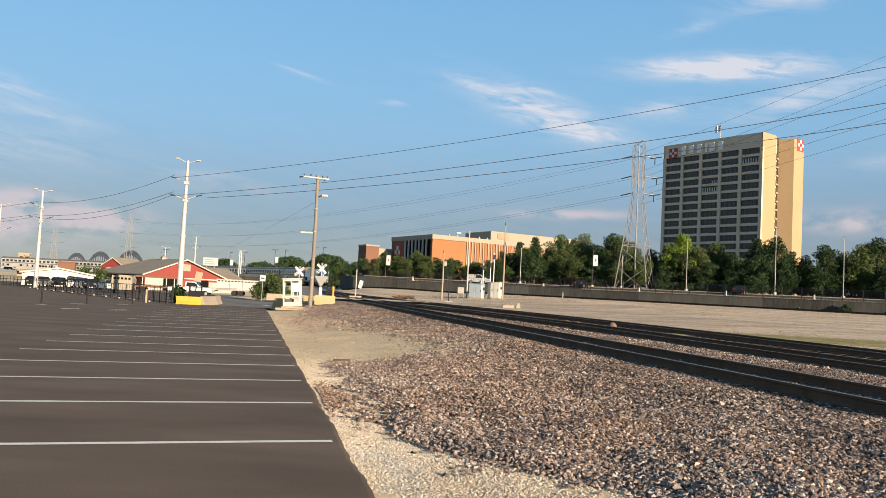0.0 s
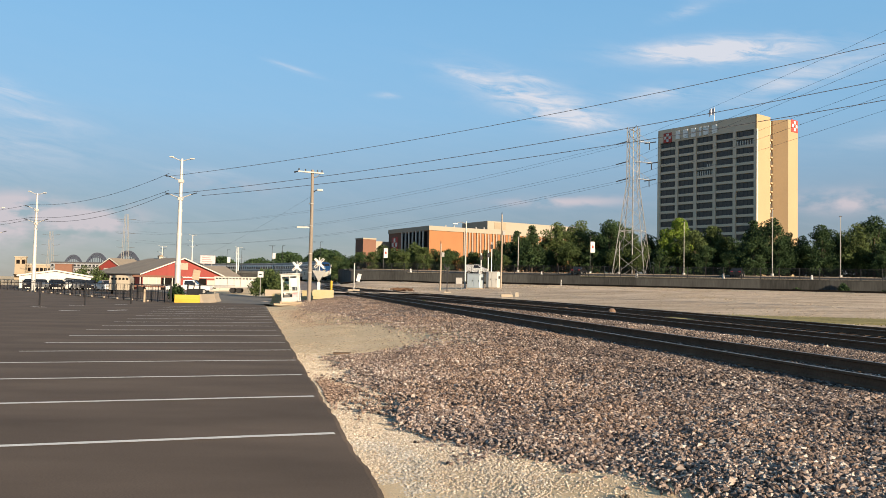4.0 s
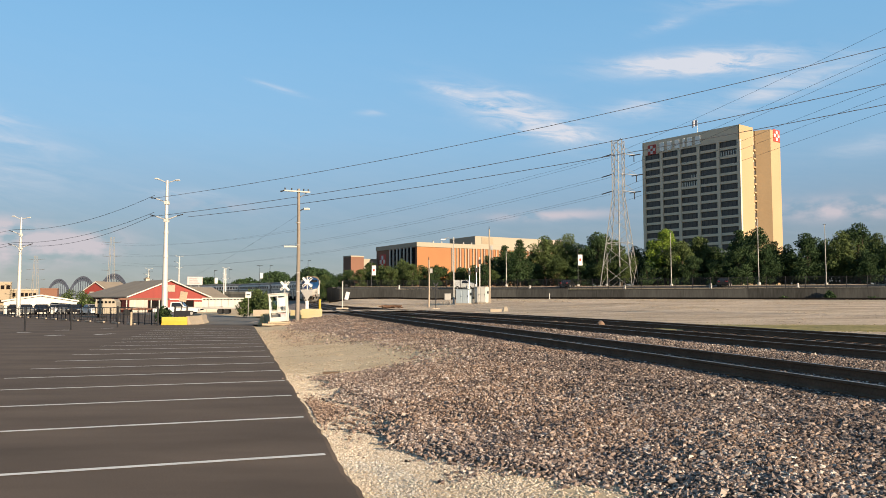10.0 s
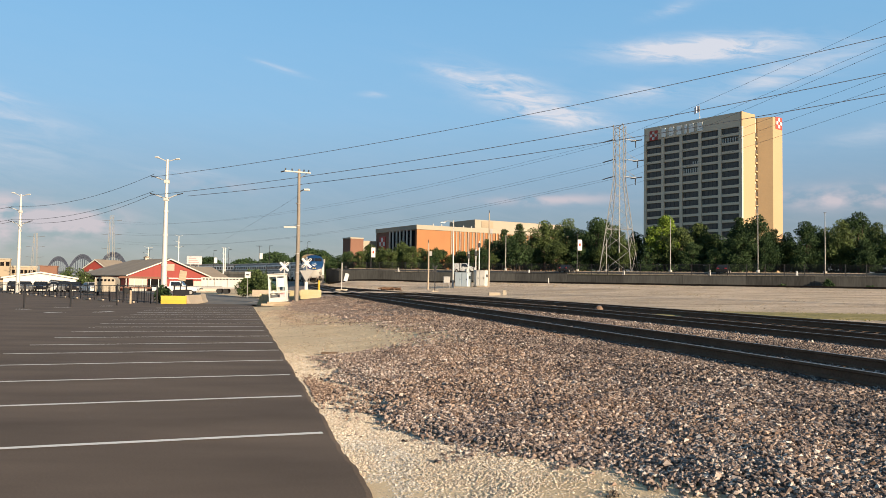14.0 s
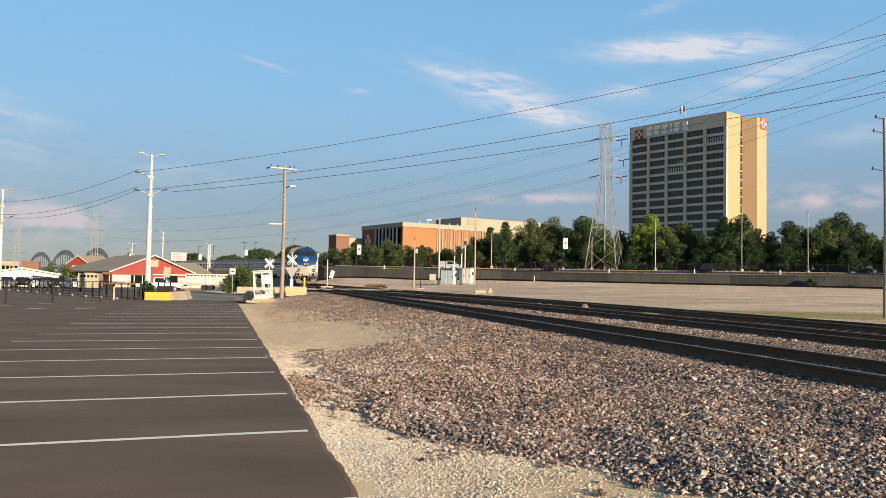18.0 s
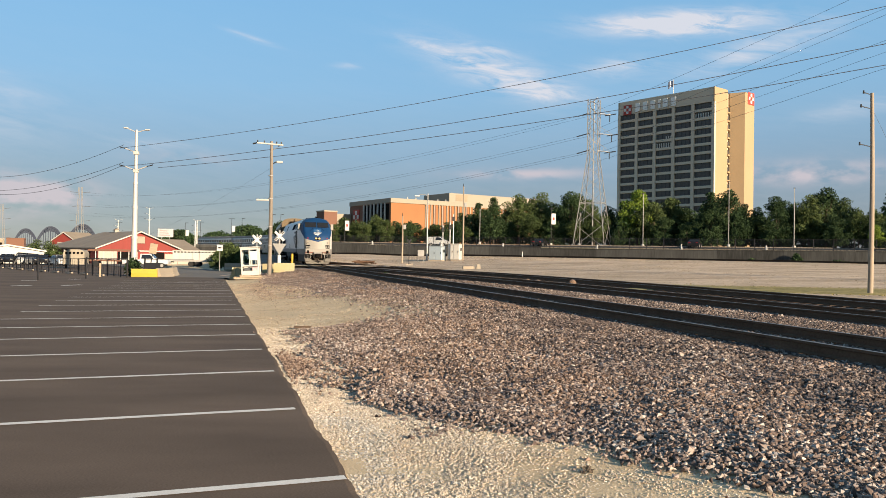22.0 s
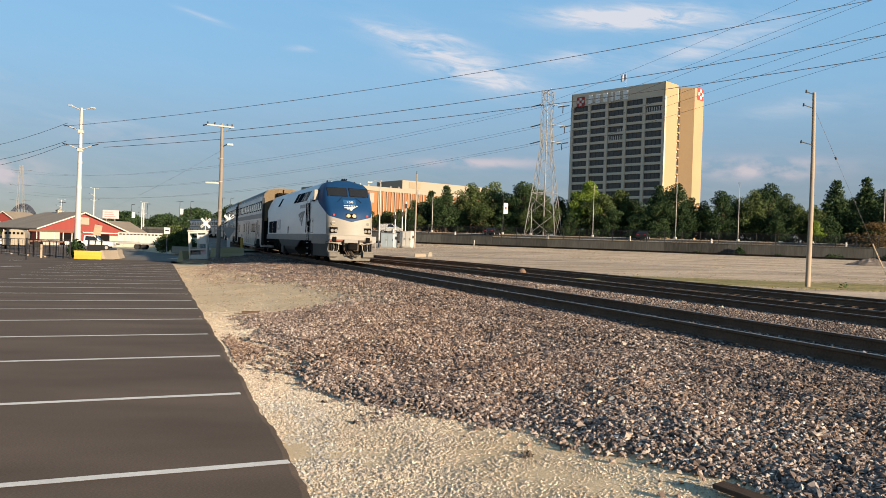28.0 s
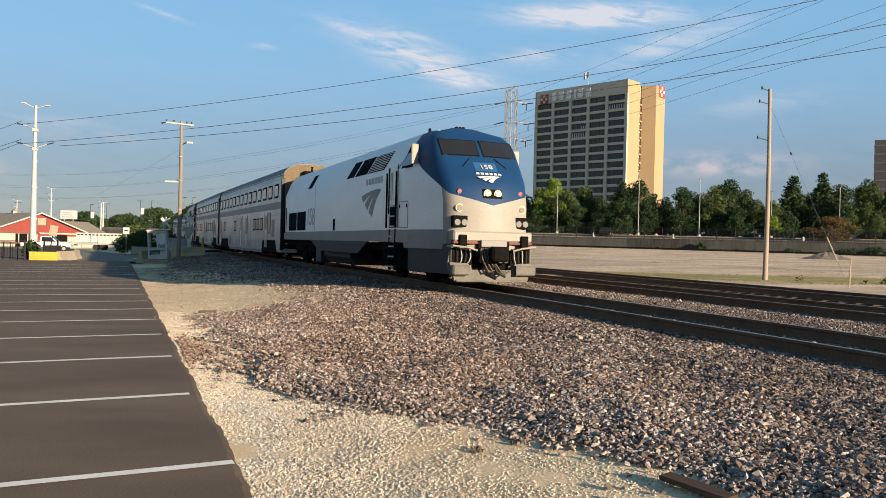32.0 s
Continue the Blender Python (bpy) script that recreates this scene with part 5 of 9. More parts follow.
M["tank_dark"] = mat("tank_dark", (0.03, 0.029, 0.028), 0.7, var=0.4, scale=2, fine=14, bump=0.1, spec=0.3)
M["vent_dark"] = mat("vent_dark", (0.010, 0.012, 0.018), 0.95, var=0.3, scale=2, fine=12, bump=0.05, spec=0.02)
M["hose_brown"] = mat("hose_brown", (0.09, 0.065, 0.045), 0.85, var=0.3, scale=5, fine=20, bump=0.05)
M["board_blue"] = mat("board_blue", (0.02, 0.085, 0.20), 0.4, var=0.05, bump=0)
LOCO = locomotive()


# ---------------------------------------------------------------- double-deck coaches
M["coach_roof"] = mat("coach_roof", (0.144, 0.133, 0.119), 0.6, metal=0.2, var=0.35, scale=0.8, fine=10, bump=0.05, stretch=(1, 0.3, 1), spec=0.25)


def roof_ring(y):
    out = [(1.455, 4.30), (1.412, 4.46), (1.16, 4.735), (0.705, 4.895), (0.0, 4.945)]
    low = [(0.0, 4.90), (0.69, 4.85), (1.13, 4.69), (1.38, 4.42), (1.43, 4.30)]
    return [(x, y, z) for x, z in out] + [(-x, y, z) for x, z in reversed(out[:-1])] + [(-x, y, z) for x, z in reversed(low)] + [(x, y, z) for x, z in low[1:]]


def coach_ring(y, k=1.0):
    prof = [(1.48, 0.42), (1.53, 0.55), (1.53, 2.6), (1.50, 4.05), (1.40, 4.45), (1.15, 4.72), (0.7, 4.88), (0.0, 4.93)]
    r = [(x * k, y, z) for x, z in prof]
    return r + [(-x, yy, z) for x, yy, z in reversed(r[:-1])]


def coach(kind):
    co = thing("passenger_coach", "silver double-deck passenger coach with grey waist stripe", "coach", group="coaches of the train")
    L = 11.95
    part("shell", Mesh().sweep([coach_ring(-L, 0.985), coach_ring(-L + 0.12), coach_ring(L - 0.12), coach_ring(L, 0.985)]), "coach_silver", co, smooth=True)
    part("roof", Mesh().sweep([roof_ring(-L - 0.03), roof_ring(L + 0.03)]), "coach_roof", co, "dusty grey-brown curved roof")
    for s in (-1, 1):
        # ochre end wall with its dark door and bellows
        e = Mesh().prism([(-1.49, 2.4), (1.49, 2.4), (1.48, 4.05), (1.385, 4.42), (1.135, 4.695), (0.695, 4.855), (0.0, 4.905), (-0.695, 4.855), (-1.135, 4.695), (-1.385, 4.42), (-1.48, 4.05)], s * L, s * (L + 0.05), "y")
        end = part("end_wall", e, "ochre", co, "weathered ochre upper end wall")
        part("end_seam", Mesh().box(-0.05, s * (L + 0.04) - 0.02, 2.4, 0.05, s * (L + 0.04) + 0.03, 4.8), "under", end)
        part("end_lower", Mesh().box(-1.40, min(s * L, s * (L + 0.04)), 0.6, 1.40, max(s * L, s * (L + 0.04)), 2.4), "under", co)
        part("bellows", Mesh().box(-0.5, min(s * L, s * (L + 0.38)), 2.5, 0.5, max(s * L, s * (L + 0.38)), 4.55, bevel=0.05), "under", co, "dark rubber gangway bellows")
    for sx in (-1, 1):
        x = sx * 1.522
        part("waist_stripe", Mesh().box(sx * 1.51, -L + 0.1, 2.62, sx * 1.535, L - 0.1, 2.98), "coach_stripe", co, "grey waist stripe")
        for z in (4.12, 4.2, 4.28, 4.36):
            xx = lerp_table([(4.05, 1.50), (4.45, 1.40)], z)
            part("roof_flute", Mesh().tube((sx * (xx + 0.004), -L + 0.15, z), (sx * (xx + 0.004), L - 0.15, z), 0.022, 0.022, 5, caps=False), "coach_silver", co)
        for z in (1.0, 1.12, 1.24, 2.34, 2.42, 2.50, 3.05):
            part("side_flute", Mesh().tube((sx * (1.53 if z < 2.6 else 1.52), -7 if z < 1.5 else -11.6, z), (sx * (1.53 if z < 2.6 else 1.52), 7 if z < 1.5 else 11.6, z), 0.018, 0.018, 5, caps=False), "coach_silver", co)
        ys = [-10.9 + 1.66 * i for i in range(14)] if kind != "lounge" else [-10.9 + 1.3 * i for i in range(17)]
        fr_me = Mesh().box(-0.012, -0.52, 3.2, 0.012, 0.52, 3.92, bevel=0.01).data("window_frame", "under")
        gl_me = Mesh().box(-0.018, -0.43, 3.29, 0.018, 0.43, 3.83, bevel=0.01).data("window_glass", "coach_pane")
        for y in ys:
            w = part("upper_window", fr_me, "under", co, m=Matrix.Translation((x, y, 0)))
            part("pane", gl_me, "coach_pane", w)
        low = {"coach": [4.2, 5.35, 6.5, -9.0, -3.6], "sleeper": [-9, -7.3, -5.6, -3.9, 1.8, 3.5, 5.2, 6.9], "lounge": [-6, -4.5, 4, 5.5]}[kind]
        fr2 = Mesh().box(-0.012, -0.5, 1.55, 0.012, 0.5, 2.25, bevel=0.01).data("window_frame", "under")
        gl2 = Mesh().box(-0.018, -0.43, 1.62, 0.018, 0.43, 2.18, bevel=0.01).data("window_glass", "coach_dark")
        for y in low:
            w = part("lower_window", fr2, "under", co, m=Matrix.Translation((x, y, 0)))
            part("pane", gl2, "coach_dark", w)
        for y, pane in ((-0.9, 0), (1.2, 1), (8.0, 0), (6.95 + 1.2, 2), (-10.9, 1)):
            if pane == 2:
                # tall dark vent beside the vestibule door
                part("equipment_door", Mesh().box(sx * 1.515, y + 0.35, 1.35, sx * 1.55, y + 1.15, 2.5, bevel=0.01), "coach_dark", co, "dark tall equipment door")
                continue
            d = part("side_door", Mesh().box(sx * 1.515, y - 0.42, 0.62, sx * 1.545, y + 0.42, 2.5, bevel=0.01), "coach_silver", co, "silver side door")
            for e in (-0.43, 0.43):
                part("door_edge", Mesh().box(sx * 1.54, y + e - 0.02, 0.62, sx * 1.552, y + e + 0.02, 2.5), "under", d)
            part("door_pane", Mesh().box(sx * 1.54, y - (0.2 if pane == 0 else 0.24), 1.35 if pane else 1.6, sx * 1.553, y + (0.2 if pane == 0 else 0.24), 2.35, bevel=0.01), "coach_dark", d)
        # dark strips added to paint the shaded gap between coaches
        for e in (-1, 1):
            part("end_post", Mesh().box(sx * 1.36, e * (L + 0.02) - 0.07, 0.55, sx * 1.545, e * (L + 0.02) + 0.07, 4.15, bevel=0.02), "coach_dark", co, "dark strip added at the coach end for the shaded gap")
        part("access_panel", Mesh().box(sx * 1.52, -6.6, 0.62, sx * 1.538, -5.4, 1.3, bevel=0.01), "coach_stripe", co)
        part("access_panel", Mesh().box(sx * 1.52, 9.6, 1.2, sx * 1.538, 10.4, 2.1, bevel=0.01), "coach_stripe", co)
        for y in (-4.5, -2.7, 2.9):
            part("panel_joint", Mesh().box(sx * 1.52, y - 0.012, 0.6, sx * 1.536, y + 0.012, 2.6), "coach_dark", co)
        # near-black panels on the shell paint the shade of the bogie openings
        for y in (-8.9, 8.9):
            part("wheel_arch", Mesh().prism([(y - 2.1, 0.40), (y - 1.8, 1.02), (y + 1.8, 1.02), (y + 2.1, 0.40)], sx * 1.46, sx * 1.545, "x"), "under", co, "near-black panel painting the shaded opening above the bogie")
        part("lower_skirt", Mesh().box(sx * 1.40, -6.6, 0.30, sx * 1.50, 6.6, 0.52, bevel=0.02), "coach_stripe", co)
    part("floor_pan", Mesh().box(-1.3, -6.5, 0.28, 1.3, 6.5, 0.5), "under", co)
    for y in (-9.07, 9.07):
        bogie(co, y, 2.6, 1.05)
        for dy in (-1.3, 1.3):
            wheelset(co, y + dy, 0.46)
    for y in (-6, 0, 6):
        part("roof_vent", Mesh().box(-0.45, y - 0.7, 4.88, 0.45, y + 0.7, 4.98, bevel=0.03), "coach_stripe", co)
    return co


M["coach_dark"] = mat("coach_dark", (0.016, 0.015, 0.014), 0.3, var=0.3, scale=1, fine=10, bump=0.02, spec=0.3)
COACHES = []
_proto = {"coach": coach("coach"), "sleeper": coach("sleeper"), "lounge": coach("lounge")}
for kind in ("coach", "sleeper", "coach", "lounge", "coach", "sleeper", "coach"):
    if _proto[kind] is not None and _proto[kind] not in COACHES:
        COACHES.append(_proto[kind])
    else:
        COACHES.append(copy_thing(_proto[kind], Matrix.Identity(4)))


# ---------------------------------------------------------------- retaining wall and the higher ground behind it
WALL = [(-21.8, 172.0, 2.2, 4.5), (-16.2, 147.0, 2.0, 3.9), (15.3, 134.1, 1.9, 3.65), (64.1, 107.3, 1.7, 3.5), (125.0, 74.0, 1.0, 3.6), (230.0, 16.0, 0.8, 3.4)]


def wall_at(i, t):
    a, b = WALL[i], WALL[i + 1]
    return [a[k] + (b[k] - a[k]) * t for k in range(4)]


def retaining_wall():
    w = thing("retaining_wall", "long dark weathered concrete retaining wall", "wall", kind="structure")
    for i in range(len(WALL) - 1):
        a, b = Vector(WALL[i][:2]), Vector(WALL[i + 1][:2])
        n = max(1, int((b - a).length / 9))
        for j in range(n):
            p, q = wall_at(i, j / n), wall_at(i, (j + 1) / n)
            d = Vector((q[0] - p[0], q[1] - p[1])).normalized()
            back = Vector((-d.y, d.x)) * 0.5
            if back.y < 0:
                back = -back
            g = d * 0.012
            zt = round(p[3] / 0.25) * 0.25
            m = Mesh()
            base = [(p[0] + g.x, p[1] + g.y), (q[0] - g.x, q[1] - g.y), (q[0] - g.x + back.x, q[1] - g.y + back.y), (p[0] + g.x + back.x, p[1] + g.y + back.y)]
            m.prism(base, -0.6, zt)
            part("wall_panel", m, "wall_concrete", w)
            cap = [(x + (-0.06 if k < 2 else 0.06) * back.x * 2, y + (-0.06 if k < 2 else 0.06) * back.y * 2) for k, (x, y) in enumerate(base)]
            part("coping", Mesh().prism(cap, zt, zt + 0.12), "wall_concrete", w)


retaining_wall()


def terrace_rise(d):
    return 0.07 * min(d, 18) + 0.008 * min(max(d - 18, 0), 80)


def terrace():
    front = []
    for i in range(len(WALL) - 1):
        for j in range(10):
            front.append(wall_at(i, j / 10))
    front.append(list(WALL[-1]))
    v, f = [], []
    depth = [0.3, 6, 14, 22, 40, 70, 120, 220, 420, 900]
    for x, y, z0, z1 in front:
        for d in depth:
            dx = (x + 30) / 260 * d * 0.8
            v.append((x + dx, y + d, z1 - 0.35 + terrace_rise(d) + (0.1 * noise.noise(Vector((x * 0.1, d * 0.1, 0))) if d > 7 else 0)))
    k = len(depth)
    f = [(i * k + j, i * k + j + 1, (i + 1) * k + j + 1, (i + 1) * k + j) for i in range(len(front) - 1) for j in range(k - 1)]
    m = Mesh().add(v, f)
    solid("terrace_ground", m, "grass", "dull green and straw grass above the retaining wall", "grass", kind="structure")
    v, f = [], []
    for x, y, z0, z1 in front:
        for d in (7.5, 13.5):
            v.append((x + (x + 30) / 260 * d * 0.8, y + d, z1 - 0.35 + terrace_rise(d) + 0.10))
    m = Mesh().add(v, [(2 * i, 2 * i + 1, 2 * i + 3, 2 * i + 2) for i in range(len(front) - 1)])
    solid("upper_road", m, "upper_asphalt", "grey asphalt street above the retaining wall", "road", kind="structure")


M["upper_asphalt"] = mat("upper_asphalt", (0.062, 0.060, 0.056), 0.9, var=0.25, scale=0.2, fine=6, bump=0.1, spec=0.2)
terrace()


def upper_kerbs():
    """Pale kerbs on both sides of the street above the wall."""
    for d, w, h in ((7.2, 0.3, 0.12), (13.6, 0.35, 0.2)):
        m = Mesh()
        rings = []
        for i in range(1, len(WALL) - 1):
            for j in range(11):
                x, y, z0, z1 = wall_at(i, j / 10)
                z = z1 - 0.35 + terrace_rise(d) + 0.02
                dx = (x + 30) / 260 * d * 0.8
                rings.append([(x + dx, y + d, z), (x + dx, y + d, z + h), (x + dx, y + d + w, z + h), (x + dx, y + d + w, z)])
        solid("kerb", m.sweep(rings), "concrete", "pale concrete kerb of the upper street", "kerb", kind="structure")


upper_kerbs()


def terrace_z(x, y):
    best = min(((abs((Vector(wall_at(i, j / 10)[:2]) - Vector((x, y))).length), wall_at(i, j / 10)) for i in range(len(WALL) - 1) for j in range(11)), key=lambda r: r[0])
    return best[1][3] - 0.35 + terrace_rise(max(0, y - best[1][1]))


def support_z(x, y):
    """Height of the terrace, or of the ground where it ends."""
    best = None
    for i in range(len(WALL) - 1):
        for j in range(10):
            p = wall_at(i, j / 10)
            d = max(0.0, y - p[1])
            gap = abs(p[0] + (p[0] + 30) / 260 * d * 0.8 - x)
            if best is None or gap < best[0]:
                best = (gap, p[3] - 0.45 + terrace_rise(d))
    return best[1] if best[0] < 3 else min(best[1], ground_z(x, y) - 0.05)


def chain_fence():
    fe = thing("chain_link_fence", "dark metal fence along the top of the retaining wall", "fence")
    post = Mesh().tube((0, 0, 0), (0, 0, 2.2), 0.045, 0.045, 6).data("post", "black_metal")
    pickets = Mesh()
    prev = None
    for i in range(1, len(WALL) - 2):
        n = int((Vector(WALL[i + 1][:2]) - Vector(WALL[i][:2])).length / 2.6)
        for j in range(n):
            p = wall_at(i, j / n)
            x, y = p[0] + 0.35, p[1] + 0.9
            part("post", post, "black_metal", fe, m=Matrix.Translation((x, y, p[3] - 0.4)))
            if prev:
                for h in (0.15, 1.72):
                    part("rail", Mesh().tube((prev[0], prev[1], prev[2] + h), (x, y, p[3] + h), 0.022, 0.022, 4, caps=False), "black_metal", fe)
                for k in range(26):
                    t = (k + 0.5) / 26
                    px, py, pz = prev[0] + (x - prev[0]) * t, prev[1] + (y - prev[1]) * t, prev[2] + (p[3] - prev[2]) * t
                    pickets.tube((px, py, pz + 0.1), (px, py, pz + 1.74), 0.015, 0.015, 3, caps=False)
            prev = (x, y, p[3])
    tagged(part("wire_mesh", pickets, "black_metal", fe), kind="stuff")


chain_fence()


def siding():
    s = thing("siding_track", "rusty siding rails along the foot of the retaining wall", "railway track", kind="structure")
    for off in (2.6, 4.1):
        rings = []
        for i in range(1, len(WALL) - 1):
            d = (Vector(WALL[i + 1][:2]) - Vector(WALL[i][:2])).normalized()
            for j in range(10):
                p = wall_at(i, j / 10)
                x, y = p[0] + d.y * off, p[1] - d.x * off
                z = ground_z(x, y) + 0.10
                rings.append([(x + d.y * a, y - d.x * a, z + b) for a, b in ((-0.07, -0.15), (0.07, -0.15), (0.04, 0.20), (-0.04, 0.20))])
        part("rail", Mesh().sweep(rings), "under", s, "rust-black siding rail")


siding()


# ---------------------------------------------------------------- office tower
def office_tower():
    Z0, Z1 = 3.0, 80.4
    m0 = Matrix(((0.8, -0.6, 0, 139.2), (0.6, 0.8, 0, 342.8), (0, 0, 1, 0), (0, 0, 0, 1)))
    b = thing("office_tower", "tall tan concrete office tower with rows of dark windows", "building", m0)
    L, D = 52.8, 10.6
    # sun and shade on the tower are split between two concrete tones
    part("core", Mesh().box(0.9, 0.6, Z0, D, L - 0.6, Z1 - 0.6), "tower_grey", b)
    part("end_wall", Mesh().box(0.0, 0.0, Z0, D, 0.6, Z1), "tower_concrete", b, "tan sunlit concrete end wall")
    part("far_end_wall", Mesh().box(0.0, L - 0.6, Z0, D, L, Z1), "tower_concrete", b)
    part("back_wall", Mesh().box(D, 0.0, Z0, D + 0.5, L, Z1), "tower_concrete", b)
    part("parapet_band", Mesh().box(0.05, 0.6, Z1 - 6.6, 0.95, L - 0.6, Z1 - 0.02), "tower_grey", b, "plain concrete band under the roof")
    part("roof", Mesh().box(0.5, 0.6, Z1 - 0.6, D, L - 0.6, Z1 - 0.25), "tower_grey", b)
    bays, floors = 5, 18
    pitch = 3.88
    bw = (L - 1.2) / bays
    for i in range(bays + 1):
        y = 0.6 + bw * i
        part("column", Mesh().box(-0.12, y - 0.75, Z0, 0.95, y + 0.75, Z1 - 6.6), "tower_grey", b)
    glass = Mesh().box(0.70, -bw / 2 + 0.6, -1.3, 0.9, bw / 2 - 0.6, 1.3).data("window", "dark_glass")
    sp = Mesh().box(0.12, -bw / 2 + 0.6, -0.62, 0.98, bw / 2 - 0.6, 0.62, bevel=0.05).data("spandrel", "tower_grey")
    mul = Mesh().box(0.62, -0.06, -1.3, 0.8, 0.06, 1.3).data("mullion", "black_metal")
    white = Mesh().box(0.4, -0.25, -1.2, 0.6, 0.25, 0.9).data("blind", "white_paint")
    for k in range(floors):
        z = Z1 - 6.6 - pitch * k
        for i in range(bays):
            y = 0.6 + bw * (i + 0.5)
            w = part("window", glass, "dark_glass", b, m=Matrix.Translation((0, y, z - 1.3)))
            part("spandrel", sp, "tower_grey", b, m=Matrix.Translation((0, y, z - 2.6 - 0.62)))
            for q in (-0.3, -0.1, 0.1, 0.3):
                part("mullion", mul, "black_metal", w, m=Matrix.Translation((0, q * bw, 0)))
            if (k, i) in ((1, 0), (4, 2), (3, 2)):
                for q in range(7 if k != 3 else 3):
                    part("blind", white, "white_paint", w, "white window blind", m=Matrix.Translation((0, (q - 3) * 1.25, -0.2 if k != 3 else -0.9)))
    # notch with stair windows, then the second slab
    part("stair_notch", Mesh().box(D, 0.8, Z0, D + 2.4, 12, Z1 - 1.4), "tower_grey", b)
    for k in range(18):
        z = Z1 - 8 - pitch * k
        part("stair_window", Mesh().box(D + 0.5, 0.25, z - 1.9, D + 2.2, 0.82, z), "dark_glass", b)
        part("stair_ledge", Mesh().box(D + 0.5, -0.25, z - 2.6, D + 2.3, 0.82, z - 1.95), "tower_concrete", b)
    part("second_slab", Mesh().prism([(D + 2.3, 0.0), (15.4, -6.0), (23.6, -6.0), (23.6, 30.0), (D + 2.3, 30.0)], Z0, Z1 - 1.2), "tower_concrete", b, "concrete slab, sunlight put into its warm tan")
    # red and white chequer emblems and bars for the lettering
    def emblem(m, s):
        e = part("emblem", Mesh().box(-0.12, -s / 2, -s / 2, 0.12, s / 2, s / 2, bevel=0.05), "red_paint", b, "red and white chequered emblem", m=m)
        for a in range(3):
            for c in range(3):
                if (a + c) % 2:
                    y, z = (a - 1) * s * 0.28, (c - 1) * s * 0.28
                    part("emblem_square", Mesh().box(-0.2, y - s * 0.13, z - s * 0.13, -0.1, y + s * 0.13, z + s * 0.13), "sign_white", e)
    emblem(Matrix.Translation((-0.05, L - 5.6, Z1 - 4.3)), 4.8)
    emblem(Matrix.Translation((20.5, -6.05, Z1 - 3.6)) @ Matrix.Rotation(radians(90), 4, "Z"), 5.6)
    for j, w in enumerate((3.2, 3.4, 3.4, 1.6, 3.6, 3.6)):
        y = L - 11.6 - (0, 4.3, 8.7, 12.4, 15.6, 20.1)[j]
        part("lettering_bar", Mesh().box(-0.35, y - w * 0.38, Z1 - 5.9, 0.1, y + w * 0.38, Z1 - 1.7, bevel=0.1), "letter_white", b, "white raised sign bar")
    fp = part("flagpole", Mesh().tube((4, 24, Z1 - 0.4), (4, 24, Z1 + 7.5), 0.14, 0.08, 8), "galvanised", b)
    m = Mesh()
    rows = []
    for i in range(9):
        x = i / 8 * 3.0
        rows.append([(4 + 0.5 * math.sin(i * 1.1), 24 + 0.1 + x, Z1 + h) for h in (4.4 - 0.1 * i, 7.3 - 0.05 * i)])
    m.add([p for r in rows for p in r] + [(p[0] + 0.05, p[1], p[2]) for r in rows for p in r], [(2 * i, 2 * i + 1, 2 * i + 3, 2 * i + 2) for i in range(8)] + [(18 + 2 * i, 18 + 2 * i + 2, 18 + 2 * i + 3, 18 + 2 * i + 1) for i in range(8)])
    part("flag", m, "flag_pale", fp, "faded white and pale blue flag")
    for x, y, h in ((5, 35, 1.6), (6, 8, 1.2), (6, 17, 2.0), (5, 44, 1.2)):
        part("roof_unit", Mesh().box(x - 1, y - 1.2, Z1 - 0.4, x + 1, y + 1.2, Z1 + h * 0.6, bevel=0.1), "tower_concrete", b)


office_tower()


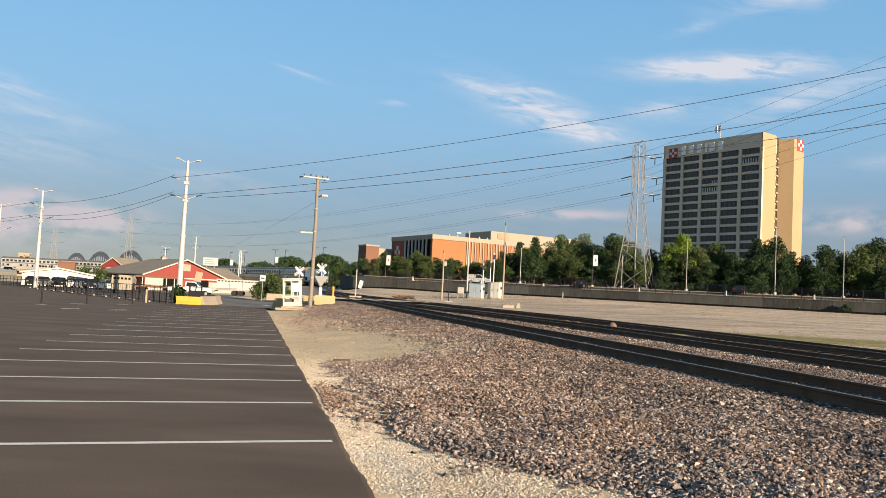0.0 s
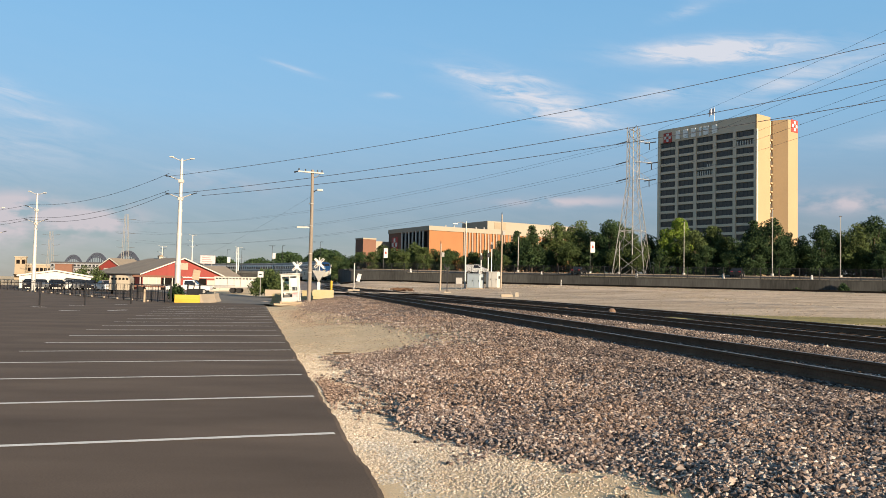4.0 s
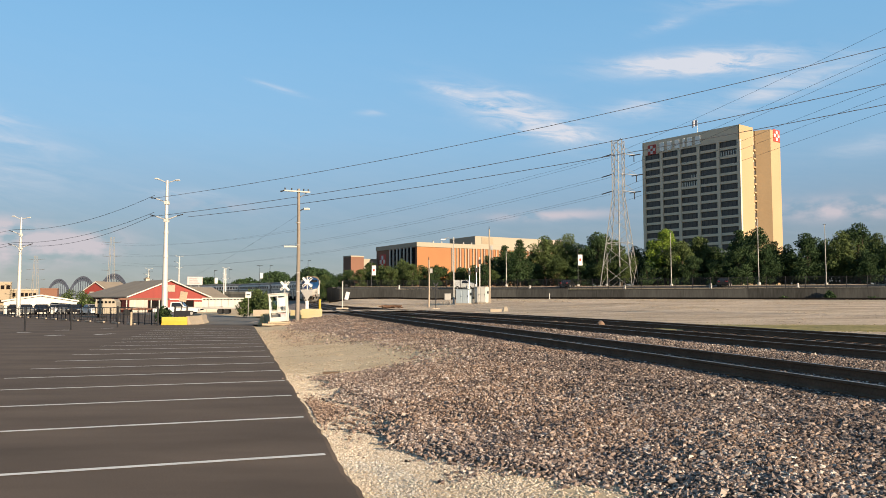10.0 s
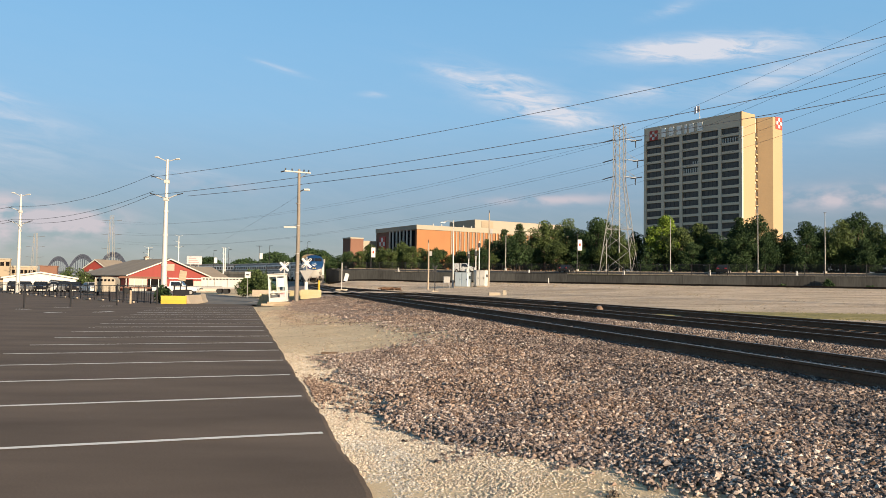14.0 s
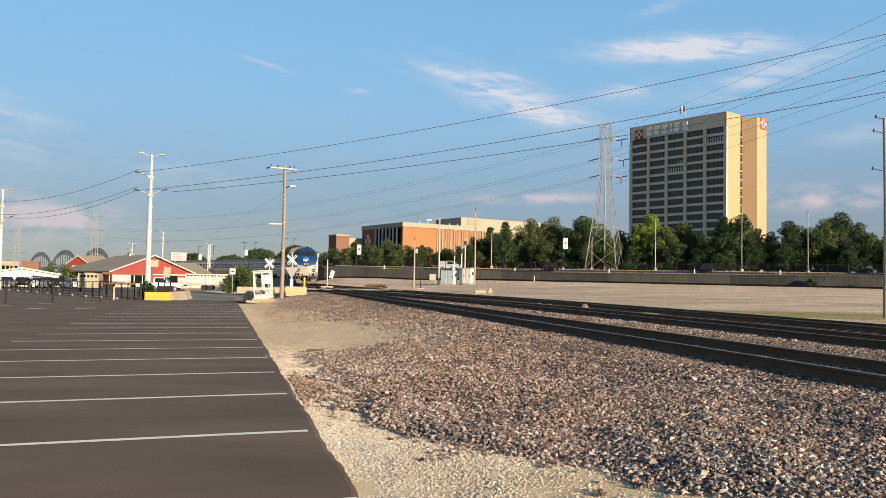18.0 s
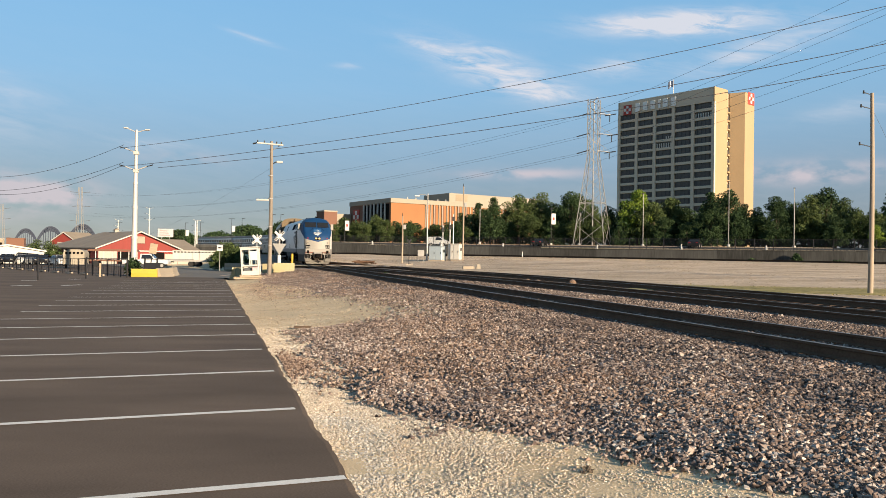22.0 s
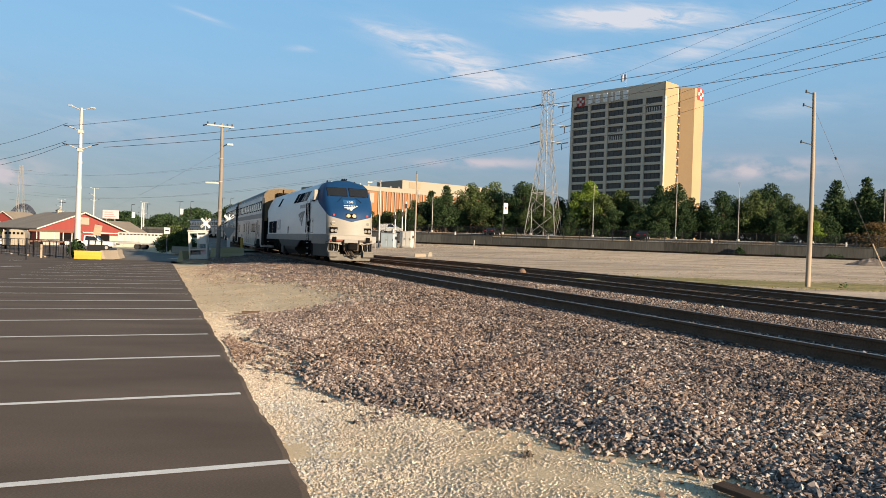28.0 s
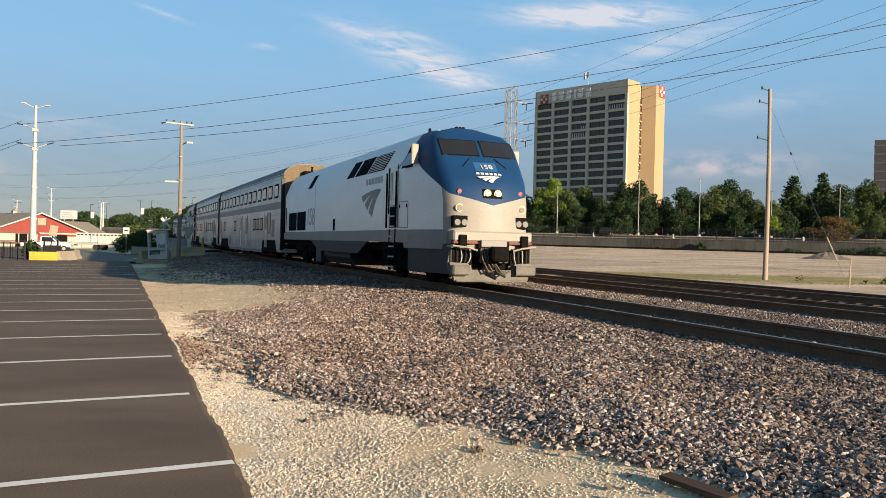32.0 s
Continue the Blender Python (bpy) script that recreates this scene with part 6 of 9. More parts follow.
def brick_office():
    Z0, Z1 = 2.5, 19.1
    m0 = Matrix(((0.859, -0.512, 0, -2.8), (0.512, 0.859, 0, 230.0), (0, 0, 1, 0), (0, 0, 0, 1)))
    b = thing("brick_office_building", "low orange brick office building with cream parapet band", "building", m0)
    W, L = 66.0, 26.0
    # sun and shade are put into the brick: orange front, darker brown side
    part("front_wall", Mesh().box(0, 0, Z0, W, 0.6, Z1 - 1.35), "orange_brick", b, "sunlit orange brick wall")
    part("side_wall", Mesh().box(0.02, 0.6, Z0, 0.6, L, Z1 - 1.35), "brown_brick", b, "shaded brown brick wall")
    part("parapet", Mesh().box(-0.25, -0.25, Z1 - 1.35, W, L, Z1, bevel=0.05), "cream", b, "cream concrete parapet band")
    part("core", Mesh().box(0.6, 0.6, Z0, W, L - 0.1, Z1 - 2.3), "brown_brick", b)
    n = 0
    x = 12.0
    while x < W - 1:
        part("fin", Mesh().box(x - 0.15, -0.32, Z0 + 2, x + 0.16, 0.02, Z1 - 1.35), "cream", b, "cream vertical fin")
        if n % 2 == 0:
            part("tall_window", Mesh().box(x + 0.3, -0.06, Z0 + 2, x + 0.8, 0.05, Z1 - 1.6), "brown_brick", b, "brown glazed slit window")
        x += 1.2 if n % 2 else 1.75
        n += 1
    for i in range(7):
        y = 1.2 + 2.2 * i
        part("side_window", Mesh().box(-0.05, y, Z0 + 2, 0.05, y + 1.7, Z1 - 1.6), "under", b)
        part("side_fin", Mesh().box(-0.4, y + 1.72, Z0 + 2, 0.03, y + 2.18, Z1 - 1.35), "white_paint", b, "cream vertical fin")
    e = part("emblem", Mesh().box(-0.15, 19.4, Z1 - 7.2, 0.05, 23.4, Z1 - 2.6, bevel=0.05), "red_paint", b, "red and white chequered emblem")
    for a in range(3):
        for c in range(3):
            if (a + c) % 2:
                part("emblem_square", Mesh().box(-0.25, 19.7 + 1.2 * a, Z1 - 6.9 + 1.35 * c, -0.13, 20.85 + 1.2 * a, Z1 - 5.65 + 1.35 * c), "sign_white", e)
    part("penthouse", Mesh().box(24, 5, Z1, W - 6, 20, Z1 + 3.2, bevel=0.1), "cream", b, "cream rooftop block")
    part("penthouse_louvre", Mesh().box(26.5, 4.9, Z1 + 0.8, 31, 5.05, Z1 + 2.8), "tan_brick", b)
    for x in (8, 11, 19, 22):
        part("roof_vent", Mesh().tube((x, 4, Z1), (x, 4, Z1 + 0.9), 0.25, 0.2, 8), "galvanised", b)
    part("annex", Mesh().box(-11.6, 20.5, Z0, -7.2, 26.0, 15.4), "brown_brick", b, "brown brick annex")
    part("annex_cap", Mesh().box(-11.7, 20.4, 15.4, -7.1, 26.1, 15.8), "cream", b)
    part("link_block", Mesh().box(-7.2, 25.2, Z0, 0.0, 26.0, 15.2), "cream", b, "cream linking block")


brick_office()


def dark_tower():
    b = thing("glass_tower", "dark glass office tower far behind the trees", "building", Matrix.Translation((232.5, 300, 0)) @ Matrix.Rotation(radians(-38), 4, "Z"))
    part("glass", Mesh().box(0, 0, 2, 30, 25, 51), "dark_glass", b)
    for k in range(13):
        part("floor_band", Mesh().box(-0.1, -0.1, 4 + 3.7 * k, 30.1, 25.1, 4.6 + 3.7 * k), "car_grey", b)


dark_tower()


# ---------------------------------------------------------------- trees
def leaf_mesh(name, clumps, per, spread, size, material, seed, droop=0.0):
    """Leaves as small bent quads about the given clump centres (x, y, z, radius)."""
    rng = np.random.default_rng(seed)
    v, f = [], []
    for cx, cy, cz, cr in clumps:
        n = max(6, int(per * (cr / spread) ** 2))
        d = rng.normal(size=(n, 3))
        d /= np.linalg.norm(d, axis=1)[:, None]
        p = d * (cr * rng.uniform(0.55, 1.08, n) ** 0.7)[:, None] * np.array([1, 1, 0.8]) + np.array([cx, cy, cz])
        a = rng.normal(size=(n, 3)) + d * 0.2
        a /= np.linalg.norm(a, axis=1)[:, None]
        b = np.cross(a, d + rng.normal(size=(n, 3)) * 0.6)
        b /= np.linalg.norm(b, axis=1)[:, None]
        s = size * rng.uniform(0.6, 1.3, n)
        for i in range(n):
            k = len(v)
            q, u, w = p[i], a[i] * s[i], b[i] * s[i] * 0.7
            v += [tuple(q - u), tuple(q + w * 0.8), tuple(q + u), tuple(q - w * 0.8)]
            f.append((k, k + 1, k + 2, k + 3))
    me = bpy.data.meshes.new(name)
    me.from_pydata(v, [], f)
    me.materials.append(M[material])
    return me


def broad_tree(seed, material, label, low=2.3, per=165, size=0.155):
    """A tree of height 1 unit = 10 m, stood at the origin."""
    rng = np.random.default_rng(seed)
    t = thing("tree", label, "tree", group="trees above the wall")
    tr = Mesh()
    tr.tube((0, 0, -0.3), (0.05, 0.02, 2.4), 0.24, 0.18, 8)
    tr.tube((0.05, 0.02, 2.4), (-0.1, 0.1, 6.5), 0.18, 0.07, 7)
    clumps = []
    lean = rng.uniform(-0.4, 0.4, 2)
    for i in range(40):
        h = rng.uniform(0, 1)
        z = low + (9.2 - low) * h
        w = 3.3 * math.sin(math.pi * (0.16 + 0.80 * h) ** 0.85) ** 0.8 * rng.uniform(0.35, 1.0)
        a = rng.uniform(0, 2 * math.pi)
        clumps.append((w * math.cos(a) + lean[0] * h, w * math.sin(a) + lean[1] * h, z, rng.uniform(0.7, 1.25)))
    clumps += [(lean[0], lean[1], 9.0, 0.9), (lean[0] * 0.6, 0, 7.6, 1.3), (0, 0, 5.2, 1.6), (0, 0, 3.6, 1.6), (0.9, 0.6, low + 0.4, 1.1), (-1.0, -0.5, low + 0.3, 1.1)]
    for c in clumps[:10]:
        tr.tube((0, 0, 2.0 + 0.3 * c[2] * 0.6), (c[0] * 0.8, c[1] * 0.8, c[2]), 0.08, 0.03, 5)
    part("trunk", tr, "bark", t)
    part("crown", leaf_mesh("crown", clumps, per, 1.0, size, material, seed), material, t)
    return t


def conifer(seed, label):
    rng = np.random.default_rng(seed)
    t = thing("conifer", label, "conifer", group="conifers above the wall")
    tr = Mesh().tube((0, 0, -0.3), (0, 0, 9.6), 0.22, 0.03, 7)
    clumps = []
    z = 1.9
    while z < 9.7:
        r = 2.9 * (1 - (z - 0.6) / 9.6) ** 0.9 + 0.1
        n = max(3, int(r * 5))
        for k in range(n):
            a = 2 * math.pi * (k + rng.uniform(-0.3, 0.3)) / n
            rr = r * rng.uniform(0.75, 1.1)
            for q in (0.35, 0.7, 1.0):
                clumps.append((rr * q * math.cos(a), rr * q * math.sin(a), z - 0.35 * q * rr * 0.4 + rng.uniform(-0.1, 0.1), 0.30 + 0.22 * (1 - q) + 0.05 * r))
            tr.tube((0, 0, z + 0.1), (rr * 0.9 * math.cos(a), rr * 0.9 * math.sin(a), z - 0.15 * rr), 0.035, 0.012, 4, caps=False)
        z += 0.62
    part("trunk", tr, "bark", t)
    part("needles", leaf_mesh("needles", clumps, 30, 0.5, 0.16, "leaf_dark", seed), "leaf_dark", t)
    return t


SKYLINE = [(-8.5, 1.9), (-7.4, 2.0), (-5.8, 2.3), (-4.1, 2.9), (-1.7, 3.18), (0.8, 2.76), (2.4, 2.54), (4.5, 3.4), (5.7, 4.15), (6.8, 4.55), (7.8, 3.72), (8.6, 4.85), (10.0, 4.91), (11.0, 4.07), (12.3, 5.06),
           (13.1, 4.84), (14.0, 4.01), (15.0, 3.99), (17.0, 5.13), (18.1, 4.3), (19.3, 4.58), (20.4, 3.84), (21.9, 4.96), (23.1, 5.1), (24.0, 4.11), (24.9, 3.88), (26.1, 4.6), (27.1, 4.1), (28.1, 4.7),
           (29.1, 5.12), (30.1, 4.4), (31.0, 3.5), (31.9, 3.7), (33.1, 5.3), (34.1, 4.2), (34.9, 5.46), (36.0, 4.7), (37.6, 5.0), (39, 4.5), (42, 4.8), (46, 4.4)]


def wall_distance(az):
    best = 200.0
    d = Vector((math.sin(radians(az)), math.cos(radians(az))))
    for i in range(len(WALL) - 1):
        a, b = Vector(WALL[i][:2]), Vector(WALL[i + 1][:2])
        e = b - a
        den = d.x * e.y - d.y * e.x
        if abs(den) < 1e-6:
            continue
        t = (a.x * e.y - a.y * e.x) / den
        u = (a.x * d.y - a.y * d.x) / den
        if 0 <= u <= 1 and t > 0:
            best = t
            break
    return best


def plant():
    rng = np.random.default_rng(21)
    kinds = {
        "b": [broad_tree(s, "leaf", "full green broad-leaved tree above the wall") for s in (1, 2, 3)],
        "d": [broad_tree(s, "leaf_dark", "dark green broad-leaved tree above the wall", 1.0) for s in (5, 6)],
        "l": [broad_tree(8, "leaf_light", "bright yellow-green broad-leaved tree above the wall")],
        "f": [broad_tree(s, "leaf_dark", "dark green tree at the back of the row above the wall", 1.0, 60, 0.26) for s in (7, 9)],
        "c": [conifer(s, "dark green conifer above the wall") for s in (11, 12)],
    }
    used = set()

    def put(kind, az, dist, top_el=None, height=None, squash=1.0):
        x, y = dist * math.sin(radians(az)), dist * math.cos(radians(az))
        z = min(terrace_z(x, y) - 0.1, support_z(x, y))
        if height is None:
            height = 1.66 + dist * math.tan(radians(top_el)) - z
        height = max(3.0, height)
        proto = kinds[kind][int(rng.integers(len(kinds[kind])))]
        s = height / 9.9
        w = s * squash
        if proto.name not in used:
            ob = proto
            used.add(proto.name)
        else:
            ob = copy_thing(proto, Matrix.Identity(4))
        ob.matrix_basis = Matrix.Translation((x, y, z)) @ Matrix.Rotation(rng.uniform(0, 6.28), 4, "Z") @ Matrix.Diagonal((w, w, s, 1))

    # the row along the street, tops after the skyline
    for az, el in SKYLINE:
        kind = "b"
        if az in (5.7, 6.8, 33.1, 34.9, 21.9):
            kind = "c"
        elif az == 17.0:
            kind = "l"
        elif int(az * 10) % 3 == 0:
            kind = "d"
        put(kind, az, wall_distance(az) + rng.uniform(22, 34), el, squash=1.0 if kind != "c" else 1.25)
    az = -8.0
    while az < 46:
        put("f", az, wall_distance(az) + rng.uniform(40, 60), lerp_table(SKYLINE, az) - rng.uniform(0.5, 1.1), squash=1.15)
        az += 1.1
    az = -7.5
    while az < 46:
        el = lerp_table(SKYLINE, az) - rng.uniform(0.9, 2.0)
        put("b" if rng.uniform() < 0.5 else "d", az, wall_distance(az) + rng.uniform(20, 26), max(1.9, el), squash=1.2)
        az += 1.55
    az = -6.3
    while az < 4.6:
        put("d" if rng.uniform() < 0.7 else "b", az, wall_distance(az) + rng.uniform(19, 30), lerp_table([(-6.5, 2.2), (-4, 2.7), (-1.5, 3.05), (0.8, 2.7), (2.4, 2.5), (4.6, 3.2)], az) - rng.uniform(0.0, 0.35), squash=1.3)
        az += 0.75
    for az, d, h in ((32.0, 14, 4.2), (36.5, 13, 5.0), (38.0, 13, 4.4)):
        put("l" if az < 33 else "b", az, wall_distance(az) + d, None, h)
    dry = broad_tree(23, "leaf_brown", "dry russet-brown shrub behind the fence above the wall", 0.6, 110, 0.15)
    x, y = (wall_distance(35.4) + 9) * math.sin(radians(35.4)), (wall_distance(35.4) + 9) * math.cos(radians(35.4))
    dry.matrix_basis = Matrix.Translation((x, y, min(terrace_z(x, y), support_z(x, y)) - 0.1)) @ Matrix.Diagonal((1.35, 1.0, 0.42, 1))


M["leaf_brown"] = mat("leaf_brown", (0.07, 0.045, 0.02), 0.8, scale=0.5, fine=6, bump=0, col2=(0.17, 0.115, 0.05), per_island=0.4, spec=0.1)
plant()


def far_woods():
    """The low belt of trees in the distance, behind the train."""
    rng = np.random.default_rng(31)
    clumps = []
    table = [(-19, 0.8), (-16.2, 1.4), (-15.5, 1.95), (-14.5, 1.4), (-14.0, 1.45), (-12.7, 1.8), (-11.9, 1.45), (-11.3, 2.3), (-10.1, 2.1), (-9.85, 1.5), (-9.2, 2.1), (-8.5, 2.6), (-7.2, 2.35), (-6.5, 1.7), (-5.5, 1.6)]
    for i in range(560):
        az = rng.uniform(-19, -5.5)
        d = rng.uniform(330, 400)
        top = 1.66 + d * math.tan(radians(lerp_table(table, az) + rng.uniform(-0.35, 0.05)))
        r = rng.uniform(1.6, 3.4)
        x, y = d * math.sin(radians(az)), d * math.cos(radians(az))
        z = rng.uniform(2.0, max(2.5, top - r))
        clumps.append((x, y, z if rng.uniform() < 0.4 else top - r, r))
    me = leaf_mesh("far_trees", clumps, 110, 2.4, 0.44, "leaf_dark", 77)
    tagged(new("far_trees", me), "distant belt of green trees behind the railway", "trees", kind="stuff")


far_woods()


# ---------------------------------------------------------------- poles and wires
M["pole_steel"] = mat("pole_steel", (0.51, 0.489, 0.451), 0.5, metal=0.15, var=0.12, scale=1.0, fine=14, bump=0.05)


def steel_pole(x, y, z0, z1, label, s=1.0, turn=0.0):
    p = thing("steel_power_pole", label, "power pole", Matrix.Translation((x, y, z0)) @ Matrix.Rotation(turn, 4, "Z"), group="steel power poles")
    h = z1 - z0
    part("shaft", Mesh().tube((0, 0, -0.3), (0, 0, h), 0.29 * s, 0.11 * s, 14), "pole_steel", p, smooth=True)
    for k in (0.24, 0.45, 0.62, 0.71):
        part("sleeve", Mesh().tube((0, 0, h * k), (0, 0, h * k + 0.22), 0.32 * s - 0.18 * s * k, 0.32 * s - 0.18 * s * k, 12), "pole_steel", p)
    part("lamp_arm", Mesh().path([(-0.95, 0, h + 0.14), (-0.75, 0, h + 0.1), (0, 0, h - 0.22), (0.75, 0, h - 0.02), (1.05, 0, h - 0.04)], 0.045), "pole_steel", p)
    for sx in (-1, 1):
        part("lamp_head", Mesh().box(sx * 1.0 - 0.2, -0.1, h + 0.04 - sx * 0.09, sx * 1.0 + 0.2, 0.1, h + 0.15 - sx * 0.09, bevel=0.03), "white_paint", p, "pale street lamp head")
    for zz, sides in ((h - 1.9, (-1,)), (h - 3.5, (-1, 1))):
        for sx in sides:
            arm = part("crossarm", Mesh().path([(0.1 * -sx, 0, zz - 0.15), (sx * 1.0, 0, zz + 0.25)], 0.05), "pole_steel", p)
            rings = []
            for k in range(15):
                x, z, rr = sx * (1.0 + 0.04 * k), zz + 0.25 + 0.01 * k, 0.055 if k % 2 else 0.03
                rings.append([(x, rr * math.cos(q * math.pi / 4), z + rr * math.sin(q * math.pi / 4)) for q in range(8)])
            m = Mesh().sweep(rings)
            part("insulator", m, "black_metal", arm)
        part("clamp", Mesh().box(-0.2 * s, -0.2 * s, zz - 0.3, 0.2 * s, 0.2 * s, zz, bevel=0.03), "white_paint", p)
    return p


P1 = Vector((-23.55, 71.2, -0.1))
steel_pole(P1.x, P1.y, P1.z, 12.65, "tall pale galvanised steel power pole with twin street lamps", 1.0, radians(-8))
steel_pole(-47.9, 93.4, -0.1, 11.6, "pale galvanised steel power pole with twin street lamps", 0.9, radians(-8))
steel_pole(-59.0, 104.5, -0.1, 10.7, "pale galvanised steel power pole beyond the lot fence", 0.6)
steel_pole(-74.7, 238.6, -0.2, 15.3, "thin distant galvanised power pole", 1.0)
steel_pole(-82.8, 235.9, -0.2, 11.5, "thin distant galvanised power pole", 0.9)
steel_pole(-61.6, 242.3, -0.2, 12.0, "thin distant galvanised power pole", 1.1)
steel_pole(33.4, 39.2, 0.2, 18.6, "tall galvanised steel power pole beside the field", 1.1, radians(35))


def wire(name, a, b, f, r=0.022, n=24, label="thin black overhead power cable"):
    """A cable from a to b; f gives its height for 0..1."""
    pts = []
    for i in range(n + 1):
        t = i / n
        pts.append((a[0] + (b[0] - a[0]) * t, a[1] + (b[1] - a[1]) * t, f(t)))
    cu = Mesh().path(pts, r, 5)
    return solid(name, cu, "wire", label, "cable", group="overhead cables")


def wires():
    q = (32.0, 40.0)
    wire("power_cable", (-25.0, 71.3), q, lambda k: 11.0 + 2.43 * k + 3.63 * k * k, 0.019)
    wire("power_cable", (-24.9, 71.2), (32.3, 40.4), lambda k: 9.35 + 2.28 * k + 3.37 * k * k, 0.021)
    wire("power_cable", (-21.6, 71.1), (32.9, 39.6), lambda k: 9.32 + 1.4 * k + 3.0 * k * k, 0.021)
    for dz, sag in ((11.3, 0.9), (9.75, 0.8), (9.5, 1.1)):
        wire("power_cable", (P1.x - 1.1, P1.y), (-48.6, 93.4), lambda k, dz=dz, sag=sag: dz + (dz - 1.1 - dz) * k - 4 * sag * k * (1 - k), 0.019)
        wire("power_cable", (-48.6, 93.4), (-100, 130), lambda k, dz=dz, sag=sag: dz - 1.1 - 4 * sag * k * (1 - k), 0.019)
    # service wire from the timber pole to the left
    wire("service_wire", (-9.7, 59.2), (-42, 128), lambda k: 8.2 - 4.2 * k - 2.0 * k * (1 - k), 0.006)


wires()


def wood_pole(x, y, z0, z1, r=0.15, label="weathered round timber utility pole", material="wood_pole"):
    p = thing("timber_utility_pole", label, "utility pole", Matrix.Translation((x, y, z0)))
    h = z1 - z0
    m = Mesh()
    rings = []
    for i in range(9):
        t = i / 8
        rr = r * (1.12 - 0.42 * t)
        ox = 0.05 * math.sin(t * 3)
        rings.append([(ox + rr * math.cos(a * math.pi / 6), rr * math.sin(a * math.pi / 6), -0.4 + (h + 0.4) * t) for a in range(12)])
    part("shaft", m.sweep(rings), material, p, smooth=True)
    return p, h


def crossing_pole():
    p, h = wood_pole(-9.72, 59.3, 0.20, 10.2, 0.15, "weathered timber utility pole with a pale crossarm by the crossing")
    arm = part("crossarm", Mesh().box(-1.1, -0.055, -0.055, 0.85, 0.055, 0.055, Matrix.Translation((0.05, -0.12, h - 0.22)) @ Matrix.Rotation(radians(4), 4, "Y"), bevel=0.015), "white_paint", p, "pale painted crossarm")
    for x in (-1.0, -0.5, 0.4, 0.75):
        part("insulator", Mesh().tube((x, -0.12, h - 0.20 - 0.07 * x), (x, -0.12, h + 0.0 - 0.07 * x), 0.04, 0.055, 8), "black_metal", p)
    part("dead_end", Mesh().tube((-1.0, -0.12, h - 0.13), (-1.35, -0.12, h - 0.22), 0.04, 0.06, 8), "black_metal", p)
    part("brace", Mesh().tube((0, 0.12, h - 0.7), (0.6, 0.08, h - 0.3), 0.025, 0.025, 5), "galvanised", p)
    lamp = part("lamp_bracket", Mesh().path([(0, 0, h - 1.75), (0.25, 0, h - 1.6), (0.45, 0, h - 1.5)], 0.04), "black_metal", p)
    part("lamp_head", Mesh().box(0.4, -0.12, h - 1.62, 0.85, 0.12, h - 1.45, bevel=0.04), "white_paint", lamp, "pale lamp head")
    part("sign_arm", Mesh().box(-1.05, -0.05, 5.55, -0.1, 0.02, 5.68, Matrix.Rotation(radians(0), 4, "Y"), bevel=0.02), "white_paint", p, "short white arm")
    for z in (2.2, 3.6, 5.7, 7.4):
        part("band", Mesh().tube((0, 0, z), (0, 0, z + 0.05), 0.19, 0.19, 10), "galvanised", p)


crossing_pole()


def guyed_pole():
    x, y = 19.15, 31.1
    p, h = wood_pole(x, y, ground_z(x, y), 8.7, 0.098, "smooth pale timber pole with a guy wire on the field", "pole_pale")
    for zz, w in ((h + 0.02, 0.35), (h - 0.55, 0.45), (h - 2.1, 0.5)):
        part("side_pin", Mesh().tube((0, 0, zz - 0.1), (-w, 0, zz), 0.02, 0.02, 5), "black_metal", p, "thin side pin")
        part("insulator", Mesh().tube((-w, 0, zz - 0.05), (-w, 0, zz + 0.08), 0.04, 0.03, 8), "black_metal", p)
    gx, gy, gz = 3.3, -0.9, -0.1
    part("guy_wire", Mesh().tube((0.05, 0, h - 0.7), (gx, gy, gz), 0.006, 0.006, 5), "wire", p)
    a, b = Vector((0.05, 0, h - 0.7)), Vector((gx, gy, gz))
    part("guy_guard", Mesh().tube(a.lerp(b, 0.73), a.lerp(b, 0.86), 0.026, 0.026, 8), "pale_wood", p, "pale guy wire guard")
    part("guy_anchor", Mesh().box(gx - 0.5, gy - 0.1, gz - 0.05, gx + 0.4, gy + 0.1, gz + 0.06, bevel=0.02), "concrete", p)
    for k in (0.26, 0.5):
        part("strain_insulator", Mesh().tube(a.lerp(b, k), a.lerp(b, k + 0.015), 0.04, 0.04, 8), "black_metal", p)


guyed_pole()


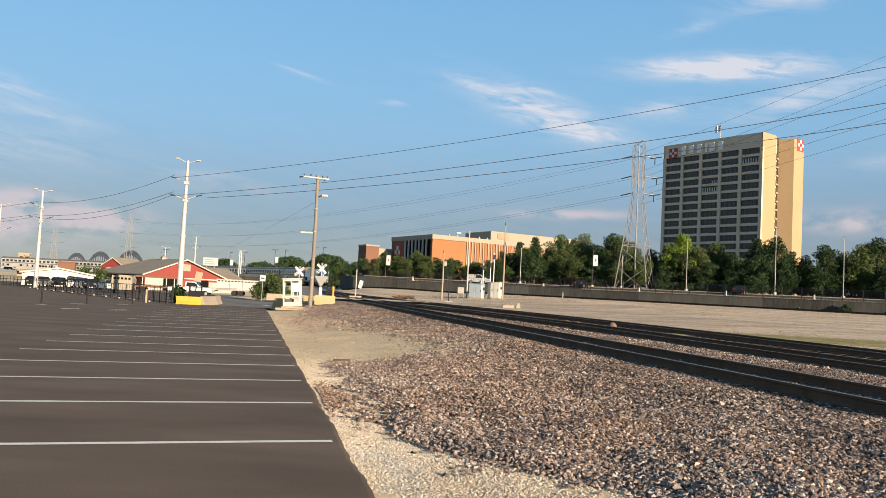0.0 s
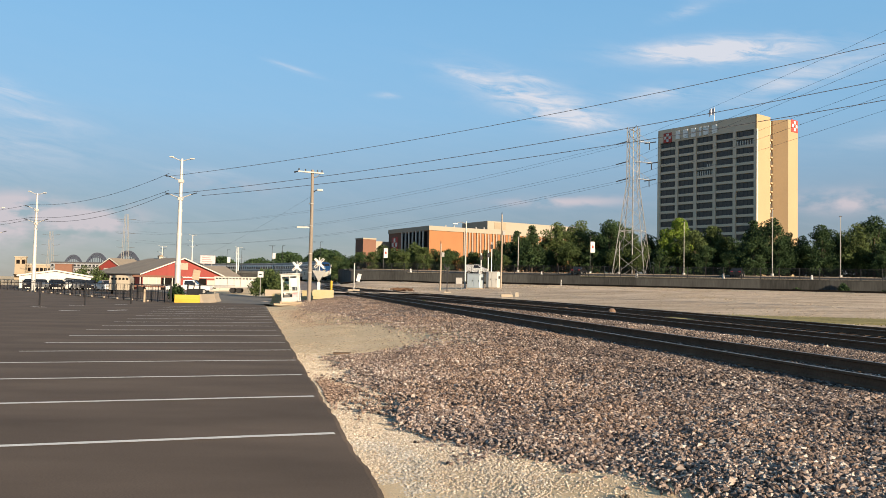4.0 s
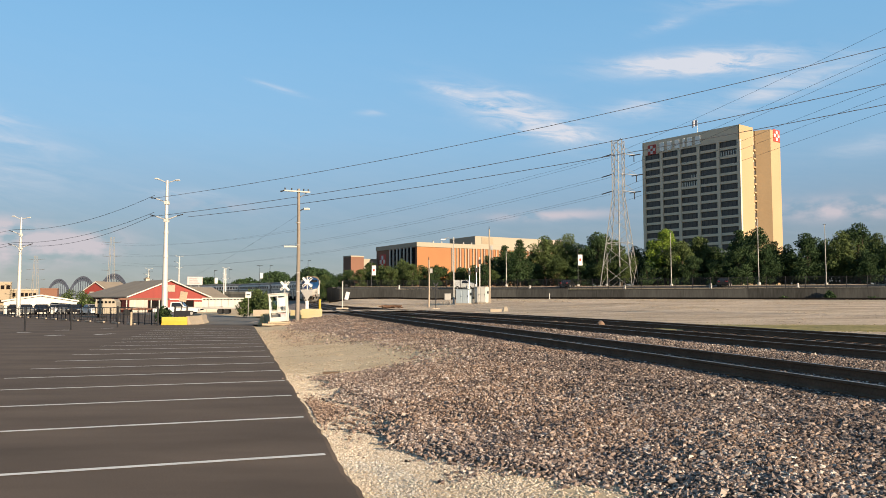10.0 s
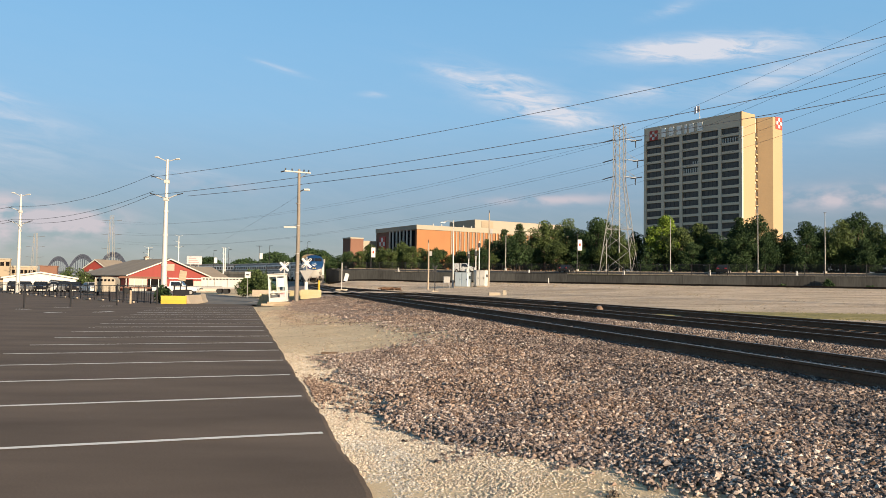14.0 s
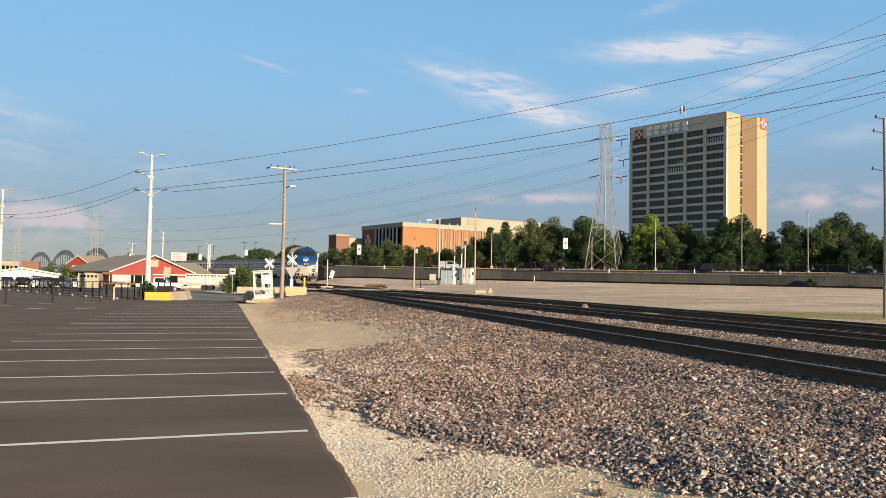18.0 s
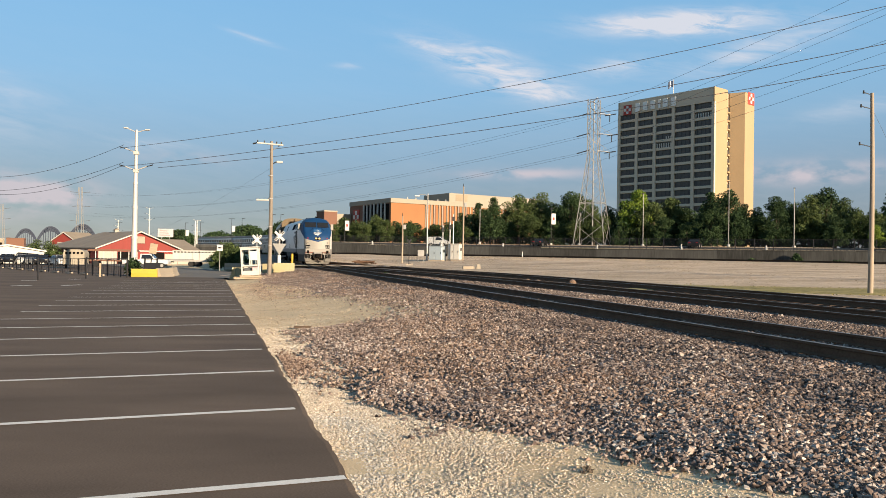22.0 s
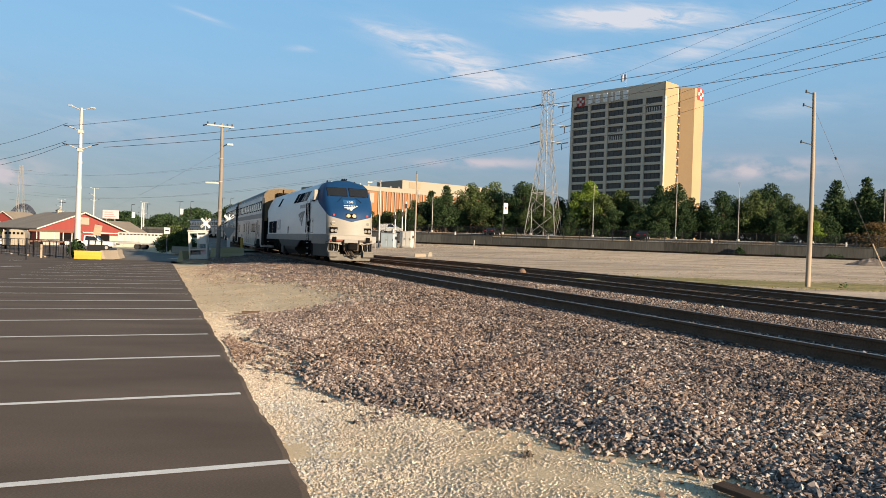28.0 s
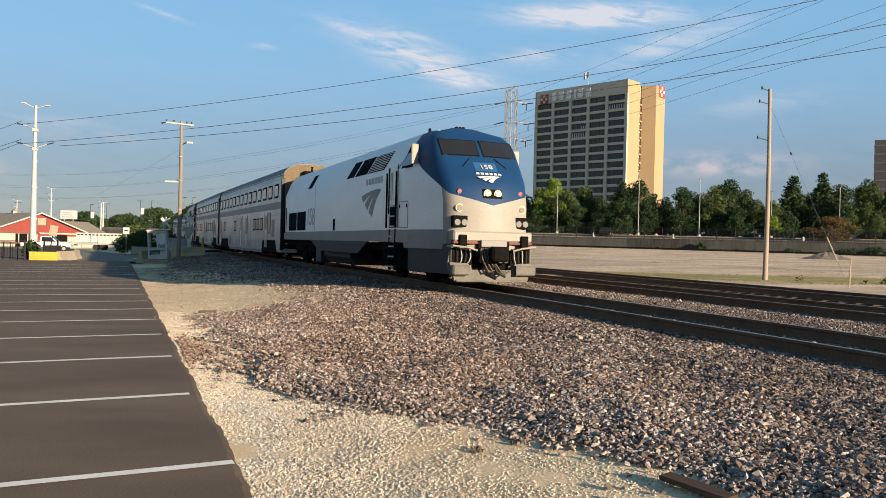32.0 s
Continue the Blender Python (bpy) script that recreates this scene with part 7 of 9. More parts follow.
# ---------------------------------------------------------------- lattice pylons
def pylon(x, y, z0, h, w0, w1, arms, label, turn=0.0, r=0.11, name="lattice_pylon", span=5.0, single=True):
    p = thing(name, label, "pylon", Matrix.Translation((x, y, z0)) @ Matrix.Rotation(turn, 4, "Z"))

    def half(z):
        return w0 + (w1 - w0) * min(1.0, z / (h * 0.62)) if z < h * 0.62 else w1
    levels = [0.0]
    while levels[-1] < h - 0.5:
        levels.append(min(h, levels[-1] + max(1.9, half(levels[-1]) * 1.45)))
    corners = ((-1, -1), (1, -1), (1, 1), (-1, 1))
    for cx, cy in corners:
        m = Mesh().path([(cx * half(a), cy * half(a), a) for a in levels], r, 4)
        part("leg", m, "galvanised", p)
    for i in range(4):
        (ax, ay), (bx, by) = corners[i], corners[(i + 1) % 4]
        for a, b in zip(levels[:-1], levels[1:]):
            ha, hb = half(a), half(b)
            part("brace", Mesh().tube((ax * ha, ay * ha, a), (bx * hb, by * hb, b), r * 0.5, r * 0.5, 3, caps=False), "galvanised", p)
            part("brace", Mesh().tube((bx * ha, by * ha, a), (ax * hb, ay * hb, b), r * 0.5, r * 0.5, 3, caps=False), "galvanised", p)
        part("girt", Mesh().tube((ax * half(8.6), ay * half(8.6), 8.6), (bx * half(8.6), by * half(8.6), 8.6), r * 0.8, r * 0.8, 4), "galvanised", p)
    part("mast", Mesh().tube((0, 0, 0), (0, 0, h), 0.13, 0.10, 8), "galvanised", p, "pale central mast")
    part("peak_arm", Mesh().tube((-1.5, -1.0, h + 0.1), (1.5, 1.0, h - 0.3), r * 0.6, r * 0.6, 4), "galvanised", p)
    # the arms stand square to the line of wires
    e = Matrix.Rotation(radians(-14) - turn, 4, "Z")
    for i, z in enumerate(arms):
        tip = span + (0.4 if i == 1 else 0.0)
        m = Mesh()
        for a, b in (((0.8, -0.6, z), (tip, 0, z - 0.3)), ((0.8, 0.6, z), (tip, 0, z - 0.3)), ((0.8, 0, z + 1.5), (tip, 0, z - 0.3)), ((tip * 0.6, 0, z - 0.15), (tip * 0.55, 0, z + 0.45))):
            m.tube(e @ Vector(a), e @ Vector(b), r * 0.5, r * 0.45, 4)
        arm = part("arm", m, "galvanised", p, "pale lattice arm")
        part("strain_insulator", Mesh().tube(e @ Vector((tip - 1.2, 0, z - 0.45)), e @ Vector((tip + 0.9, 0, z - 0.15)), 0.095, 0.095, 6), "black_metal", arm)
        part("hanging_insulator", Mesh().tube(e @ Vector((tip - 0.3, 0, z - 0.35)), e @ Vector((tip - 0.3, 0, z - 1.6)), 0.08, 0.08, 6), "black_metal", arm)
        part("strain_insulator", Mesh().tube(e @ Vector((-0.9, 0, z + 0.1)), e @ Vector((-3.1, 0, z - 0.5)), 0.095, 0.095, 6), "black_metal", arm)
    return p


pylon(36.0, 145.6, 3.9, 28.0, 3.0, 0.95, (25.4, 21.6, 18.4), "grey steel lattice pylon with three pairs of arms", radians(62), 0.085, span=3.2)


def twin_tower(x, y, z0, h, label):
    """Distant tower of two slim lattice masts with short arms."""
    p = thing("lattice_pylon", label, "pylon", Matrix.Translation((x, y, z0)), group="distant pylons")
    for sx in (-1, 1):
        m = Mesh()
        for dx in (-0.6, 0.6):
            m.tube((sx * 1.7 + dx, 0, 0), (sx * 0.6 + dx * 0.4, 0, h), 0.13, 0.10, 4)
        n = 14
        for k in range(n):
            a, b = h * k / n, h * (k + 1) / n
            s = -1 if k % 2 else 1
            m.tube((sx * (1.7 - 1.1 * a / h) + 0.45 * s, 0, a), (sx * (1.7 - 1.1 * b / h) - 0.45 * s, 0, b), 0.07, 0.07, 3)
        part("mast", m, "galvanised", p)
        for z in (0.92, 0.72, 0.52, 0.36):
            part("arm", Mesh().tube((sx * (1.7 - 1.1 * z), 0, h * z), (sx * 4.6, 0, h * z + 0.4), 0.09, 0.13, 4), "car_grey", p)
    return p


twin_tower(-148, 372, -1, 33, "distant pale twin-mast lattice power tower")
twin_tower(-198, 402, -1, 26, "distant pale twin-mast lattice power tower")


def pylon_wires():
    top = Vector((36.0, 145.6))
    turn = radians(62)
    d = Vector((math.cos(turn), math.sin(turn)))
    for z, c, slope, bend in ((32.0, 29.65, 12.6, 6.9), (28.9, 26.2, 16.4, 0.0), (28.9, 24.9, 17.4, 0.0), (25.1, 22.7, 15.2, 0.0), (25.1, 21.6, 14.4, 0.0), (21.9, 20.05, 13.4, 0.0)):
        wire("transmission_wire", top, (88, 36), lambda k, c=c, s=slope, b=bend: c + s * k + b * k * k, 0.02, 20, "thin grey transmission wire")
    for z in (28.8, 25.0, 21.8):
        for sx in (-1, 1):
            a = top + Vector((0.97, -0.24)) * (-3.1 if sx < 0 else 1.0)
            wire("transmission_wire", a, (-148 + 5 * sx, 372), lambda k, z=z, sx=sx: z + 0.5 * (sx > 0) + (z - 29) * 0.3 * k - 4 * 6.0 * k * (1 - k), 0.018, 20, "thin grey transmission wire")


pylon_wires()


# ---------------------------------------------------------------- crossing signs, booth, barriers
def crossbuck(x, y, z, face, label, shield=True, tilt=0.0, red=False, k=0.8):
    p = thing("crossing_sign", label, "railway crossing sign", Matrix.Translation((x, y, z)) @ Matrix.Rotation(face, 4, "Z") @ Matrix.Rotation(tilt, 4, "Y"), group="crossing signs")
    part("post", Mesh().tube((0, 0.06, -0.3), (0, 0.06, 3.3), 0.05, 0.05, 8), "galvanised", p)
    size = k
    for s in (-1, 1):
        bl = part("blade", Mesh().box(-0.61 * size, -0.012 - 0.014 * (s > 0), -0.115 * size, 0.61 * size, 0.012 - 0.014 * (s > 0), 0.115 * size, bevel=0.006), "sign_white", p, "white crossing blade",
                  m=Matrix.Translation((0, 0, 2.85)) @ Matrix.Rotation(radians(45 * s), 4, "Y"))
        for k in (-0.42 * size, 0.42 * size):
            part("lettering_bar", Mesh().box(k - 0.15 * size, -0.017, -0.05 * size, k + 0.15 * size, -0.011, 0.05 * size), "coach_stripe" if red else "black_metal", bl)
    if shield:
        part("yield_shield", Mesh().prism([(-0.52, 2.28), (0.52, 2.28), (0.0, 1.38)], -0.03, 0.0, "y"), "galvanised", p, "back of a triangular sign")
        part("marker_post", Mesh().box(-0.12, 0.0, 0.0, 0.12, 0.06, 1.4, bevel=0.01), "sign_white", p, "white marker post")
    if red:
        m = Mesh().box(-0.42, -0.06, 2.12, 0.42, 0.06, 2.2)
        part("lamp_bar", m, "red_paint", p)
        for s in (-1, 1):
            part("flasher", Mesh().tube((s * 0.33, -0.12, 2.16), (s * 0.33, 0.1, 2.16), 0.15, 0.15, 12), "black_metal", p, "dark round flasher")
    return p


crossbuck(-9.25, 61.0, 0.32, radians(2), "white crossing sign on a post above a yellow barrier")
crossbuck(-11.75, 64.8, 0.1, radians(8), "white crossing sign with flashers behind the booth", shield=False, red=True, tilt=radians(2))


def booth():
    b = thing("guard_booth", "small white glazed guard booth on timber pallets", "booth", Matrix.Translation((-9.98, 53.7, 0.33)) @ Matrix.Rotation(radians(4), 4, "Z") @ Matrix.Rotation(radians(-4), 4, "Y"))
    W, D, H = 0.54, 0.52, 1.84
    for sx in (-1, 1):
        for sy in (-1, 1):
            part("corner_post", Mesh().box(sx * W - 0.045, sy * D - 0.045, 0.0, sx * W + 0.045, sy * D + 0.045, H, bevel=0.01), "white_paint", b)
    part("floor", Mesh().box(-W, -D, 0.0, W, D, 0.08), "white_paint", b)
    part("roof", Mesh().box(-W - 0.1, -D - 0.1, H, W + 0.1, D + 0.1, H + 0.07, bevel=0.02), "white_paint", b, "white flat roof")
    for name, x0, y0, x1, y1 in (("front", -W, -D, W, -D), ("back", -W, D, W, D), ("left", -W, -D, -W, D), ("right", W, -D, W, D)):
        t = 0.025
        part("lower_panel", Mesh().box(x0 - t, y0 - t, 0.08, x1 + t, y1 + t, 0.30 if name == "front" else 0.62), "white_paint", b, "white lower panel")
        part("transom", Mesh().box(x0 - t, y0 - t, 0.60, x1 + t, y1 + t, 0.70), "white_paint", b)
        part("head_rail", Mesh().box(x0 - t, y0 - t, H - 0.13, x1 + t, y1 + t, H), "white_paint", b)
        cx, cy = (x0 + x1) / 2, (y0 + y1) / 2
        part("mullion", Mesh().box(cx - 0.04, cy - 0.04, 0.6, cx + 0.04, cy + 0.04, H - 0.1), "white_paint", b)
        g = part("pane", Mesh().box(x0 - 0.006, y0 - 0.006, 0.70, x1 + 0.006, y1 + 0.006, H - 0.13), "clear_glass", b, "clear window pane")
        g.visible_shadow = False
    part("posted_board", Mesh().box(0.05, -D - 0.05, 1.0, 0.5, -D - 0.03, 1.6), "sign_white", b, "pale board in the window")
    part("counter", Mesh().box(-W + 0.1, 0.1, 0.65, W - 0.1, D - 0.05, 0.7), "concrete", b)
    part("heater", Mesh().box(-0.45, -0.3, 0.08, 0.1, 0.1, 0.5, bevel=0.04), "car_grey", b, "dark heater box on the floor")
    part("paper_notice", Mesh().box(0.15, -D - 0.035, 0.3, 0.5, -D - 0.027, 0.55), "flag", b, "small faded pink notice")
    for i, (x, y, z, r) in enumerate(((-10.35, 53.3, 0.09, 6), (-9.35, 53.2, 0.09, -10), (-10.0, 53.7, 0.21, 2))):
        pal = thing("timber_pallet", "weathered timber pallet under the booth", "pallet", Matrix.Translation((x, y, z)) @ Matrix.Rotation(radians(r), 4, "Z"), group="pallets")
        for k in range(7):
            part("deck_board", Mesh().box(-0.6 + 0.2 * k - 0.07, -0.6, 0.10, -0.6 + 0.2 * k + 0.07, 0.6, 0.125), "pale_wood", pal)
        for k in (-0.5, 0, 0.5):
            part("bearer", Mesh().box(-0.66, k - 0.05, 0.0, 0.68, k + 0.05, 0.10), "pale_wood", pal)


def clear_glass():
    m = bpy.data.materials.new("clear_glass")
    m.use_nodes = True
    n, l = m.node_tree.nodes, m.node_tree.links
    b = n["Principled BSDF"]
    b.inputs["Base Color"].default_value = (0.9, 0.95, 0.95, 1)
    b.inputs["Roughness"].default_value = 0.03
    b.inputs["Transmission Weight"].default_value = 1.0
    b.inputs["IOR"].default_value = 1.05
    return m


M["clear_glass"] = clear_glass()
booth()


def jersey(x, y, z, turn, length, material, label, h=0.81, w=0.3):
    m = Mesh().prism([(-w, 0), (w, 0), (w, 0.08), (w * 0.55, 0.3), (w * 0.30, h), (-w * 0.30, h), (-w * 0.55, 0.3), (-w, 0.08)], -length / 2, length / 2, "x")
    me = Mesh()
    me.add([(a, b, c) for a, b, c in m.v], m.f)
    return solid("concrete_barrier", me, material, label, "barrier", Matrix.Translation((x, y, z)) @ Matrix.Rotation(turn, 4, "Z"), group="barriers")


jersey(-18.2, 57.3, -0.05, radians(14), 1.75, "yellow_paint", "yellow-painted concrete barrier beside the lot exit", 0.62)
for (x, y), (x2, y2) in (((-17.5, 58.0), (-17.55, 61.4)), ((-17.6, 61.6), (-18.2, 65.2)), ((-18.3, 65.4), (-19.4, 69.0)), ((-19.5, 69.2), (-21.2, 72.6))):
    jersey((x + x2) / 2, (y + y2) / 2, -0.05, math.atan2(y2 - y, x2 - x), 3.4, "concrete", "bare tan concrete barrier beside the lot exit", 0.66)
jersey(-8.75, 60.2, 0.40, radians(8), 1.55, "faded_yellow", "faded yellow concrete barrier under the crossing sign", 0.72)
jersey(-10.1, 62.2, 0.30, radians(-6), 1.2, "faded_yellow", "faded yellow concrete barrier behind the timber pole", 0.72)
jersey(-11.1, 55.2, 0.04, radians(70), 1.5, "faded_yellow", "faded yellow concrete barrier beside the booth", 0.8)
jersey(-16.6, 85.0, 0.1, radians(4), 4.0, "concrete", "grey concrete barrier in front of the bush", 0.7)
solid("bollard", Mesh().tube((0, 0, -0.2), (0, 0, 1.35), 0.09, 0.09, 12).tube((0, 0, 1.35), (0, 0, 1.4), 0.09, 0.04, 12), "yellow_paint", "yellow steel bollard by the crossing", "bollard", Matrix.Translation((-8.35, 61.6, 0.45)))
solid("marker_stake", Mesh().box(-0.06, -0.06, -0.1, 0.06, 0.06, 1.0, bevel=0.02), "pale_wood", "short pale orange marker post at the lot fence", "post", Matrix.Translation((-20.9, 56.2, -0.05)))


def lean_board(x, y, z, s):
    b = thing("traffic_sign", "back of a tilted square sign on a post", "sign", Matrix.Translation((x, y, z)) @ Matrix.Rotation(radians(9), 4, "Y"))
    part("post", Mesh().tube((0, 0.03, -0.2), (0, 0.03, 3.0), 0.04, 0.04, 6), "black_metal", b)
    part("plate", Mesh().box(-0.45 * s, -0.02, 2.2, 0.45 * s, 0.01, 2.95, bevel=0.01), "pale_wood", b, "bare tan sign plate")


lean_board(-18.6, 59.2, -0.5, 0.6)


def small_sign(x, y, z, label, h=2.1, w=0.22):
    b = thing("street_sign", label, "sign", Matrix.Translation((x, y, z)))
    part("post", Mesh().tube((0, 0.03, -0.2), (0, 0.03, h), 0.035, 0.035, 6), "galvanised", b)
    pl = part("plate", Mesh().box(-w, -0.02, h - 0.6, w, 0.01, h, bevel=0.01), "sign_white", b, "white sign plate")
    part("lettering_bar", Mesh().box(-w * 0.6, -0.03, h - 0.36, w * 0.6, -0.019, h - 0.24), "black_metal", pl)


small_sign(-17.6, 78.0, 0.3, "small white road sign in front of the bush", 2.35, 0.28)


# ---------------------------------------------------------------- signal equipment beyond the tracks
def signals():
    g = ground_z

    def cabinet(x, y, w, d, h, material, label, turn):
        c = thing("signal_cabinet", label, "equipment cabinet", Matrix.Translation((x, y, g(x, y))) @ Matrix.Rotation(turn, 4, "Z"), group="signal cabinets")
        part("plinth", Mesh().box(-w / 2 - 0.08, -d / 2 - 0.08, -0.1, w / 2 + 0.08, d / 2 + 0.08, 0.12), "concrete", c)
        part("body", Mesh().box(-w / 2, -d / 2, 0.12, w / 2, d / 2, h, bevel=0.03), material, c)
        part("roof", Mesh().box(-w / 2 - 0.06, -d / 2 - 0.06, h, w / 2 + 0.06, d / 2 + 0.06, h + 0.07, bevel=0.02), material, c)
        for k in (-0.5, 0.0):
            dr = part("door", Mesh().box(k * w + 0.04, -d / 2 - 0.03, 0.2, (k + 0.5) * w - 0.04, -d / 2 - 0.002, h - 0.08, bevel=0.01), material, c, "metal cabinet door")
            part("handle", Mesh().box((k + 0.42) * w - 0.03, -d / 2 - 0.07, h * 0.5, (k + 0.42) * w + 0.03, -d / 2 - 0.03, h * 0.5 + 0.2), "black_metal", dr)
        part("side_vent", Mesh().box(w / 2, -0.25, h * 0.6, w / 2 + 0.02, 0.25, h * 0.6 + 0.35), "black_metal", c)
    cabinet(4.75, 99.6, 1.75, 1.3, 1.85, "blue_cabinet", "pale blue metal signal cabinet on a plinth", radians(-25))
    cabinet(7.0, 99.4, 1.55, 1.3, 2.05, "white_paint", "pale grey metal signal cabinet on a plinth", radians(-25))
    for x, y, top, label in ((0.25, 95.0, 6.7, "slim timber pole with a small box by the tracks"), (7.75, 97.0, 10.6, "timber pole beside the signal cabinets")):
        p, h = wood_pole(x, y, g(x, y), top, 0.105, label, "pole_pale")
        part("meter_box", Mesh().box(0.1, -0.15, h * 0.72, 0.45, 0.15, h * 0.72 + 0.55, bevel=0.03), "galvanised", p)
        part("crown_pin", Mesh().tube((0, 0, h), (0, 0, h + 0.35), 0.05, 0.03, 6), "black_metal", p)
    # street lamp with a curved arm
    x, y = 3.6, 104.5
    l = thing("street_lamp", "slender grey street lamp with a curved arm", "street lamp", Matrix.Translation((x, y, g(x, y))), group="street lamps")
    part("pole", Mesh().tube((0, 0, -0.2), (0, 0, 8.9), 0.11, 0.07, 8), "galvanised", l)
    part("arm", Mesh().path([(0, 0, 8.5), (-0.3, 0, 8.75), (-0.8, 0, 8.8), (-1.3, 0, 8.65)], 0.04), "galvanised", l)
    part("lamp_head", Mesh().box(-1.75, -0.12, 8.48, -1.1, 0.12, 8.66, bevel=0.04), "sign_white", l, "white lamp head")
    # thin masts behind the cabinets
    for x, y, h in ((5.6, 103, 4.6), (6.5, 102.5, 4.9), (7.0, 103.5, 6.0)):
        s = thing("signal_mast", "thin white signal mast behind the cabinets", "mast", Matrix.Translation((x, y, g(x, y))), group="signal masts")
        part("pole", Mesh().tube((0, 0, -0.2), (0, 0, h), 0.07, 0.06, 8), "sign_white", s)
        part("head", Mesh().box(-0.18, -0.12, h - 0.9, 0.18, 0.05, h - 0.3, bevel=0.03), "black_metal", s)
    # far crossing sign seen from behind
    s = thing("crossing_sign", "dark back of a far crossing sign between the tracks", "railway crossing sign", Matrix.Translation((1.0, 86.0, g(1, 86))))
    part("post", Mesh().tube((0, 0, -0.2), (0, 0, 2.8), 0.05, 0.05, 6), "black_metal", s)
    for k in (-1, 1):
        part("blade", Mesh().box(-0.46, -0.02, -0.08, 0.46, 0.02, 0.08), "black_metal", s, m=Matrix.Translation((0, 0.03 * k, 2.5)) @ Matrix.Rotation(radians(60 * k), 4, "Y"))
    part("base", Mesh().box(-0.4, -0.3, -0.15, 0.4, 0.3, 0.15, bevel=0.03), "concrete", s)
    # flasher seen edge-on near the train
    x, y = -8.5, 79.6
    s = thing("crossing_flasher", "crossing flasher post seen from behind on a concrete base", "crossing signal", Matrix.Translation((x, y, g(x, y))))
    part("base", Mesh().box(-0.6, -0.4, -0.1, 0.6, 0.4, 0.35, bevel=0.05), "concrete", s)
    part("post", Mesh().tube((0, 0, 0.2), (0, 0, 3.0), 0.06, 0.06, 8), "galvanised", s)
    part("bracket", Mesh().tube((-0.45, 0, 2.3), (0.45, 0, 2.6), 0.04, 0.04, 6), "black_metal", s)
    for k in (-0.4, 0.4):
        part("lamp", Mesh().tube((k, -0.15, 2.45 + 0.3 * k), (k, 0.2, 2.45 + 0.3 * k), 0.13, 0.13, 12), "black_metal", s, "dark flasher hood")
    part("tilted_plate", Mesh().box(-0.1, -0.04, 1.2, 0.28, 0.0, 2.0, Matrix.Rotation(radians(14), 4, "Y")), "sign_white", s, "white tilted plate")
    # relay box and junk by the track
    x, y = 2.6, 97.5
    s = thing("relay_box", "small grey relay box on legs", "equipment box", Matrix.Translation((x, y, g(x, y))))
    part("box", Mesh().box(-0.4, -0.25, 0.7, 0.4, 0.25, 1.5, bevel=0.03), "galvanised", s)
    for k in (-0.35, 0.35):
        part("leg", Mesh().tube((k, 0, -0.1), (k, 0, 0.7), 0.04, 0.04, 6), "galvanised", s)
    s = thing("scrap_heap", "dark heap of scrap ties and steel by the crossing", "scrap", Matrix.Translation((-4.2, 92.0, g(-4.2, 92))))
    rng = np.random.default_rng(3)
    for k in range(14):
        a = rng.uniform(-0.5, 0.5)
        part("scrap_piece", Mesh().box(-0.5, -0.08, 0, 0.5, 0.08, 0.14, bevel=0.02), "rail_side", s, m=Matrix.Translation((rng.uniform(-1.1, 1.1), rng.uniform(-0.4, 0.4), rng.uniform(0, 0.25))) @ Matrix.Rotation(a, 4, "Z") @ Matrix.Rotation(rng.uniform(-0.3, 0.3), 4, "Y"))
    s = thing("concrete_kerb", "low pale concrete kerb blocks by the timber pole", "concrete block", Matrix.Translation((6.3, 70.0, g(6.3, 70.0))))
    part("block", Mesh().box(-0.7, -0.2, -0.05, 0.35, 0.2, 0.30, bevel=0.05), "concrete", s)
    part("end_block", Mesh().prism([(0.5, 0), (0.95, 0), (0.85, 0.5), (0.6, 0.5)], -0.2, 0.2, "y"), "cream", s)


signals()


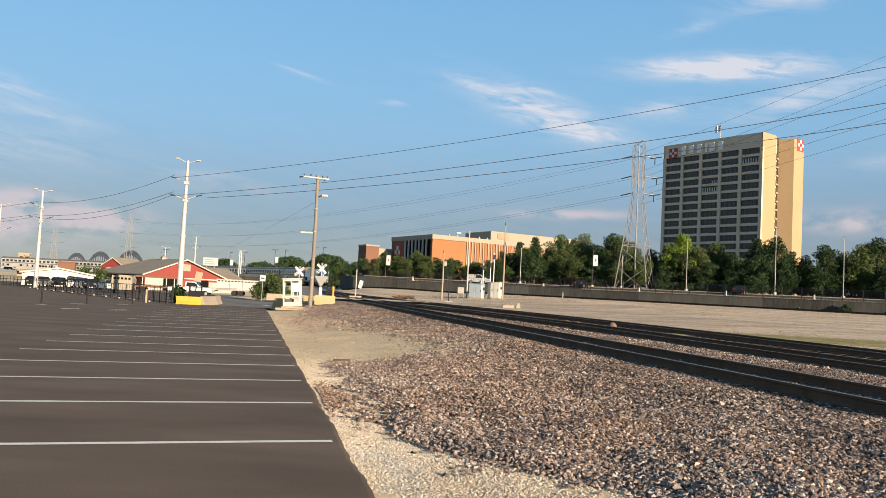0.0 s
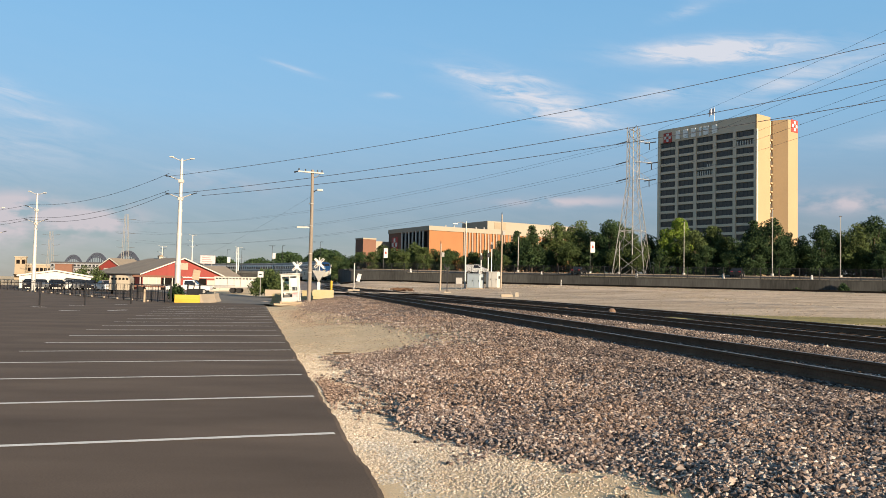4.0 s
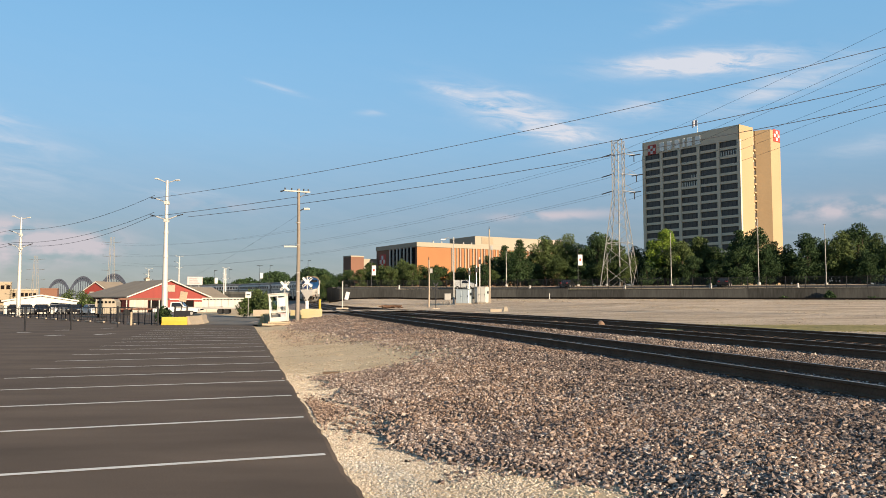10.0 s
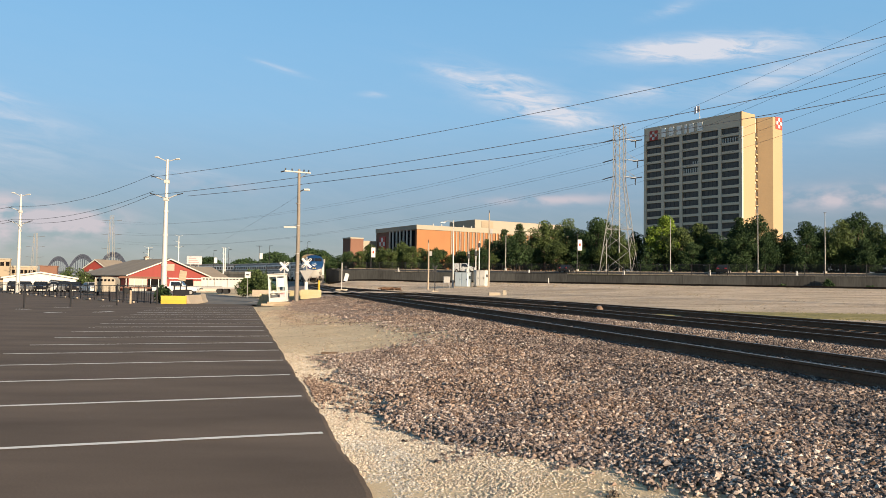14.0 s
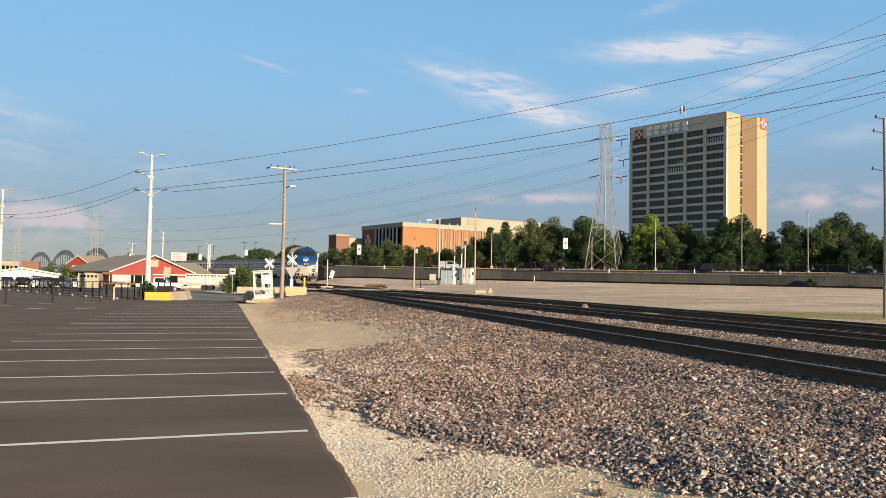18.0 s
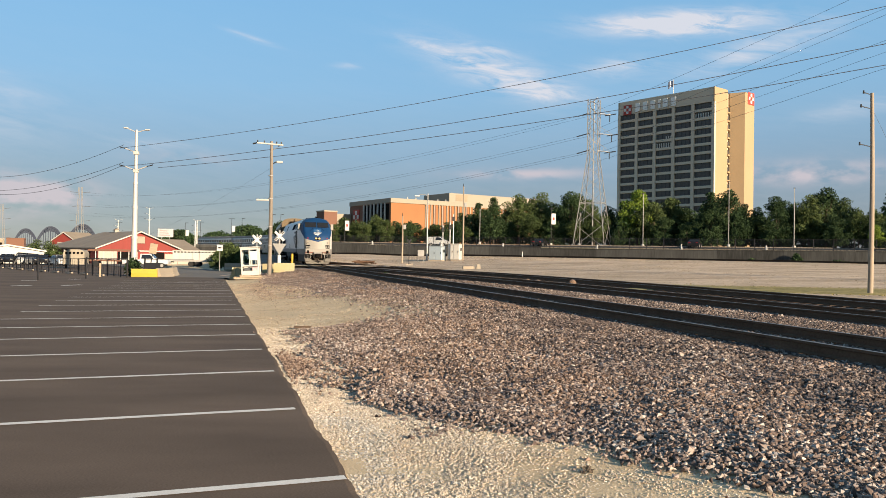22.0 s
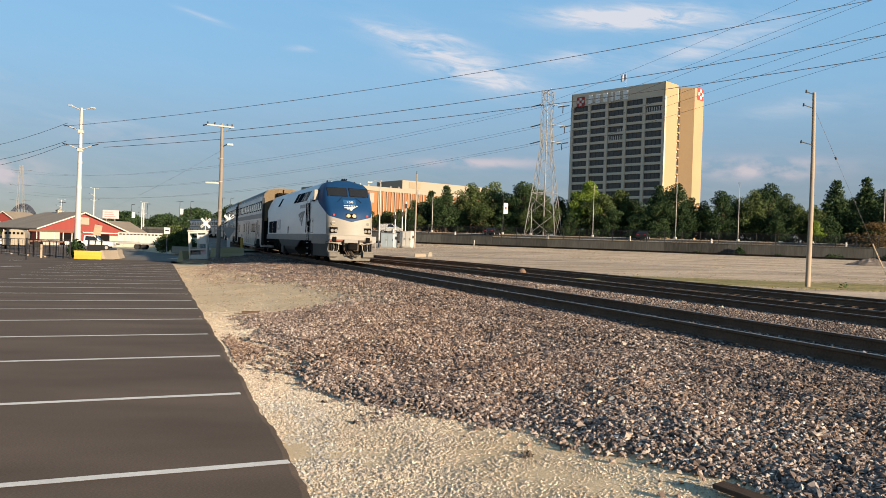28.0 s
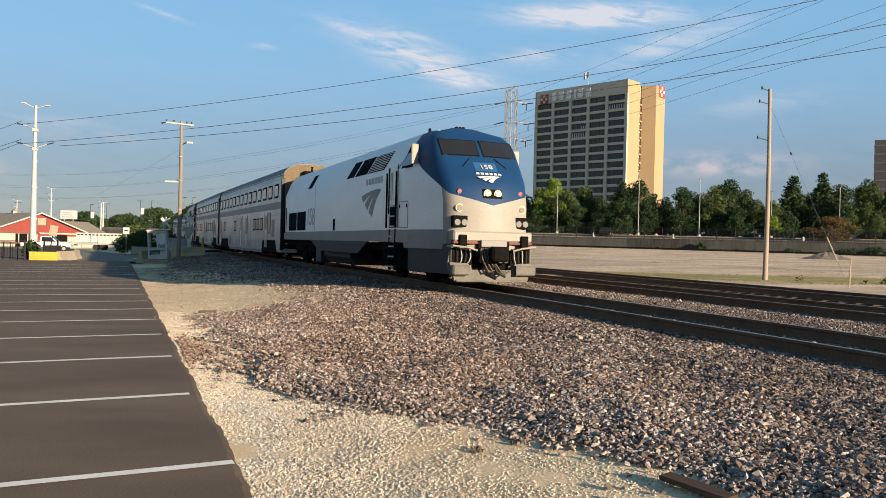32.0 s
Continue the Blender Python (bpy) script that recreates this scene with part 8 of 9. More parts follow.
def field_items():
    rng = np.random.default_rng(9)
    for x, y, s in ((8.55, 38.6, 0.2), (6.6, 40.5, 0.16), (7.2, 40.7, 0.13)):
        v = bmesh.new()
        bmesh.ops.create_icosphere(v, subdivisions=2, radius=s)
        for w in v.verts:
            w.co *= 1 + 0.35 * noise.noise(w.co * 3 + Vector((x, y, 0)))
            w.co.z *= 0.85
        me = bpy.data.meshes.new("boulder")
        v.to_mesh(me)
        v.free()
        me.materials.append(M["brown_rock"])
        tagged(new("boulder", me), "rough brown boulder at the edge of the tracks", "boulder", group="boulders").matrix_basis = Matrix.Translation((x, y, ground_z(x, y) + s * 0.5))
    # gravel heap
    m = Mesh()
    n, k = 28, 9
    rings = []
    for j in range(k + 1):
        t = j / k
        r = 1 - t
        ring = []
        for i in range(n):
            a = 2 * math.pi * i / n
            q = 1 + 0.18 * noise.noise(Vector((math.cos(a) * 1.5, math.sin(a) * 1.5, t)))
            ring.append((2.7 * r * q * math.cos(a), 1.8 * r * q * math.sin(a), -0.1 + 0.8 * (1 - r**1.5) + 0.12 * noise.noise(Vector((i * 0.7, j * 0.8, 2)))))
        rings.append(ring)
    x, y = 49.3, 69.6
    solid("gravel_mound", m.sweep(rings), "mound_gravel", "low heap of grey-brown gravel on the field", "gravel heap", Matrix.Translation((x, y, ground_z(x, y))))
    # straw-coloured grass strip and small weeds along the third track
    v, f = [], []
    def strip(x, t):
        low, high = 31.6 - 0.28 * (x - 13) + 0.5 * noise.noise(Vector((x * 0.5, 0, 0))), 38.5 - 0.36 * (x - 15) + 0.9 * noise.noise(Vector((x * 0.4, 5, 0)))
        high = low + (high - low) * smooth01(8.5, 14.0, x) * (1 - smooth01(30, 44, x))
        return low + (high - low) * t

    sheet = Mesh()
    cols = [8.5 + 0.5 * i for i in range(72)]
    sheet.add([(x, strip(x, j / 8), ground_z(x, strip(x, j / 8)) + (0.075 if 0 < j < 8 else 0.01)) for x in cols for j in range(9)],
              [(9 * i + j, 9 * i + 9 + j, 9 * i + 10 + j, 9 * i + 1 + j) for i in range(71) for j in range(8)])
    solid("turf", sheet, "turf", "flat yellow-green turf along the field edge", "grass", kind="structure", smooth=True)
    for i in range(14000):
        x = rng.uniform(9, 42)
        y = strip(x, rng.uniform(-0.06, 1.06))
        h = rng.uniform(0.06, 0.11)
        a = rng.uniform(0, 6.28)
        z = ground_z(x, y) - 0.02
        b = len(v)
        dx, dy = 0.05 * math.cos(a), 0.05 * math.sin(a)
        v += [(x - dx, y - dy, z), (x + dx, y + dy, z), (x + rng.uniform(-0.08, 0.08), y + rng.uniform(-0.08, 0.08), z + h)]
        f.append((b, b + 1, b + 2))
    me = bpy.data.meshes.new("grass_strip")
    me.from_pydata(v, [], f)
    me.materials.append(M["straw"])
    tagged(new("grass_strip", me), "low yellow-green grass strip along the field edge", "grass", kind="stuff")
    for x, y, s in ((20.4, 30.6, 0.26), (22.7, 29.6, 0.2), (23.4, 29.3, 0.28), (-1.0, 52.0, 0.2)):
        w = thing("weed", "small dark green weed at the field edge", "weed", Matrix.Translation((x, y, ground_z(x, y))), group="weeds")
        part("leaves", leaf_mesh("leaves", [(0, 0, s * 0.5, s * 0.55), (0.1, 0, s * 0.9, s * 0.4)], 60, 0.3, 0.07, "leaf", int(x * 10) + 99), "leaf", w)
    # loose plank and a dark scrap near the lot
    pl = Mesh().box(-0.27, -0.055, 0, 0.27, 0.055, 0.035, bevel=0.006)
    solid("loose_plank", pl, "tie", "short weathered dark timber offcut on the gravel", "plank", Matrix.Translation((2.56, 4.66, ground_z(2.56, 4.66) + 0.02)) @ Matrix.Rotation(radians(-68), 4, "Z") @ Matrix.Rotation(radians(5), 4, "X"))
    solid("loose_plank", Mesh().box(-0.2, -0.05, 0, 0.2, 0.05, 0.05, bevel=0.006), "tie", "weathered timber offcut on the dirt patch", "plank", Matrix.Translation((-2.2, 18.2, ground_z(-2.2, 18.2))) @ Matrix.Rotation(radians(8), 4, "Z"))
    w = thing("dry_tuft", "small dark dry plant tuft on the pebbles", "weed", Matrix.Translation((1.41, 5.97, ground_z(1.41, 5.97))))
    part("dry_leaves", leaf_mesh("dry_leaves", [(0, 0, 0.02, 0.045), (0.04, 0.02, 0.02, 0.035)], 60, 0.05, 0.014, "bark", 5), "bark", w)
    # two thin posts on the field
    solid("stake", Mesh().tube((0, 0, -0.1), (0.04, 0, 1.15), 0.03, 0.025, 6), "pale_wood", "thin leaning stake on the field", "stake", Matrix.Translation((20.05, 26.9, ground_z(20.05, 26.9))))
    solid("marker_post", Mesh().tube((0, 0, -0.1), (0, 0, 0.9), 0.06, 0.06, 8), "sign_white", "short white marker post at the wall foot", "post", Matrix.Translation((19.6, 125.0, ground_z(19.6, 125))))


M["brown_rock"] = mat("brown_rock", (0.09, 0.055, 0.035), 0.9, scale=2, fine=12, bump=0.5, dist=0.03, col2=(0.22, 0.14, 0.09))
M["turf"] = mat("turf", (0.10, 0.10, 0.025), 0.95, scale=0.9, fine=7, bump=0.8, dist=0.04, col2=(0.55, 0.43, 0.20), spec=0.1)
M["mound_gravel"] = mat("mound_gravel", (0.07, 0.058, 0.05), 0.9, scale=1.5, fine=14, bump=1.0, dist=0.08, col2=(0.24, 0.20, 0.17), spec=0.15)
M["dry_weed"] = mat("dry_weed", (0.13, 0.105, 0.045), 0.95, scale=0.3, fine=3, bump=0, col2=(0.34, 0.27, 0.15), per_island=0.5, spec=0.1)
M["straw"] = mat("straw", (0.12, 0.12, 0.03), 0.9, scale=0.6, fine=6, bump=0, col2=(0.32, 0.27, 0.08), per_island=0.5)
field_items()


# ---------------------------------------------------------------- street furniture above the wall
def upper_street():
    rng = np.random.default_rng(17)
    for az, h, banner in ((-4.0, 6.0, True), (5.8, 7.0, False), (10.95, 7.0, True), (13.0, 6.2, False), (17.4, 9.5, False), (23.1, 11.2, False), (27.2, 10.0, False), (31.8, 8.0, False), (35.9, 8.5, False)):
        d = wall_distance(az) + 15.5
        x, y = d * math.sin(radians(az)), d * math.cos(radians(az))
        z = terrace_z(x, y)
        l = thing("street_lamp", "slender dark street lamp with a white banner" if banner else "slender grey street lamp above the wall", "street lamp", Matrix.Translation((x, y, z)), group="street lamps")
        part("pole", Mesh().tube((0, 0, -0.2), (0, 0, h), 0.075, 0.05, 8), "black_metal" if banner else "galvanised", l)
        part("base", Mesh().tube((0, 0, -0.1), (0, 0, 0.6), 0.28, 0.26, 10), "white_paint", l, "pale concrete lamp foot")
        part("lamp_head", Mesh().box(-0.22, -0.08, h - 0.02, 0.22, 0.08, h + 0.07, bevel=0.02), "black_metal", l)
        if banner:
            bn = part("banner", Mesh().box(0.05, -0.02, h - 2.9, 0.85, 0.02, h - 0.9, bevel=0.01), "sign_white", l, "white hanging banner")
            part("banner_mark", Mesh().box(0.28, -0.03, h - 2.1, 0.62, -0.018, h - 1.6), "red_paint", bn)

    for i in range(7):
        az = (7.5, 14.2, 20.0, 25.5, 33.8, -2.0, 3.0)[i]
        d = wall_distance(az) + 5
        x, y = d * math.sin(radians(az)), d * math.cos(radians(az))
        solid("traffic_cone" if i % 2 else "utility_box", Mesh().tube((0, 0, 0), (0, 0, 0.9), 0.22, 0.12, 8), "sign_white", "small white post beside the upper street", "post", Matrix.Translation((x, y, terrace_z(x, y))), group="white posts")


upper_street()


# ---------------------------------------------------------------- vehicles
def car(material, label, kind="sedan"):
    c = thing("car" if kind != "pickup" else "pickup_truck", label, "car" if kind != "pickup" else "pickup truck", group="parked cars")
    prof = {"sedan": [(-2.2, 0.35), (-2.25, 0.75), (-2.1, 0.92), (-1.3, 0.98), (-0.75, 1.42), (0.55, 1.44), (1.2, 1.0), (2.1, 0.85), (2.25, 0.6), (2.2, 0.35)],
            "suv": [(-2.25, 0.4), (-2.3, 0.9), (-2.2, 1.15), (-2.0, 1.68), (0.4, 1.72), (1.05, 1.15), (2.15, 1.0), (2.3, 0.7), (2.25, 0.4)],
            "van": [(-1.9, 0.4), (-1.95, 1.0), (-1.9, 1.75), (0.5, 1.78), (1.2, 1.2), (1.9, 1.0), (2.0, 0.7), (1.95, 0.4)],
            "pickup": [(-2.8, 0.5), (-2.85, 1.0), (-0.75, 1.05), (-0.7, 1.75), (0.5, 1.78), (1.1, 1.15), (2.5, 1.05), (2.7, 0.75), (2.65, 0.5)]}[kind]
    shell = Mesh().prism(prof, -0.9, 0.9, "y")
    waist = {"sedan": 0.99, "suv": 1.16, "van": 1.21, "pickup": 1.16}[kind]
    shell.v = [(x, y * (0.80 if z > waist else 1.0), z) for x, y, z in shell.v]
    part("body", shell, material, c, smooth=True)
    k = max(range(len(prof)), key=lambda i: prof[i][0] if prof[i][1] > waist + 0.1 else -9)
    for name, (xa, za), (xb, zb) in (("windscreen", prof[k], prof[k + 1]), ("rear_window", *[p for p in prof[:k] if p[0] < 0][-1:-3:-1])):
        lo = Vector((xb, 0, zb)).lerp(Vector((xa, 0, za)), 0.12)
        hi = Vector((xb, 0, zb)).lerp(Vector((xa, 0, za)), 0.9)
        pane = Mesh()
        quad_window(pane, (lo.x, -0.74, lo.z), (lo.x, 0.74, lo.z), (hi.x, 0.66, hi.z), (hi.x, -0.66, hi.z), 0.015)
        part(name, pane, "loco_glass", c)
    for sy in (-1, 1):
        if kind == "van":
            wins = [((-0.3, 1.15), (1.05, 1.15), (0.5, 1.65), (-0.3, 1.65))]
        elif kind == "pickup":
            wins = [((-0.55, 1.15), (0.9, 1.15), (0.45, 1.65), (-0.55, 1.65))]
        elif kind == "suv":
            wins = [((-1.95, 1.12), (-0.65, 1.12), (-0.65, 1.6), (-1.85, 1.6)), ((-0.55, 1.12), (0.85, 1.12), (0.35, 1.6), (-0.55, 1.6))]
        else:
            wins = [((-1.15, 0.98), (-0.15, 0.98), (-0.15, 1.36), (-0.72, 1.36)), ((-0.05, 0.98), (1.05, 0.98), (0.5, 1.36), (-0.05, 1.36))]
        for w in wins:
            pane = Mesh()
            quad_window(pane, *[(x, sy * (0.90 if z < waist else 0.735 + 0.12 * (1.7 - z)), z) for x, z in w], 0.02)
            part("side_window", pane, "loco_glass", c)
    x = prof[-1][0] - 0.75
    for wx in (-x * 0.95 - 0.05, x):
        for sy in (-1, 1):
            wl = part("wheel", Mesh().tube((wx, sy * 0.72, 0.33), (wx, sy * 0.92, 0.33), 0.33, 0.33, 16), "rubber", c)
            part("rim", Mesh().tube((wx, sy * 0.915, 0.33), (wx, sy * 0.93, 0.33), 0.2, 0.2, 12), "galvanised", wl)
    fx, bx = prof[-2][0], prof[1][0]
    for sy in (-0.6, 0.6):
        part("headlight", Mesh().box(fx - 0.12, sy - 0.18, 0.66, fx + 0.01, sy + 0.18, 0.82, bevel=0.02), "lamp_glass", c)
        part("tail_light", Mesh().box(bx - 0.02, sy - 0.16, 0.78, bx + 0.06, sy + 0.16, 0.95, bevel=0.02), "marker_red", c)
    return c


def vehicles():
    def place(c, x, y, z, turn):
        c.matrix_basis = Matrix.Translation((x, y, z)) @ Matrix.Rotation(turn, 4, "Z")
    d = math.radians
    place(car("car_white", "white pickup truck parked by the red barn", "pickup"), -31.6, 100.6, -0.12, d(5))
    row = [("car_black", "black"), ("car_grey", "grey"), ("car_black", "black"), ("car_white", "white"), ("car_grey", "grey"), ("car_black", "black"), ("car_red", "dark red"), ("car_grey", "grey")]
    for i, (m, colour) in enumerate(row):
        az = d(-27.3 + 0.72 * i)
        place(car(m, colour + " sedan parked behind the lot fence"), 121.5 * math.sin(az), 121.5 * math.cos(az) - math.sin(i * 1.7), -0.12, d(-64 + 7 * math.sin(i * 2.1)))
    place(car("car_white", "white sedan parked near the trailer", "sedan"), -43.9, 104.5, -0.12, d(-50))
    # cars on the upper street
    for az, off, m, k, l in ((20.9, 11, "car_black", "sedan", "black car on the street above the wall"), (10.2, 11, "car_black", "sedan", "dark sedan on the street above the wall")):
        w = wall_distance(az) + off
        x, y = w * math.sin(d(az)), w * math.cos(d(az))
        place(car(m, l, k), x, y, terrace_z(x, y) + 0.12, d(62))
    w = wall_distance(2.8) + 6
    x, y = w * math.sin(d(2.8)), w * math.cos(d(2.8))
    place(car("car_white", "white work van with roof rack above the wall", "van"), x, y, terrace_z(x, y) + 0.05, d(-20))
    # cream livestock trailer with a rounded roof
    t = thing("livestock_trailer", "cream box trailer with rounded roof behind the lot fence", "trailer", Matrix.Translation((-35.4, 88.4, -0.12)) @ Matrix.Rotation(d(14), 4, "Z"))
    prof = [(-1.05, 0.5), (1.05, 0.5), (1.05, 1.75), (0.9, 2.0), (0.55, 2.12), (-0.55, 2.12), (-0.9, 2.0), (-1.05, 1.75)]
    part("box", Mesh().prism(prof, -2.2, 1.6, "y"), "cream", t)
    for k in range(5):
        part("slot", Mesh().box(-1.07, -1.9 + 0.66 * k, 1.5, -1.04, -1.45 + 0.66 * k, 1.72), "under", t)
        part("slot", Mesh().box(-0.85 + 0.38 * k, -2.23, 1.62, -0.62 + 0.38 * k, -2.19, 1.85), "under", t)
    for sx in (-1, 1):
        part("wheel", Mesh().tube((sx * 0.95, 0, 0.35), (sx * 1.12, 0, 0.35), 0.35, 0.35, 14), "rubber", t)
    # dark tree-shaded wagon with a canopy
    g = thing("hay_wagon", "brown wooden wagon with white rails beside the barn", "wagon", Matrix.Translation((-37.0, 104.0, -0.1)) @ Matrix.Rotation(d(10), 4, "Z"))
    part("bed", Mesh().box(-3.0, -1.0, 0.7, 3.0, 1.0, 0.9), "brown_brick", g)
    part("canopy", Mesh().prism([(-3.1, 2.0), (3.1, 2.0), (2.8, 2.25), (-2.8, 2.25)], -1.1, 1.1, "y"), "brown_brick", g)
    for k in range(7):
        part("upright", Mesh().box(-3 + k - 0.05, -1.0, 0.9, -3 + k + 0.05, -0.92, 2.0), "white_paint", g)
    for k in (-2, 2):
        for sy in (-1, 1):
            part("wheel", Mesh().tube((k, sy * 0.9, 0.4), (k, sy * 1.02, 0.4), 0.4, 0.4, 14), "rubber", g)


vehicles()


# ---------------------------------------------------------------- buildings on the lot's far side
def gable(b, name, x0, x1, y0, y1, z0, eave, peak, wall_m, roof_m, over=0.6, ridge=None, hip=0.0):
    """A gabled block whose ridge runs along y."""
    rx = (x0 + x1) / 2 if ridge is None else ridge
    if hip:
        part(name + "_wall", Mesh().box(x0, y0, z0, x1, y1, eave), wall_m, b)
        part("gable_end", Mesh().prism([(x0, eave), (x1, eave), (rx, peak)], y0, y0 + 0.2, "y"), wall_m, b)
        m = Mesh()
        yo, ze = y1 + over, eave - (peak - eave) / abs(rx - x0) * over
        m.add([(x0 - over, yo, ze + 0.24), (x1 + over, yo, ze + 0.24), (rx, yo - hip, peak + 0.24), (x0 - over, yo, ze + 0.06), (x1 + over, yo, ze + 0.06), (rx, yo - hip, peak + 0.06)],
              [(0, 1, 2), (5, 4, 3), (0, 3, 4, 1), (1, 4, 5, 2), (2, 5, 3, 0)])
        part("hip_roof", m, roof_m, b)
    else:
        part(name + "_wall", Mesh().prism([(x0, z0), (x1, z0), (x1, eave), (rx, peak), (x0, eave)], y0, y1, "y"), wall_m, b)
    for sx, xe in ((-1, x0), (1, x1)):
        s = (peak - eave) / abs(rx - xe)
        xo = xe + sx * over
        zo = eave - s * over
        m = Mesh()
        m.add([(rx, y0 - over, peak + k) for k in (0.06, 0.24)] + [(xo, y0 - over, zo + k) for k in (0.06, 0.24)] + [(xo, y1 + over, zo + k) for k in (0.06, 0.24)] + [(rx, y1 + over - hip, peak + k) for k in (0.06, 0.24)],
              [(0, 2, 4, 6), (1, 7, 5, 3), (0, 1, 3, 2), (2, 3, 5, 4), (4, 5, 7, 6), (6, 7, 1, 0)])
        part(name + "_roof", m, roof_m, b, "tan shingle roof slope")
        part("barge_board", Mesh().prism([(rx, peak + 0.02), (xo, zo + 0.02), (xo, zo + 0.19), (rx, peak + 0.21)], y0 - over - 0.06, y0 - over, "y"), "white_paint", b, "white barge board")


def barn():
    m0 = Matrix.Translation((-43.2, 133.1, -0.25)) @ Matrix.Rotation(radians(42), 4, "Z")
    b = thing("barn", "long red barn with tan shingle roof and white trim", "barn", m0)
    gable(b, "main", -6.8, 6.8, 0.0, 23.0, 0.0, 2.75, 5.4, "barn_red", "shingle", hip=8.5)
    part("white_panel", Mesh().box(-6.7, -0.08, 0.0, -3.7, 0.03, 2.2), "white_wall", b, "white wall panel")
    # flat near-black panels: the shade inside the doorways is put into their colour
    part("doorway", Mesh().box(-3.6, -0.06, 0.0, -0.9, 0.04, 2.15), "under", b, "near-black panel standing for the shaded doorway")
    part("doorway", Mesh().box(1.9, -0.06, 0.0, 4.3, 0.04, 2.15), "under", b, "near-black panel standing for the shaded doorway")
    part("white_panel", Mesh().box(4.4, -0.08, 0.0, 6.7, 0.03, 1.9), "white_wall", b, "white wall panel")
    part("eave_board", Mesh().box(-6.9, -0.12, 2.25, 6.9, 0.02, 2.42), "white_paint", b)
    part("loft_hatch", Mesh().box(-0.4, -0.1, 3.6, 0.9, 0.02, 4.75), "cream", b, "tan loft hatch")
    # near-black strips paint the shade under the side eaves
    for y in (3, 8, 13, 18):
        part("side_opening", Mesh().box(-6.88, y, 0.2, -6.78, y + 3.5, 2.0), "under", b)
        part("side_post", Mesh().box(-7.4, y - 0.1, 0.0, -7.2, y + 0.1, 2.4), "white_paint", b)
    cu = part("cupola", Mesh().box(-0.35, 9.0, 5.1, 0.35, 9.7, 5.95, bevel=0.03), "white_wall", b, "white roof cupola")
    part("cupola_roof", Mesh().prism([(-0.45, 5.95), (0.45, 5.95), (0.0, 6.25)], 8.9, 9.8, "y"), "shingle", cu)
    part("wing_wall", Mesh().box(6.8, 3.0, 0.0, 12.2, 16.0, 2.6), "white_wall", b, "cream wing wall")
    part("wing_roof", Mesh().prism([(2.4, 2.5), (16.6, 2.5), (9.5, 4.6)], 6.8, 12.6, "x"), "shingle", b, "tan shingle wing roof")
    # second small red house behind
    b2 = thing("red_outbuilding", "small red outbuilding with white trim and grey roof", "building", Matrix.Translation((-67.4, 168.0, -0.25)) @ Matrix.Rotation(radians(-12), 4, "Z"))
    gable(b2, "main", -2.6, 2.6, -4.2, 4.2, 0.0, 4.2, 5.9, "barn_red", "shingle", 0.3)
    for x in (-1.4, 1.0):
        part("window", Mesh().box(x, -4.3, 2.4, x + 0.9, -4.15, 4.0), "white_wall", b2, "white window panel")
    # white low building
    b3 = thing("white_shed", "long low white metal shed with shallow roof", "shed", Matrix.Translation((-56.5, 117.0, -0.2)) @ Matrix.Rotation(radians(24), 4, "Z"))
    gable(b3, "main", -5.0, 4.6, 0.0, 9.0, 0.0, 1.9, 2.7, "white_paint", "white_wall", 0.3)
    part("awning", Mesh().prism([(1.3, 1.75), (3.8, 1.55), (3.8, 1.63), (1.3, 1.85)], -1.4, 0.0, "y"), "galvanised", b3)
    part("doorway", Mesh().box(1.6, -0.05, 0.0, 3.2, 0.03, 1.6), "car_grey", b3)
    # long white stock trailer with slots along its top
    w = thing("stock_trailer", "long white metal stock trailer with slotted top parked beside the barn", "trailer", Matrix.Translation((-31.2, 110.0, -0.2)) @ Matrix.Rotation(radians(4), 4, "Z"))
    part("deck", Mesh().box(0, 0, 0.85, 6.2, 2.2, 1.05), "galvanised", w)
    for k in range(7):
        part("side_panel", Mesh().box(0.9 * k, 0, 1.05, 0.86 + 0.9 * k, 0.06, 2.35, bevel=0.01), "white_paint", w)
    part("back_wall", Mesh().box(0, 2.1, 1.05, 6.2, 2.16, 2.35), "white_paint", w)
    for x in (0, 6.14):
        part("end_wall", Mesh().box(x, 0.06, 1.05, x + 0.06, 2.1, 2.35), "white_paint", w)
    part("roof", Mesh().box(-0.05, -0.05, 2.35, 6.25, 2.2, 2.42, bevel=0.02), "white_paint", w)
    for k in range(13):
        part("slot", Mesh().box(0.18 + 0.46 * k, -0.02, 2.08, 0.46 + 0.46 * k, 0.01, 2.24), "under", w)
    for x in (2.4, 3.3):
        for y in (0.1, 1.9):
            part("wheel", Mesh().tube((x, y, 0.52), (x, y + 0.2, 0.52), 0.37, 0.37, 14), "rubber", w)
    part("tongue", Mesh().box(-1.5, 1.0, 0.7, 0.0, 1.2, 0.86, bevel=0.02), "under", w)
    part("jack_stand", Mesh().box(-1.2, 1.02, 0.12, -1.1, 1.18, 0.75), "under", w)


barn()


